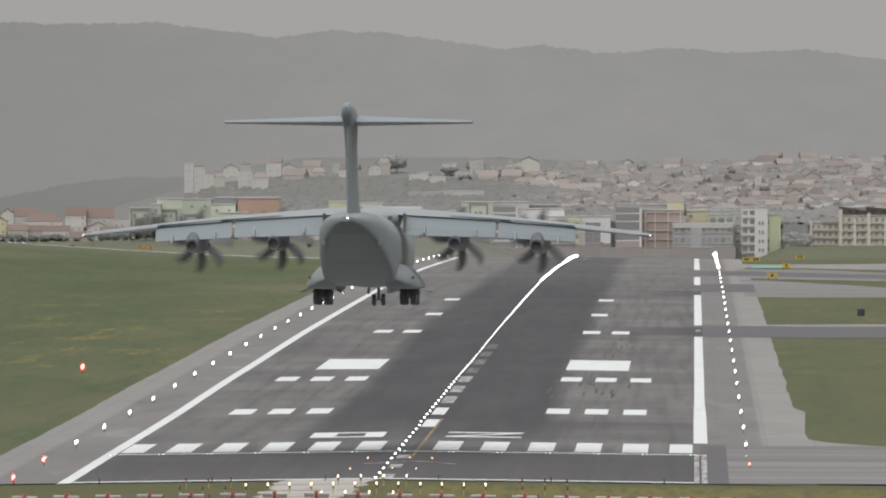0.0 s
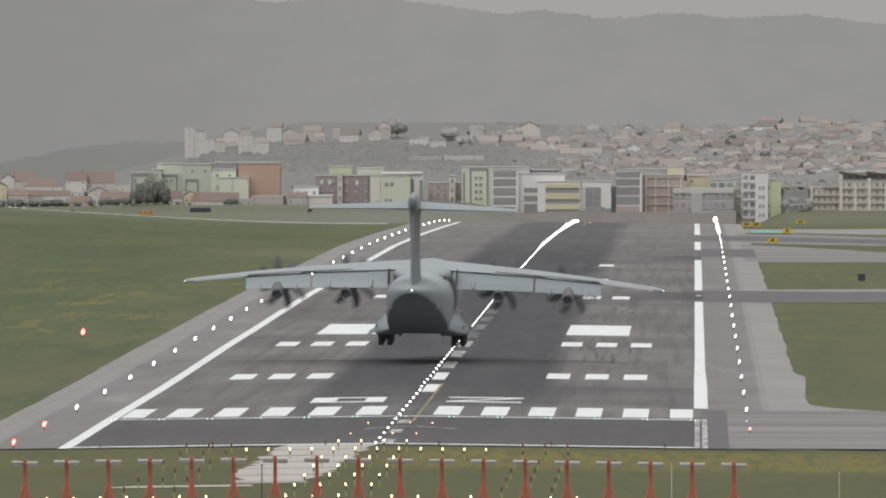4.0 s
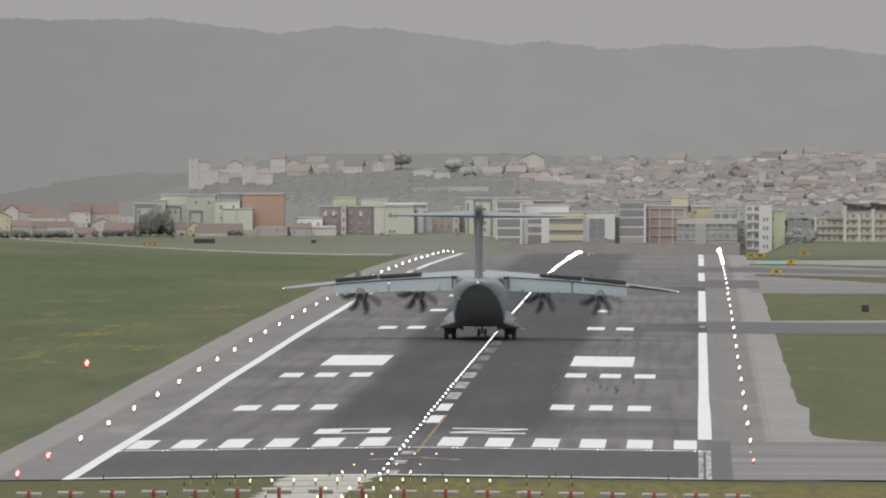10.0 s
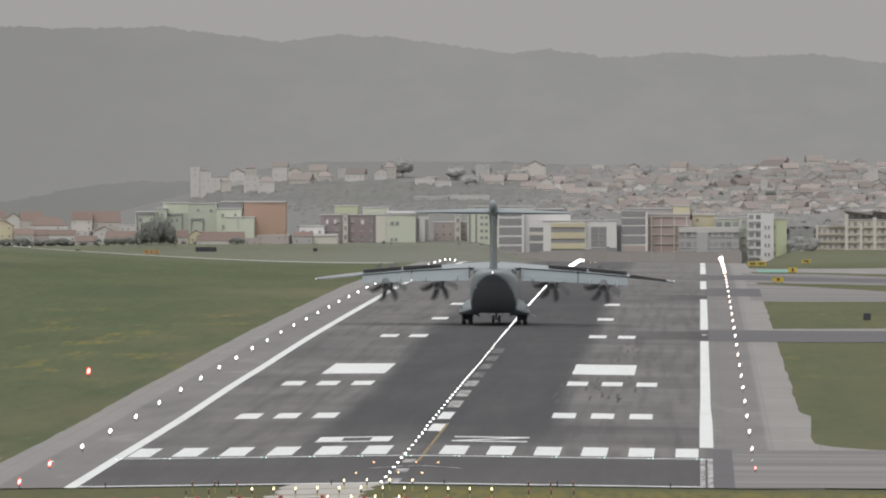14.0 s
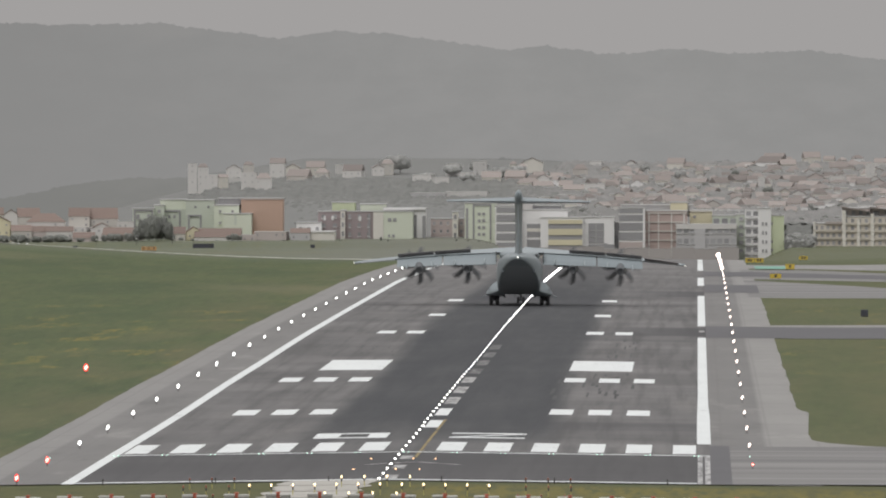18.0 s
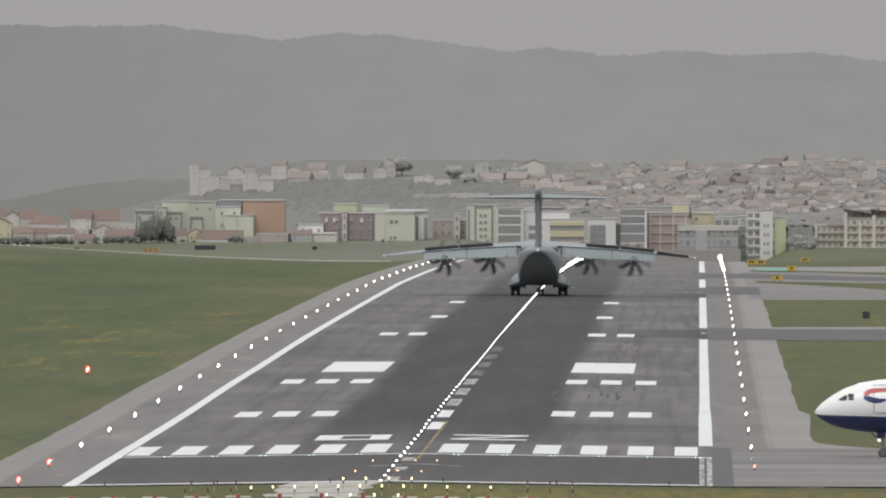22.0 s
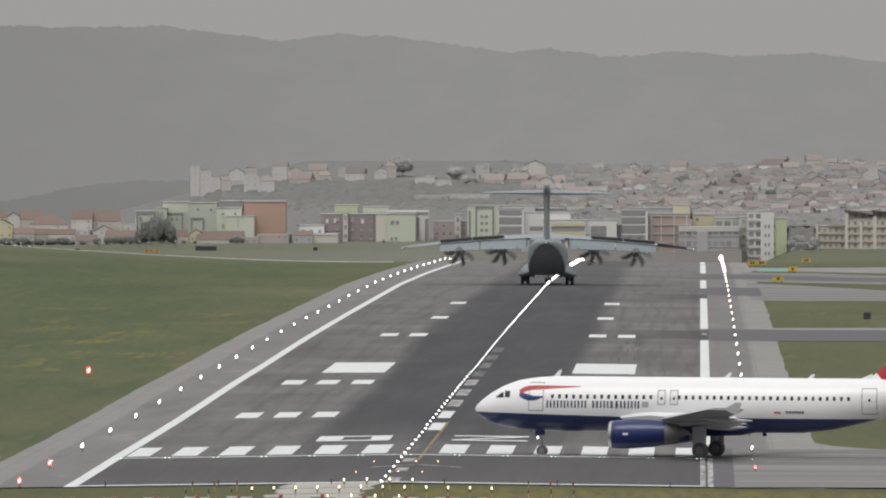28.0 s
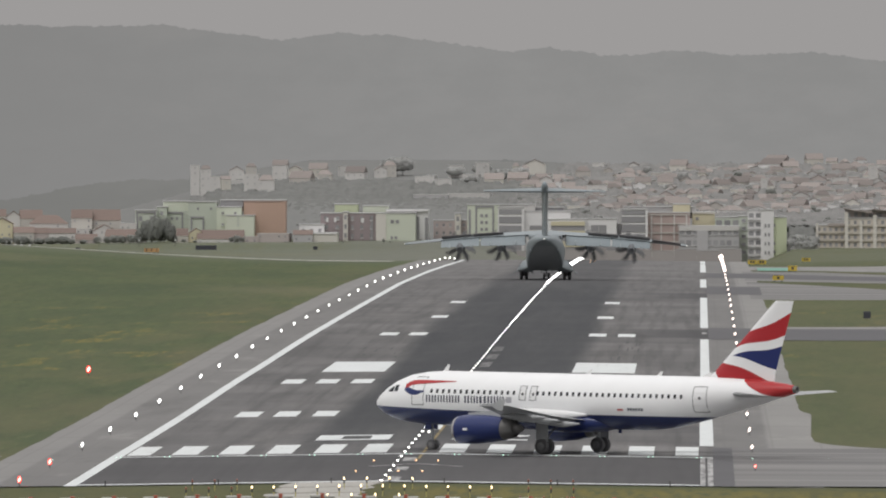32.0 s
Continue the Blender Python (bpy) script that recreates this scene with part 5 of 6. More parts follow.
blk(1308, 1333, 312, 392, 4335, "white", 2, 5, "white tower block with balconies", win=(.7, .5), balcony=True)
blk(1331, 1354, 311, 392, 4328, "white", 0, 0, "white tower block with small windows", frames=[(1338 + 6 * i, 1341 + 6 * i, 335 + 16 * j, 341 + 16 * j, "dark", .1) for i in range(2) for j in range(4)])
blk(1354, 1377, 324, 392, 4329, "lime", 0, 0, "pale green blank gable of tower block", frames=[(1354, 1357, q_, q_ + 5, "dark", .1) for q_ in (335, 367, 382)])
blk(1429, 1480, 338, 392, 4330, "beige", 5, 4, "beige apartment building with balconies", win=(.5, .5), balcony=True, frames=[(1429, 1433, 334, 390, "cream", .5), (1450, 1480, 334, 338, "faded_pink", .5)])
cols_ = [(1480, 1486, 314, 390, "cream", .6), (1506, 1511, 330, 390, "cream", .6), (1530, 1536, 320, 390, "cream", .6), (1560, 1567, 330, 390, "cream", .6)]
blk(1480, 1650, 326, 392, 4326, "beige", 14, 5, "beige apartment building with pale pilasters", win=(.45, .55), frames=cols_, balcony=True)
blk(1480, 1532, 311, 326, 4328, "faded_pink", 4, 1, "pinkish attic storey under brown roof", sink=1)
blk(1530, 1650, 312, 326, 4328, "faded_pink", 6, 1, "pinkish attic storey under brown roof", sink=1)
# the long sloping roofs of the attic storeys
for u0_, u1_, v0_, v1_ in ((1478, 1528, 307, 315), (1528, 1660, 308, 324)):
    ax0, ax1, az0, az1 = town_x(u0_ + DX, 4327), town_x(u1_ + DX, 4327), town_z(v0_ + DY, 4327), town_z(v1_ + DY, 4327)
    lean_to = thing("attic_roof", "brown sloping roof over attic storey", "roof", m=pose(ax0, 4326, az0))
    part("slab", loft([[(0, y_, 0), (ax1 - ax0, y_, az1 - az0), (ax1 - ax0, y_, az1 - az0 - .3), (0, y_, -.3)] for y_ in (-.4, 12)]), ROOF, lean_to)


# Added stand-in for the brownish band of fence, bushes and haze.
wall_band = thing("boundary_wall", "low weathered brownish boundary wall before the offices", "wall", m=pose(0, 4312, 0))
x_, bay = town_x(864, 4312), 6.0
while x_ < town_x(1296, 4312):
    top_ = town_z(438 + rnd_wall.uniform(-3, 3), 4312)
    part("wall_bay", box(x_, x_ + bay - .05, 0, .3, land_z(x_, 4312) - .5, top_, bevel=.03), WALLS["boundary"], wall_band)
    part("coping", box(x_ - .03, x_ + bay - .02, -.06, .36, top_ + .004, top_ + .12), WALLS["grey"], wall_band)
    x_ += bay


# Houses, each of its own size and roof, laid out by where they show along the runway.
def slope_d(v):
    return float(np.interp(v, (275, 400, 432), (4890, 4480, 4318)))


NEAR_D = 4316.0
rnd = random.Random(11)
# Hillside copy of the window glass, paled with haze.
HAZED_PANE = surf("hazed_far_window_glass", (0.42, 0.415, 0.41), 0.4, scale=0.5, vary=0.15, bump=0.0, each=0.25)
TONE_WORDS = {"white": "bright white", "cream": "pale cream", "soft_white": "white", "soft_cream": "cream", "hazed_white": "greyish white", "hazed_cream": "dull cream", "faded_pink": "pinkish", "hazed_beige": "beige", "faded_grey": "grey", "yellow": "yellow"}


def house(p0, p1, q0, q1, tone, kind, turn=0.0, tiles=None, near=False, wins=True, rise=0.0):
    """A house whose walls show from p0 to p1 and q0 to q1. kind: flat, hip, gable (its end towards the field) or ridge (its slope towards the field)."""
    d = NEAR_D + (362 - q1) * .6 if near else slope_d(q1 + 62.7)
    x0, x1, z0, z1 = town_x(p0 - 3.7, d), town_x(p1 - 3.7, d), town_z(q1 + 62.7, d), town_z(q0 + 62.7, d)
    w, h = x1 - x0, z1 - z0
    dep = max(2.5, min(w, 7.0))
    words = {"flat": "flat-roofed %s house", "hip": "%s house under hipped terracotta roof", "gable": "%s house with gable end and terracotta roof", "ridge": "%s house under long terracotta roof"}[kind]
    b = thing("house", "small " + words % TONE_WORDS[tone] + (" beside the airfield" if near else " on hillside"), "house", "houses by the airfield" if near else "houses on the hillside",
              m=pose((x0 + x1) / 2, d + dep / 2, z0, 0, 0, turn))
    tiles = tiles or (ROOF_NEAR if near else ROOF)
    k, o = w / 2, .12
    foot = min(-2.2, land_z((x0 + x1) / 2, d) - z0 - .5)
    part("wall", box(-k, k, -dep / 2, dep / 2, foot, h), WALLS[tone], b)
    y0, y1 = -dep / 2 - o, dep / 2 + o
    if kind == "flat":
        part("parapet", box(-k - .05, k + .05, y0 + .06, y1 - .06, h + .004, h + .16), WALLS["soft_white"], b)
    else:
        bm = bmesh.new()
        if kind == "hip":
            r_ = rise or min(dep * .34, h * .8)
            pts = ((-k - o, y0, h), (k + o, y0, h), (k + o, y1, h), (-k - o, y1, h), (-k * .45, 0, h + r_), (k * .45, 0, h + r_))
            fs = ((0, 1, 5, 4), (1, 2, 5), (2, 3, 4, 5), (3, 0, 4), (3, 2, 1, 0))
        elif kind == "ridge":
            r_ = rise or min(dep * .36, h * .9)
            pts = ((-k - o, y0, h - .05), (k + o, y0, h - .05), (k + o, y1, h - .05), (-k - o, y1, h - .05), (-k - o, 0, h + r_), (k + o, 0, h + r_))
            fs = ((0, 1, 5, 4), (1, 2, 5), (2, 3, 4, 5), (3, 0, 4), (3, 2, 1, 0))
        else:
            r_ = rise or min(w * .26, h * .7)
            pts = ((-k - o, y0, h - .1), (k + o, y0, h - .1), (0, y0, h + r_), (-k - o, y1, h - .1), (k + o, y1, h - .1), (0, y1, h + r_),
                   (-k - o, y0, h - .28), (k + o, y0, h - .28), (0, y0, h + r_ - .2), (-k - o, y1, h - .28), (k + o, y1, h - .28), (0, y1, h + r_ - .2))
            fs = ((0, 2, 5, 3), (2, 1, 4, 5), (6, 9, 11, 8), (8, 11, 10, 7), (0, 6, 8, 2), (2, 8, 7, 1), (3, 5, 11, 9), (5, 4, 10, 11), (0, 3, 9, 6), (1, 7, 10, 4))
        v = [bm.verts.new(q) for q in pts]
        for f in fs:
            bm.faces.new([v[i] for i in f])
        part("roof", bm, tiles, b)
        if kind == "gable":
            bm = bmesh.new()
            v = [bm.verts.new(q) for q in ((-k, -dep / 2, h), (k, -dep / 2, h), (0, -dep / 2, h + r_ - .2), (-k, dep / 2, h), (k, dep / 2, h), (0, dep / 2, h + r_ - .2))]
            for f in ((0, 1, 2), (3, 5, 4), (0, 2, 5, 3), (1, 4, 5, 2)):
                bm.faces.new([v[i] for i in f])
            part("gable", bm, WALLS[tone], b)
    if wins:
        n_, m_ = max(1, int(w / 1.5)), max(1, int(h / 1.5))
        for i in range(n_):
            for j in range(m_):
                if rnd.random() < (.5 if near else .75):
                    piece("window", -k + w * (i + .5) / n_, -dep / 2 - .02, h * (j + .55) / m_, .42, .08, .5, PANE if near else HAZED_PANE, b)
    return b


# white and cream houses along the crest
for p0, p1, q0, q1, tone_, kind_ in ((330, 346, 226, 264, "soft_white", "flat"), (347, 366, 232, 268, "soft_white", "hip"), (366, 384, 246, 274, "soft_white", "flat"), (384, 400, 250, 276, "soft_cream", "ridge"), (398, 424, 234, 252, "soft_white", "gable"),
                                     (402, 426, 252, 266, "hazed_white", "flat"), (426, 452, 242, 276, "soft_white", "flat"), (450, 478, 252, 277, "soft_white", "hip"), (428, 446, 228, 243, "hazed_cream", "hip"), (476, 502, 225, 246, "soft_white", "ridge"),
                                     (504, 528, 232, 250, "soft_cream", "gable"), (508, 546, 248, 262, "hazed_beige", "ridge"), (540, 572, 232, 244, "soft_cream", "ridge"), (556, 580, 242, 252, "hazed_cream", "hip"), (592, 606, 228, 242, "hazed_white", "flat"),
                                     (606, 640, 238, 250, "soft_white", "ridge"), (656, 676, 232, 246, "soft_white", "gable"), (672, 694, 226, 244, "hazed_cream", "hip"), (730, 764, 246, 262, "soft_white", "flat"), (764, 790, 250, 266, "soft_white", "flat"),
                                     (788, 812, 226, 246, "hazed_white", "flat"), (812, 842, 242, 250, "soft_white", "flat"), (834, 858, 222, 244, "hazed_white", "flat"), (850, 884, 250, 262, "soft_cream", "ridge"), (906, 926, 240, 252, "faded_pink", "ridge"),
                                     (930, 950, 252, 264, "soft_cream", "hip"), (950, 972, 250, 265, "soft_white", "gable"), (1014, 1028, 250, 258, "soft_white", "gable"), (1028, 1066, 262, 276, "soft_white", "flat"), (1070, 1092, 262, 272, "hazed_white", "ridge"),
                                     (728, 790, 278, 290, "faded_grey", "flat"), (788, 862, 276, 290, "hazed_white", "flat"), (1340, 1352, 250, 274, "hazed_white", "flat"), (1354, 1366, 254, 272, "hazed_white", "flat"), (1530, 1546, 226, 262, "hazed_white", "flat")):
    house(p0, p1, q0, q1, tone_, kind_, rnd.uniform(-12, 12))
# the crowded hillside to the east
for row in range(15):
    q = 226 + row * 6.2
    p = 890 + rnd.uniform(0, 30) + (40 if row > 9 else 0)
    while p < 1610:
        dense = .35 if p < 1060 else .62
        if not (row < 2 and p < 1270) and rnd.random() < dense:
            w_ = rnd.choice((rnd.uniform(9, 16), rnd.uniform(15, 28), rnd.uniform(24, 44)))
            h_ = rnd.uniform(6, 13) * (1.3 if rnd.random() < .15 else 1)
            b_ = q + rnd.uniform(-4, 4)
            house(p, p + w_, b_ - h_, b_, rnd.choice(("white", "white", "soft_white", "soft_cream", "soft_white", "hazed_white", "faded_pink", "hazed_cream", "hazed_beige", "cream")), rnd.choice(("ridge", "hip", "gable", "ridge", "hip", "flat")), rnd.choice((0, rnd.uniform(-25, 25), rnd.uniform(-45, 45))), wins=rnd.random() < .5)
            p += w_ * rnd.uniform(.5, .9)
        p += rnd.uniform(5, 22)
# long low houses beside the airfield
for p0, p1, q0, q1, tone_, kind_, rise_ in ((-34, 2, 316, 334, "soft_cream", "ridge", 1.9), (4, 28, 315, 334, "soft_white", "gable", 1.3), (27, 66, 320, 334, "hazed_cream", "ridge", 2.4), (44, 112, 329, 349, "soft_white", "hip", 2.3), (119, 156, 319, 340, "hazed_cream", "ridge", 2.3),
                                            (155, 204, 323, 336, "hazed_cream", "ridge", 2.9), (156, 196, 340, 350, "soft_white", "gable", 1.5), (114, 152, 339, 349, "soft_white", "flat", 0), (-22, 15, 328, 356, "yellow", "gable", 1.4), (16, 52, 345, 360, "hazed_cream", "ridge", 1.6),
                                            (52, 80, 346, 358, "faded_pink", "ridge", 1.5), (78, 126, 346, 362, "soft_white", "ridge", 1.4), (126, 164, 357, 366, "faded_pink", "ridge", 1.5), (180, 248, 354, 366, "hazed_cream", "ridge", 2.3), (204, 234, 329, 344, "soft_white", "flat", 0),
                                            (298, 325, 350, 366, "soft_cream", "ridge", 1.9), (325, 353, 346, 364, "yellow", "gable", 1.4), (342, 424, 356, 368, "soft_white", "ridge", 2.4), (424, 450, 352, 368, "faded_pink", "flat", 0), (450, 506, 347, 368, "faded_pink", "flat", 0), (512, 546, 348, 366, "faded_grey", "ridge", 1.2)):
    house(p0, p1, q0, q1, tone_, kind_, rnd.uniform(-7, 7), near=True, rise=rise_)

# Trees: a trunk, limbs and a crown of many small clumps.
def leaves(name, colour):
    """Leaf masses that let part of the daylight through."""
    m = surf(name, colour, 1.0, scale=0.8, vary=0.12, bump=0.0, each=0.12)
    t_ = m.node_tree
    thin_, half_, b_ = t_.nodes.new("ShaderNodeBsdfTranslucent"), t_.nodes.new("ShaderNodeMixShader"), t_.nodes["Principled BSDF"]
    b_.inputs["Specular IOR Level"].default_value = 0.0
    half_.inputs[0].default_value = 0.65
    for l_ in list(b_.inputs["Normal"].links):
        t_.links.remove(l_)
    t_.links.new(b_.inputs["Base Color"].links[0].from_socket, thin_.inputs[0])
    t_.links.new(b_.outputs[0], half_.inputs[1])
    t_.links.new(thin_.outputs[0], half_.inputs[2])
    t_.links.new(half_.outputs[0], t_.nodes["Material Output"].inputs["Surface"])
    return m


# Leaf colours are paled to hold the haze, more so on the hillside.
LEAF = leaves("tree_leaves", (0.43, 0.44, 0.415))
LEAF_FAR_HAZED = leaves("hillside_leaves", (0.64, 0.642, 0.63))
BARK = surf("grey_bark", (0.3, 0.29, 0.28), 0.9, vary=0.25)


def clump(verts, faces, c_, w, q):
    k = len(verts)
    for j in range(4):
        verts.append(c_ + Vector((q.uniform(-w, w), q.uniform(-w, w), q.uniform(-w, w))))
    faces += [(k, k + 1, k + 2), (k, k + 2, k + 3), (k, k + 3, k + 1), (k + 1, k + 3, k + 2)]


def tree_kind(h, r_, seed, leaf):
    b = thing("tree", "dark green leafy tree among houses", "tree", "trees of the town", m=pose(0, 0, -200))
    q = random.Random(seed)
    bm = rod((0, 0, -1.5), (0, 0, h * .4), h * .035, h * .02, seg=7)
    for i in range(6):
        a = q.uniform(0, 6.28)
        rod((0, 0, h * q.uniform(.3, .5)), (math.cos(a) * r_ * .6, math.sin(a) * r_ * .6, h * q.uniform(.55, .8)), h * .015, h * .006, bm, 5)
    part("trunk", bm, BARK, b)
    verts, faces = [], []
    # boughs: lumpy masses of leaf, ragged with loose clumps
    for i in range(14):
        a, e = 2.4 * i + q.uniform(-.3, .3), -.6 + 1.3 * i / 13
        f = .55 * math.sqrt(max(.04, 1 - e * e)) if i else 0
        o = Vector((math.cos(a) * r_ * f, math.sin(a) * r_ * f, h * (.5 + .32 * e)))
        lobe = bmesh.new()
        bmesh.ops.create_icosphere(lobe, subdivisions=2, radius=1)
        k0 = len(verts)
        for v_ in lobe.verts:
            n_ = v_.co.normalized()
            g_ = 1 + .28 * noise.noise(n_ * 2.2 + o) + .16 * noise.noise(n_ * 5.5 + o) + .06 * noise.noise(n_ * 11 + o)
            verts.append(o + Vector((n_.x * r_ * .5 * g_, n_.y * r_ * .5 * g_, n_.z * h * .22 * g_)))
        faces += [tuple(k0 + v_.index for v_ in f_.verts) for f_ in lobe.faces]
        shell = verts[k0:]
        lobe.free()
        for v_ in shell * 2:
            clump(verts, faces, v_ + (v_ - o) * q.uniform(-.1, .32), h * q.uniform(.02, .06), q)
    sheet("crown", verts, faces, leaf, b, False)
    return b


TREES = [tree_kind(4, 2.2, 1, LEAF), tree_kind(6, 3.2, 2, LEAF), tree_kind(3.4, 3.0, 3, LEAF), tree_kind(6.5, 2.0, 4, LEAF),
         tree_kind(4, 2.4, 5, LEAF_FAR_HAZED), tree_kind(5, 2.6, 6, LEAF_FAR_HAZED), tree_kind(3.2, 3.0, 7, LEAF_FAR_HAZED)]
used_tree = set()


def put_tree(u, v, k, scale=1.0):
    d = slope_d(v) - 6
    m = pose(town_x(u, d), d, town_z(v, d), 0, 0, rnd.uniform(0, 360)) @ Matrix.Scale(scale, 4)
    if k in used_tree:
        copy_thing(TREES[k], m)
    else:
        TREES[k].matrix_basis = m
        used_tree.add(k)


def woodland(name, label, u0, u1, v0, v1, colours, seed, rims=(110, 130)):
    """A closed canopy of treetops up the slope, as one bumpy sheet."""
    nu, nv = int((u1 - u0) / 3), int((v1 - v0) / 1.5)
    verts, faces = [], []
    for j in range(nv + 1):
        for i in range(nu + 1):
            u = u0 + (u1 - u0) * i / nu
            crest = float(np.interp(u, (u0, u0 + rims[0], u1 - rims[1], u1), (v0 + (v1 - v0) * .62, v0, v0, v1 - 8))) + 3 * noise.noise((u * .05, seed, 1))
            v = v1 + (crest - v1) * j / nv
            d = slope_d(v) - 6
            x, z = town_x(u, d), town_z(v, d)
            c_ = Vector((x * .55, d * .12, seed))
            z += .7 + .9 * noise.noise(c_) + .55 * abs(noise.noise(c_ * 2.3)) + .3 * noise.noise(c_ * 5.1)
            verts.append((x, d, z))
    for j in range(nv):
        for i in range(nu):
            k = j * (nu + 1) + i
            faces.append((k, k + 1, k + nu + 2, k + nu + 1))
    m = Nodes(name + "_leaves", 1.0)
    m.b.inputs["Specular IOR Level"].default_value = 0.0
    # Canopy colours are greyed with haze.
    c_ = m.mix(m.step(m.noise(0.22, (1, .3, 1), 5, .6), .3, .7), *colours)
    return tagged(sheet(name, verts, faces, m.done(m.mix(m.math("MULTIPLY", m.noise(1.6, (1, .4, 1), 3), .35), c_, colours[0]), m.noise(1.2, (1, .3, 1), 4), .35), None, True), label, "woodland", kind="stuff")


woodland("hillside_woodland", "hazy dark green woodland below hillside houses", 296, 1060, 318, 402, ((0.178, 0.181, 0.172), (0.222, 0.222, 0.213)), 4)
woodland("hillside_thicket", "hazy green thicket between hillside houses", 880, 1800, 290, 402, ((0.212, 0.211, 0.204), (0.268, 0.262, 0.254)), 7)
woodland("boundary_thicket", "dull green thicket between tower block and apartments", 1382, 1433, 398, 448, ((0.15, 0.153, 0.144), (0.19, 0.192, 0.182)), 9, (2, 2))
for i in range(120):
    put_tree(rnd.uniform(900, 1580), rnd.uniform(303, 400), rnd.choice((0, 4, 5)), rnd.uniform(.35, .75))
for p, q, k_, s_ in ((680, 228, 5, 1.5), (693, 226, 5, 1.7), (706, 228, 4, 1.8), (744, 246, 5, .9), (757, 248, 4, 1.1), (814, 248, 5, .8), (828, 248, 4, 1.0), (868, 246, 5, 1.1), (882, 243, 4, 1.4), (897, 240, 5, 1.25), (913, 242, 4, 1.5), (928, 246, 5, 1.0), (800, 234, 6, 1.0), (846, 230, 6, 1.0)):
    put_tree(p - 3.7, q + 74, k_, s_)
# trees close to the airfield: dark crowns in front of the houses, given by where their tops show
HEIGHTS = (4, 6, 3.4, 6.5)
for p, q, k_, s_ in ((36, 344, 0, 1), (28, 350, 2, 1), (46, 350, 0, 1), (62, 354, 2, 1), (84, 352, 2, 1.1), (104, 351, 2, 1.1), (118, 356, 2, 1), (165, 346, 0, 1.1), (182, 345, 0, 1), (196, 349, 2, 1), (208, 343, 0, 1.2), (224, 341, 0, 1.2), (238, 346, 0, 1),
                     (243, 336, 1, .9), (252, 322, 1, .6), (261, 330, 3, .9), (268, 315, 1, .6), (277, 326, 3, .9), (284, 317, 1, .55), (294, 329, 1, .7), (300, 342, 0, 1), (302, 348, 0, 1), (318, 356, 2, 1), (338, 358, 2, 1), (402, 348, 0, 1), (412, 343, 0, 1.1), (422, 348, 0, 1), (4, 352, 2, 1), (-12, 346, 0, 1), (140, 357, 2, 1), (360, 360, 2, .8), (380, 360, 2, .8),
                     (460, 362, 2, .7), (500, 360, 2, .8), (545, 366, 2, .7), (600, 360, 2, .9), (672, 352, 0, .8), (684, 360, 2, .8), (700, 366, 2, .8), (750, 366, 2, 1), (770, 362, 2, 1.2), (790, 364, 2, 1), (806, 356, 0, 1.1), (826, 360, 2, 1.2), (846, 360, 2, 1.2), (862, 366, 2, 1)):
    y_ = 4308.0 + rnd.uniform(-3, 3)
    x_ = town_x(p - 3.7, y_)
    z_ = land_z(x_, y_)
    tall = (town_z(q + 62.7, y_) - z_) / HEIGHTS[k_] / .97
    m_ = pose(x_, y_, z_, 0, 0, rnd.uniform(0, 360)) @ Matrix.Diagonal((tall * s_ * .8, tall * s_ * .8, tall, 1))
    copy_thing(TREES[k_], m_)
for i in range(36):
    put_tree(rnd.uniform(1384, 1432), rnd.uniform(424, 446), rnd.choice((4, 4, 5)), rnd.uniform(.4, .85))
# ---- lights on and before the runway ----
STEM = surf("dark_lamp_post", (0.075, 0.073, 0.07), 0.6, vary=0.2)
STEM_YELLOW = surf("yellow_lamp_post", (0.46, 0.42, 0.16), 0.6, vary=0.2)
ORANGE_CAP = surf("orange_lamp_head", (0.38, 0.15, 0.11), 0.5, vary=0.2)
RUN_LAMP = glow("runway_lamp_white", (1.0, 0.99, 0.96), 4.5)
PINK_LAMP = glow("runway_lamp_pinkish", (1.0, 0.82, 0.74), 4.0)
WARM_LAMP = glow("approach_lamp_warm", (1.0, 0.82, 0.48), 3.5)
RED_LAMP = glow("runway_lamp_red", (1.0, 0.32, 0.26), 5.0)
RED_HALO = glow("red_lamp_hood", (0.9, 0.06, 0.05), 1.2)
AMBER_LAMP = glow("inset_lamp_amber", (1.0, 0.6, 0.32), 3.0)
GREEN_LAMP = glow("threshold_lamp_green", (0.62, 0.95, 0.8), 1.6)


def edge_lamp(lamp, label, name="runway_edge_lamp", group="runway edge lamps", rx=.115, rz=.18):
    a = thing(name, label, "runway lamp", group)
    part("stem", rod((0, 0, -.05), (0, 0, .26), .035, seg=6), STEM, a)
    part("base", rod((0, 0, -.03), (0, 0, .03), .16, seg=8), STEM, a)
    tip = Matrix.Rotation(radians(14), 3, "Y")
    bm = bmesh.new()
    v_ = [bm.verts.new(tip @ Vector(q) + Vector((0, 0, .22 + rz))) for q in ((rx, 0, .1 * rz), (0, rx, 0), (-rx, 0, -.1 * rz), (0, -rx, 0), (0, 0, rz), (0, 0, -rz))]
    for i in range(4):
        bm.faces.new((v_[i], v_[(i + 1) % 4], v_[4]))
        bm.faces.new((v_[(i + 1) % 4], v_[i], v_[5]))
    bmesh.ops.bevel(bm, geom=list(bm.edges), offset=rx * .18, segments=1, affect="EDGES")
    part("lens", bm, lamp, a, "glowing lens")
    # Added glowing ball behind the red lens, standing for its halo of glare.
    if lamp is RED_LAMP:
        part("hood", ball((0, .14, .22 + rz), rx * 1.25, .08, rz * 1.05, u=10, v=6), RED_HALO, a, "glowing red hood")
    return a


def row_of(proto, places, up=0.0):
    first = True
    for x, y in places:
        m = pose(x, y, land_z(x, y) + up)
        if first:
            proto.matrix_basis, first = m, False
        else:
            copy_thing(proto, m)


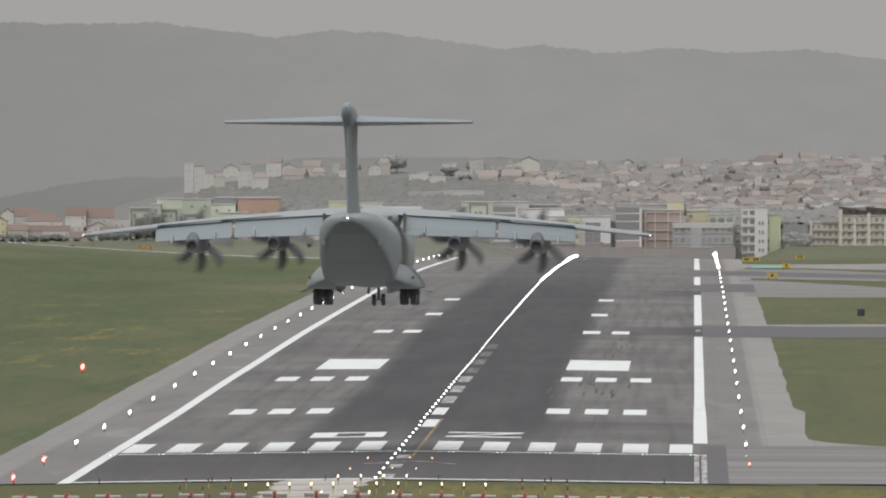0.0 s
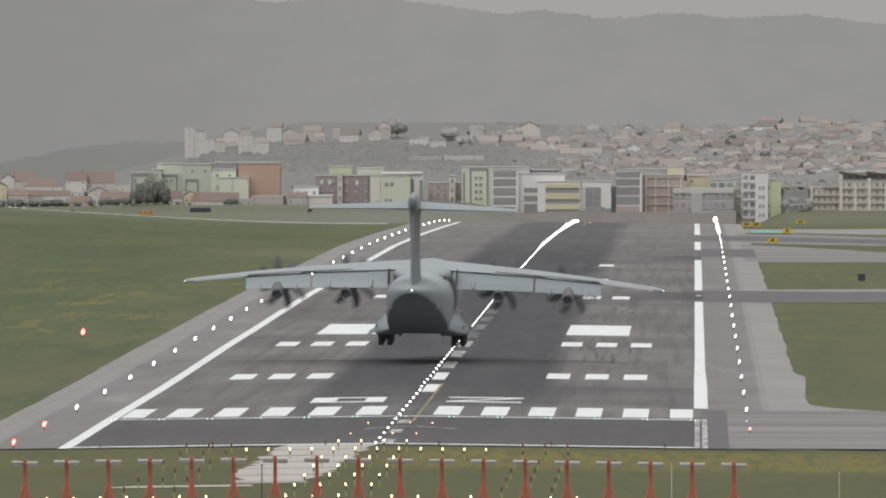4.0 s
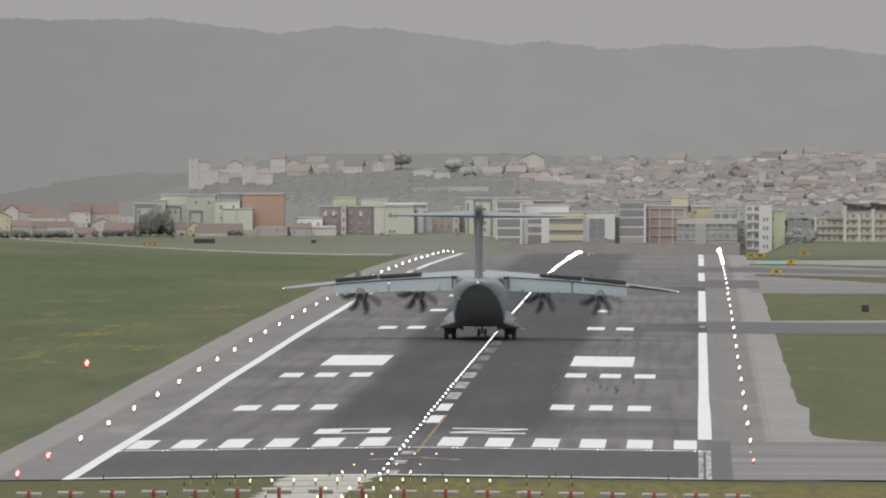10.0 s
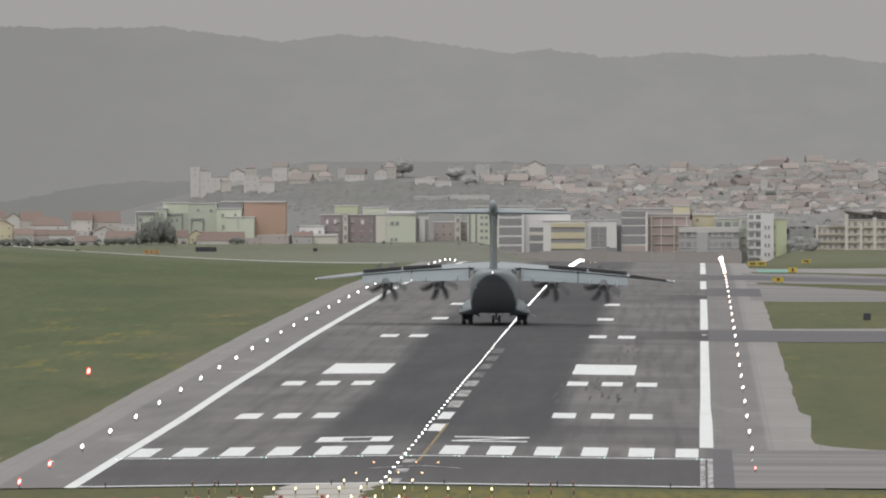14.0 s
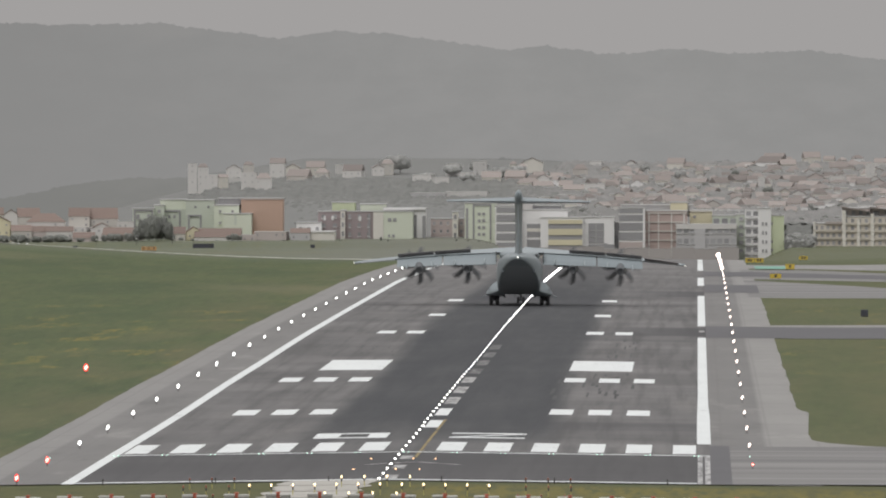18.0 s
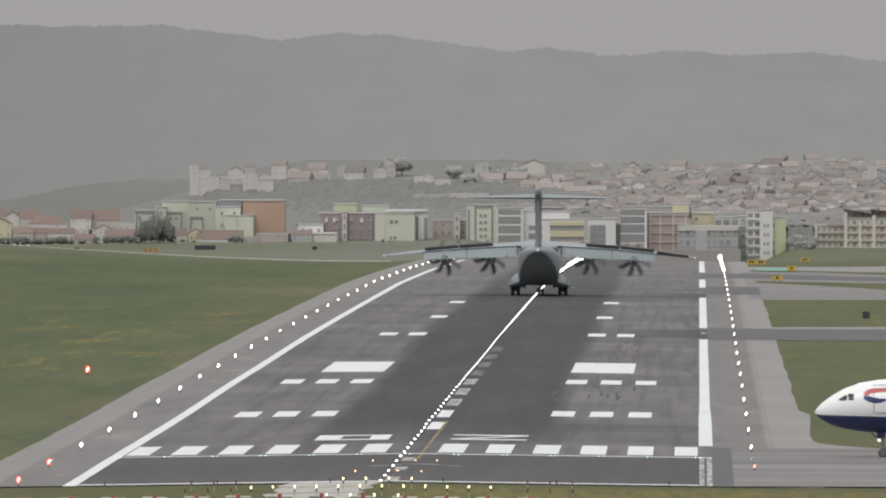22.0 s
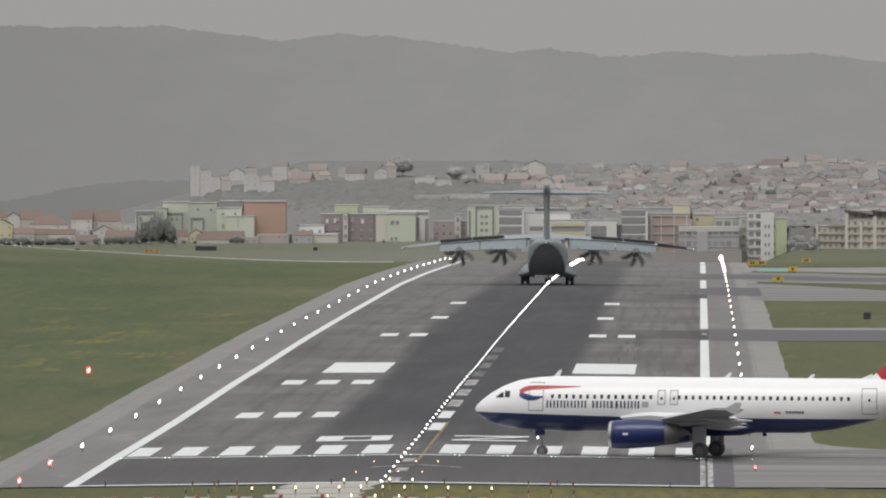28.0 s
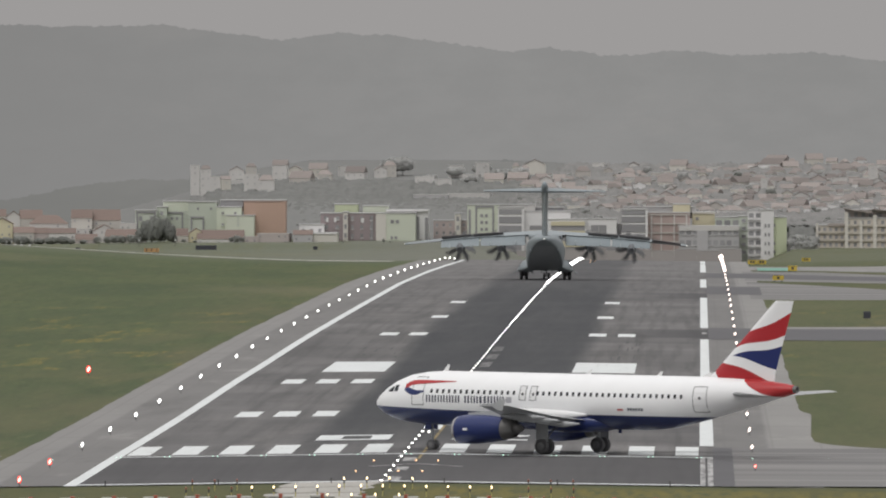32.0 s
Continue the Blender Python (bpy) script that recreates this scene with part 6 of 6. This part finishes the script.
WEST = [(-47.05, 1232 + 58.5 * k) for k in range(33)]
EAST = [(3.95, 1226 + 65 * k) for k in range(29)]
for lo_, hi_, rx_, rz_ in ((0, 1750, .15, .27), (1750, 2300, .138, .22), (2300, 9999, .16, .23)):
    row_of(edge_lamp(RUN_LAMP, "lit white runway edge lamp on short stem", rx=rx_, rz=rz_), [q for q in WEST if lo_ <= q[1] < hi_])
# Far lenses are oversized, with the lamps' glare built into their shape.
for lo_, hi_, rx_, rz_ in ((0, 2150, .115, .24), (2150, 2560, .14, .2), (2560, 2990, .33, .42), (2990, 9999, .6, .7)):
    row_of(edge_lamp(PINK_LAMP, "lit pinkish white runway edge lamp on short stem", rx=rx_, rz=rz_), [q for q in EAST if lo_ <= q[1] < hi_])
row_of(edge_lamp(RED_LAMP, "lit red runway edge lamp on short stem", group="red edge lamps", rx=.13, rz=.26), [(-47.1, 1119), (-47.2, 1174)])
row_of(edge_lamp(RED_LAMP, "lit small red runway edge lamp on short stem", group="red edge lamps", rx=.07, rz=.13), [(4.0, 1166)])
row_of(edge_lamp(RED_LAMP, "lit red marker lamp standing in grass", "grass_marker_lamp", "red marker lamps", .2, .36), [(-59.05, 1562), (-68.15, 1562), (-77.3, 1562)])

# Lenses widen far off to stand for glare along the row.
for lo_, hi_, wide_ in ((0, 1500, .078), (1500, 1900, .07), (1900, 2350, .085), (2350, 2750, .17), (2750, 9999, .3)):
    inset = thing("centreline_lamp", "lit white lamp set into the runway centre", "runway lamp", "runway centreline lamps")
    part("body", rod((0, 0, -.02), (0, 0, .04), .2, seg=10), STEM, inset)
    part("lens", box(-wide_, wide_, -.08, .08, .05, .05 + wide_ * 1.2, bevel=wide_ * .25), RUN_LAMP, inset, "glowing lens")
    row_of(inset, [(MID - .62 if y > 1300 else MID - .5, y) for y in [1120 + 15 * k for k in range(12)] + [1300 + 15 * k for k in range(118)] if lo_ <= y < hi_])
amber = thing("inset_lamp", "small amber lamp set into asphalt", "runway lamp", "amber inset lamps")
part("body", rod((0, 0, -.02), (0, 0, .03), .13, seg=8), STEM, amber)
part("lens", ball((0, 0, .06), .06, .06, .05, u=8, v=5), AMBER_LAMP, amber)
row_of(amber, [(MID + q, y) for y, qs in ((1183, (-2.3, .8, 2.4)), (1150, (-2.9, .1, 1.8)), (2960, (1.6, 2.4)), (2900, (1.9,))) for q in qs])
green = thing("threshold_lamp", "small pale green threshold lamp at the line", "runway lamp", "threshold lamps")
part("body", rod((0, 0, -.02), (0, 0, .03), .12, seg=8), STEM, green)
part("lens", ball((0, 0, .05), .05, .05, .04, u=8, v=5), GREEN_LAMP, green)
row_of(green, [(EDGE_L + .6 + 3.6 * k + j, 1204.4) for k in range(13) for j in (0, .35)] + [(3.9, 1204), (9.6, 1204), (EDGE_L - 4, 1200)])


def approach_post(lit):
    a = thing("approach_lamp", "lit warm approach lamp on a striped post in grass" if lit else "unlit approach lamp on a striped post in grass", "approach lamp", "approach lamps" if lit else "unlit approach lamps")
    part("post", rod((0, 0, -.1), (0, 0, .38), .035, seg=6), STEM_YELLOW, a)
    part("sleeve", rod((0, 0, .38), (0, 0, .62), .05, seg=6), STEM, a)
    part("head", rod((0, -.06, .68), (0, .1, .72), .075, .06, seg=8), ORANGE_CAP, a)
    if lit:
        part("lens", ball((0, -.1, .72), .05, .04, .1, u=8, v=6), WARM_LAMP, a, "glowing lens")
    return a


ROWS_Y = (1099, 1050, 1027, 1003, 978)
lit_at = [(MID - .3 + 1.55 * (i - 1.5), y) for y in ROWS_Y for i in range(4)]
lit_at += [(-29.8 + 1.45 * i, 1076) for i in range(12)]
lit_at += [(-38.1 + 1.56 * i, 952) for i in range(22) if i not in (7, 8, 12, 15, 17, 18)]
row_of(approach_post(True), lit_at)
dark_at = [(MID + s * (9.9 + 1.52 * i), y) for y in ROWS_Y for i in range(3) for s in (-1, 1)]
dark_at += [(-34.2 + 1.52 * i, 1076) for i in range(3)] + [(-11.4 + 1.5 * i, 1076) for i in range(3)]
row_of(approach_post(False), dark_at)
end_at = [(EDGE_L + 3 + 7.8 * i, 1116.6) for i in range(6)]
stake = thing("end_marker_post", "small dark post at the end of the paving", "post", "end marker posts")
part("post", rod((0, 0, -.1), (0, 0, .3), .04, seg=6), STEM, stake)
part("cap", rod((0, 0, .3), (0, 0, .36), .06, seg=6), STEM, stake)
row_of(stake, end_at)

# Localizer aerial array: a row of orange masts, each with a pale aerial box across its top.
MAST = surf("orange_mast_paint", (0.47, 0.125, 0.08), 0.55, vary=0.18, each=0.12)
AERIAL = surf("pale_aerial_case", (0.5, 0.49, 0.47), 0.5, vary=0.15, each=0.1)
AERIAL_DARK = surf("aerial_underside", (0.3, 0.29, 0.285), 0.6, vary=0.15)
array = thing("localizer_mast", "orange lattice mast carrying a pale crosswise aerial", "aerial mast", "localizer masts")
H = 4.1
part("pole", box(-.1, .1, -.1, .1, 1.3, H + .08, bevel=.03), MAST, array)
for s, q in ((-1, -1), (1, -1), (-1, 1), (1, 1)):
    part("leg", rod((s * .07, q * .07, 2.75), (s * .95, q * .5, 0), .045, seg=6), MAST, array)
part("centre_leg", rod((0, 0, 0), (0, 0, 1.35), .08, seg=8), MAST, array)
for z in (.6, 1.4, 2.1):
    w = .95 * (1 - z / 2.95)
    part("brace", box(-w, w, -.03, .03, z - .03, z + .03), MAST, array)
for s in (-1, 1):
    lo = 0.0 if s > 0 else .03
    ar = part("aerial_arm", box(min(s * .1, s * .7), max(s * .1, s * .7), -.5, .5, H - .1 + lo, H + .02 + lo, bevel=.02), AERIAL, array, "pale weathered aerial case")
    part("underside", box(min(s * .13, s * .68), max(s * .13, s * .68), -.48, .48, H - .25 + lo, H - .12 + lo, bevel=.02), AERIAL_DARK, ar)
part("cap", box(-.13, .13, -.13, .13, H + .08, H + .14, bevel=.02), MAST, array)
row_of(array, [(-37.25 + 2.321 * i, 900) for i in range(18)])
for (x, y, h, mat, label) in ((-1.35, 960, 2.6, AERIAL, "thin white pole standing in grass"), (-25.8, 965, 2.2, STEM, "thin dark pole standing in grass"), (8.6, 960, 2.2, AERIAL, "thin white pole standing in grass")):
    pl = thing("pole", label, "pole", m=pose(x, y, land_z(x, y)))
    part("shaft", rod((0, 0, -.1), (0, 0, h), .035, seg=6), mat, pl)
    part("cap", rod((0, 0, h), (0, 0, h + .08), .06, seg=6), mat, pl)

# Old paving in the grass before the runway.
o_ = Nodes("old_pale_concrete", 0.9)
ax = o_.axes()
col = o_.mix(o_.noise(0.35, (1, .2, 1), 5, .6), (0.34, 0.325, 0.295), (0.47, 0.452, 0.415))
col = o_.mix(o_.math("MULTIPLY", o_.step(o_.noise(0.9, (.5, .12, 1), 5, .7), .55, .72), .6), col, (0.2, 0.19, 0.165))
joint = o_.math("LESS_THAN", o_.math("ABSOLUTE", o_.math("SUBTRACT", o_.math("FRACT", o_.math("MULTIPLY", o_.math("ADD", ax[1], o_.math("MULTIPLY", o_.noise(0.3), 4.0)), 1 / 18.0)), 0.5)), 0.06)
OLD = o_.done(o_.mix(o_.math("MULTIPLY", joint, 0.7), col, (0.13, 0.125, 0.1)), o_.noise(3.0), .02)
rg = random.Random(8)
rows_ = []
for i in range(36):
    y = 1012 + i * 3.05
    a_ = float(np.interp(y, (1012, 1041, 1080, 1118), (-28.6, -29.3, -28.9, -28.3)))
    b_ = float(np.interp(y, (1012, 1041, 1080, 1118), (-24.6, -23.3, -23.1, -22)))
    rows_.append((y, a_ + rg.uniform(-.5, .5), b_ + rg.uniform(-.45, .45)))
tagged(strip("old_paving", rows_, 0.03, OLD, nx=5), "cracked pale concrete patch in grass", "paving", kind="structure")
tagged(strip("narrow_path", [(y, -36 + rg.uniform(-1, 1), -27.5) for y in (1004, 1005.5, 1007, 1008.5)], 0.03, OLD, nx=9), "narrow pale concrete path in grass", "path", kind="structure")
tagged(strip("side_paving", spread(1196, 1216, -66, -52.5, 4), 0.03, OLD, nx=4), "pale concrete slab beside runway shoulder", "paving", kind="structure")

# ---- signs and boxes on the airfield ----
SIGN_YELLOW = surf("yellow_sign_face", (0.58, 0.43, 0.07), 0.45, vary=0.08)
SIGN_ORANGE = surf("orange_marker_face", (0.5, 0.29, 0.12), 0.5, vary=0.1)
SIGN_BLACK = surf("black_sign_bars", (0.06, 0.06, 0.06), 0.5, vary=0.1)
CABINET = surf("dark_blue_grey_cabinet", (0.05, 0.052, 0.066), 0.5, vary=0.12)


def taxi_sign(x, y, w, h, panels, label, face=SIGN_YELLOW, bars=2):
    a = thing("taxiway_sign", label, "sign", "airfield signs", m=pose(x, y, land_z(x, y)))
    pw = w / panels
    for i in range(panels):
        c_ = -w / 2 + pw * (i + .5)
        pn = part("panel", box(c_ - pw * .47, c_ + pw * .47, -.12, .12, .25, .25 + h, bevel=.03), face, a)
        for s in (-1, 1):
            part("foot", rod((c_ + s * pw * .3, 0, -.1), (c_ + s * pw * .3, 0, .26), .05, seg=6), STEM, pn)
        part("edge", box(c_ - pw * .47, c_ + pw * .47, -.126, -.118, .25 + h * .9, .25 + h * .97), SIGN_BLACK, pn)
        for k in range(bars):
            q = c_ - pw * .28 + pw * .56 * (k + .5) / bars
            part("bar", box(q - pw * .11, q + pw * .11, -.135, -.12, .25 + h * .25, .25 + h * .75), SIGN_BLACK, pn)


taxi_sign(10.1, 2860, 3.3, .8, 2, "yellow taxiway sign of two panels with dark bars", bars=2)
taxi_sign(19.4, 2960, 1.7, .7, 1, "small yellow taxiway sign with dark bars")
taxi_sign(15.2, 2655, 1.6, .85, 1, "yellow taxiway sign beside pavement with dark frame", bars=1)
taxi_sign(11.8, 2440, 1.8, .75, 1, "yellow taxiway sign in grass strip with dark frame", bars=1)
taxi_sign(-102.9, 3035, 2.85, .75, 3, "row of orange marker boards in far grass", SIGN_ORANGE, 1)

cb = thing("equipment_cabinet", "dark square equipment cabinet standing in grass", "cabinet", m=pose(20.5, 1985, land_z(20.5, 1985)))
part("body", box(-.45, .45, -.4, .4, .05, .9, bevel=.03), CABINET, cb)
part("plinth", box(-.4, .4, -.35, .35, -.1, .05), OLD, cb)
part("door", box(-.4, .4, -.42, -.4, .12, .84, bevel=.006), CABINET, cb)
cb = thing("equipment_shed", "long low dark equipment shed in far grass", "shed", m=pose(-131, 4290, land_z(-131, 4290)) @ Matrix.Scale(1.42, 4))
part("body", box(-1.95, 1.95, -.7, .7, -.2, .72, bevel=.05), CABINET, cb)
part("roof", box(-2.0, 2.0, -.75, .75, .72, .8, bevel=.03), CABINET, cb)
part("vent", box(1.0, 1.6, -.72, -.7, .3, .6), SIGN_BLACK, cb)
for x_ in (-165, -102):
    cb = thing("junction_box", "small dark junction box in far grass", "cabinet", m=pose(x_, 4290, land_z(x_, 4290)) @ Matrix.Scale(1.45, 4))
    part("body", box(-.4, .4, -.3, .3, -.1, .55, bevel=.03), CABINET, cb)
    part("lid", box(-.43, .43, -.33, .33, .55, .6, bevel=.01), SIGN_BLACK, cb)
POST_WHITE = surf("white_post_paint", (0.66, 0.66, 0.64), 0.5)
for p in (20, 30, 45):
    x_ = town_x(p - 3.7, 4297)
    po = thing("white_bollard", "squat white bollard at the field boundary", "bollard", "white bollards", m=pose(x_, 4297, land_z(x_, 4297)))
    part("body", rod((0, 0, -.2), (0, 0, .95), .42, .34, seg=12), POST_WHITE, po)
    part("cap", ball((0, 0, .95), .34, .34, .16, u=12, v=6), POST_WHITE, po)
for p in (168, 239, 303):
    x_ = town_x(p - 3.7, 4297)
    po = thing("boundary_lamp_post", "short pole with pale lamp head at the field boundary", "lamp post", "boundary lamp posts", m=pose(x_, 4297, land_z(x_, 4297)))
    part("pole", rod((0, 0, -.2), (0, 0, 1.5), .05, seg=6), STEM, po)
    part("head", ball((0, 0, 1.62), .27, .27, .2, u=10, v=6), POST_WHITE, po)
GREEN_SHEET = surf("green_painted_surface", (0.16, 0.33, 0.26), 0.7, scale=0.6, vary=0.15)
tagged(strip("green_strip", spread(2680, 2765, 9.6, 15.6, 6), 0.09, GREEN_SHEET), "green painted strip beside taxiway", "marking", kind="structure")
row_of(edge_lamp(surf("white_marker_cap", (0.6, 0.6, 0.58), 0.5), "white marker post at the field boundary", "boundary_post", "boundary posts", .14, .4), [(-128.6 + q, 3000) for q in (0, .9, 2.6)])

# ---- what moves ----
TRANSPORT_ROWS = (
    (0, -24.46, 1207.5, 11.36, -0.8, -2.4),
    (0.5, -24.55, 1236.2, 9.72, -0.9, -2.3),
    (1, -24.74, 1264.8, 7.77, -0.9, -2.2),
    (1.5, -24.88, 1293.1, 5.93, -0.0, -2.1),
    (2, -24.93, 1321.2, 5.09, 0.8, -2.0),
    (2.5, -24.80, 1349.2, 4.04, 1.6, -1.9),
    (3, -24.62, 1376.8, 3.52, 2.4, -1.9),
    (3.5, -24.34, 1404.3, 3.00, 3.0, -1.8),
    (5.5, -23.44, 1511.6, 1.23, 3.2, -1.6),
    (6, -23.37, 1537.8, 1.27, 2.8, -1.5),
    (6.5, -23.24, 1563.7, 1.31, 2.1, -1.2),
    (7, -23.08, 1589.3, 1.36, 1.5, -1.0),
    (7.5, -22.99, 1614.6, 1.40, 1.0, -0.8),
    (8, -22.94, 1639.7, 1.46, 0.5, -0.5),
    (8.5, -22.95, 1664.4, 1.54, 0.2, -0.2),
    (9, -23.16, 1688.8, 1.61, 0.0, 0.0),
    (10, -23.40, 1736.6, 1.75, 0.0, 0.0),
    (11, -23.66, 1783.1, 1.89, 0.0, 0.0),
    (12, -24.07, 1828.3, 2.00, 0.0, 0.0),
    (13, -24.36, 1872.1, 2.08, 0.0, 0.0),
    (14, -24.30, 1914.5, 2.17, 0.0, 0.0),
    (14.5, -24.17, 1935.2, 2.21, 0.0, 0.0),
    (16.5, -23.08, 2014.2, 2.34, 0.0, 0.0),
    (17, -22.94, 2033.1, 2.38, 0.0, 0.0),
    (18, -22.74, 2069.6, 2.44, 0.0, 0.0),
    (19, -22.40, 2104.7, 2.49, 0.0, 0.0),
    (20, -22.11, 2138.3, 2.54, 0.0, 0.0),
    (21, -21.84, 2170.4, 2.59, 0.0, 0.0),
    (22, -21.75, 2201.0, 2.63, 0.0, 0.0),
    (23, -21.81, 2230.1, 2.67, 0.0, 0.0),
    (24, -21.87, 2257.7, 2.71, 0.0, 0.0),
    (25, -21.82, 2284.0, 2.75, 0.0, 0.0),
    (25.5, -21.83, 2296.5, 2.77, 0.0, 0.0),
    (27.5, -22.06, 2343.3, 2.83, 0.0, 0.0),
    (28, -22.19, 2354.1, 2.85, 0.0, 0.0),
    (29, -22.44, 2374.8, 2.83, 0.0, 0.0),
    (30, -22.69, 2394.1, 2.80, 0.0, 0.0),
    (31, -22.95, 2412.2, 2.78, 0.0, 0.0),
    (32, -23.19, 2429.1, 2.76, 0.0, 0.0),
)
AIRLINER_ROWS = (
    (0, 158.60, 1211.00, 90.0),
    (18, 50.49, 1211.00, 90.0),
    (21.5, 29.46, 1211.00, 90.0),
    (22, 26.42, 1211.00, 90.0),
    (22.5, 23.46, 1211.00, 90.0),
    (23, 20.71, 1211.00, 90.0),
    (23.5, 18.01, 1211.00, 90.0),
    (24, 15.58, 1211.00, 90.0),
    (24.5, 13.21, 1211.00, 90.0),
    (25, 11.04, 1211.00, 90.0),
    (25.5, 8.93, 1211.00, 90.0),
    (27.5, 2.21, 1211.29, 83.5),
    (28, 0.64, 1211.51, 80.8),
    (28.5, -0.85, 1211.79, 78.0),
    (29, -2.22, 1212.12, 75.0),
    (29.5, -3.62, 1212.53, 72.0),
    (30, -4.96, 1213.00, 69.5),
    (30.5, -6.15, 1213.48, 66.8),
    (31, -7.32, 1214.02, 63.6),
    (31.5, -8.53, 1214.66, 60.4),
    (32, -9.56, 1215.29, 57.0),
)


def motions():
    walk(transport, [(t, pose(x, y, z - 0.02, p, float(np.interp(t, (0, 1, 3, 4, 6, 32), (0, .5, 1.3, 1.2, .5, .35))), h)) for t, x, y, z, p, h in TRANSPORT_ROWS])
    for pr, s in PROPS:
        m = pr.location.copy()
        walk(pr, [(k / 15, pose(m.x, m.y, m.z, 0, (k * 64 * s) % 360, 0)) for k in range(481)])
    for sp, x, y, z, tilt in SPOILERS:
        walk(sp, [(t, pose(x, y, z, up, tilt, 0)) for t, up in ((0, 0), (5.5, 0), (5.9, -7), (6.5, -28), (32, -29))])
    for al, s, x, y, z in AILERONS:
        up = ((0, 0), (6, 0), (8, -6), (11, -14), (18, -24), (32, -26)) if s > 0 else ((0, 0), (6, 0), (8, -3), (11, 2), (32, 3))
        walk(al, [(t, pose(x, y, z, q, 0, 0)) for t, q in up])
    for puffs, x in SMOKE:
        walk(puffs, [(t, pose(x + dx_, y, z)) for t, dx_, y, z in ((0, 0, 1500, -8), (5.0, 0, 1500, -8), (5.3, 0, 1500, 1.0), (6.0, .5, 1506, 1.15), (6.8, 1.0, 1512, 1.2), (7.4, 1.2, 1516, -8), (32, 1.2, 1516, -8))])
    rows = []
    for t, x, y, h in AIRLINER_ROWS:
        climb = float(np.interp(t, (25, 28, 30, 32), (0.0, .35, .6, .63)))
        rows.append((t, pose(x, y, land_z(min(x, 12), y) + 0.02, climb, 0, h)))
    walk(airliner, rows)
    gone, spins, last = 0.0, [], None
    for t, x, y, h in AIRLINER_ROWS:
        if last is not None:
            gone += math.hypot(x - last[1], y - last[2])
        spins.append((t, gone))
        last = (t, x, y)
    ts, ds = [q[0] for q in spins], [q[1] for q in spins]
    for w, r_ in WHEELS:
        m = w.location.copy()
        walk(w, [(k / 15, pose(m.x, m.y, m.z, -math.degrees(float(np.interp(k / 15, ts, ds)) / r_) % 360, 0, 0)) for k in range(481)])


motions()
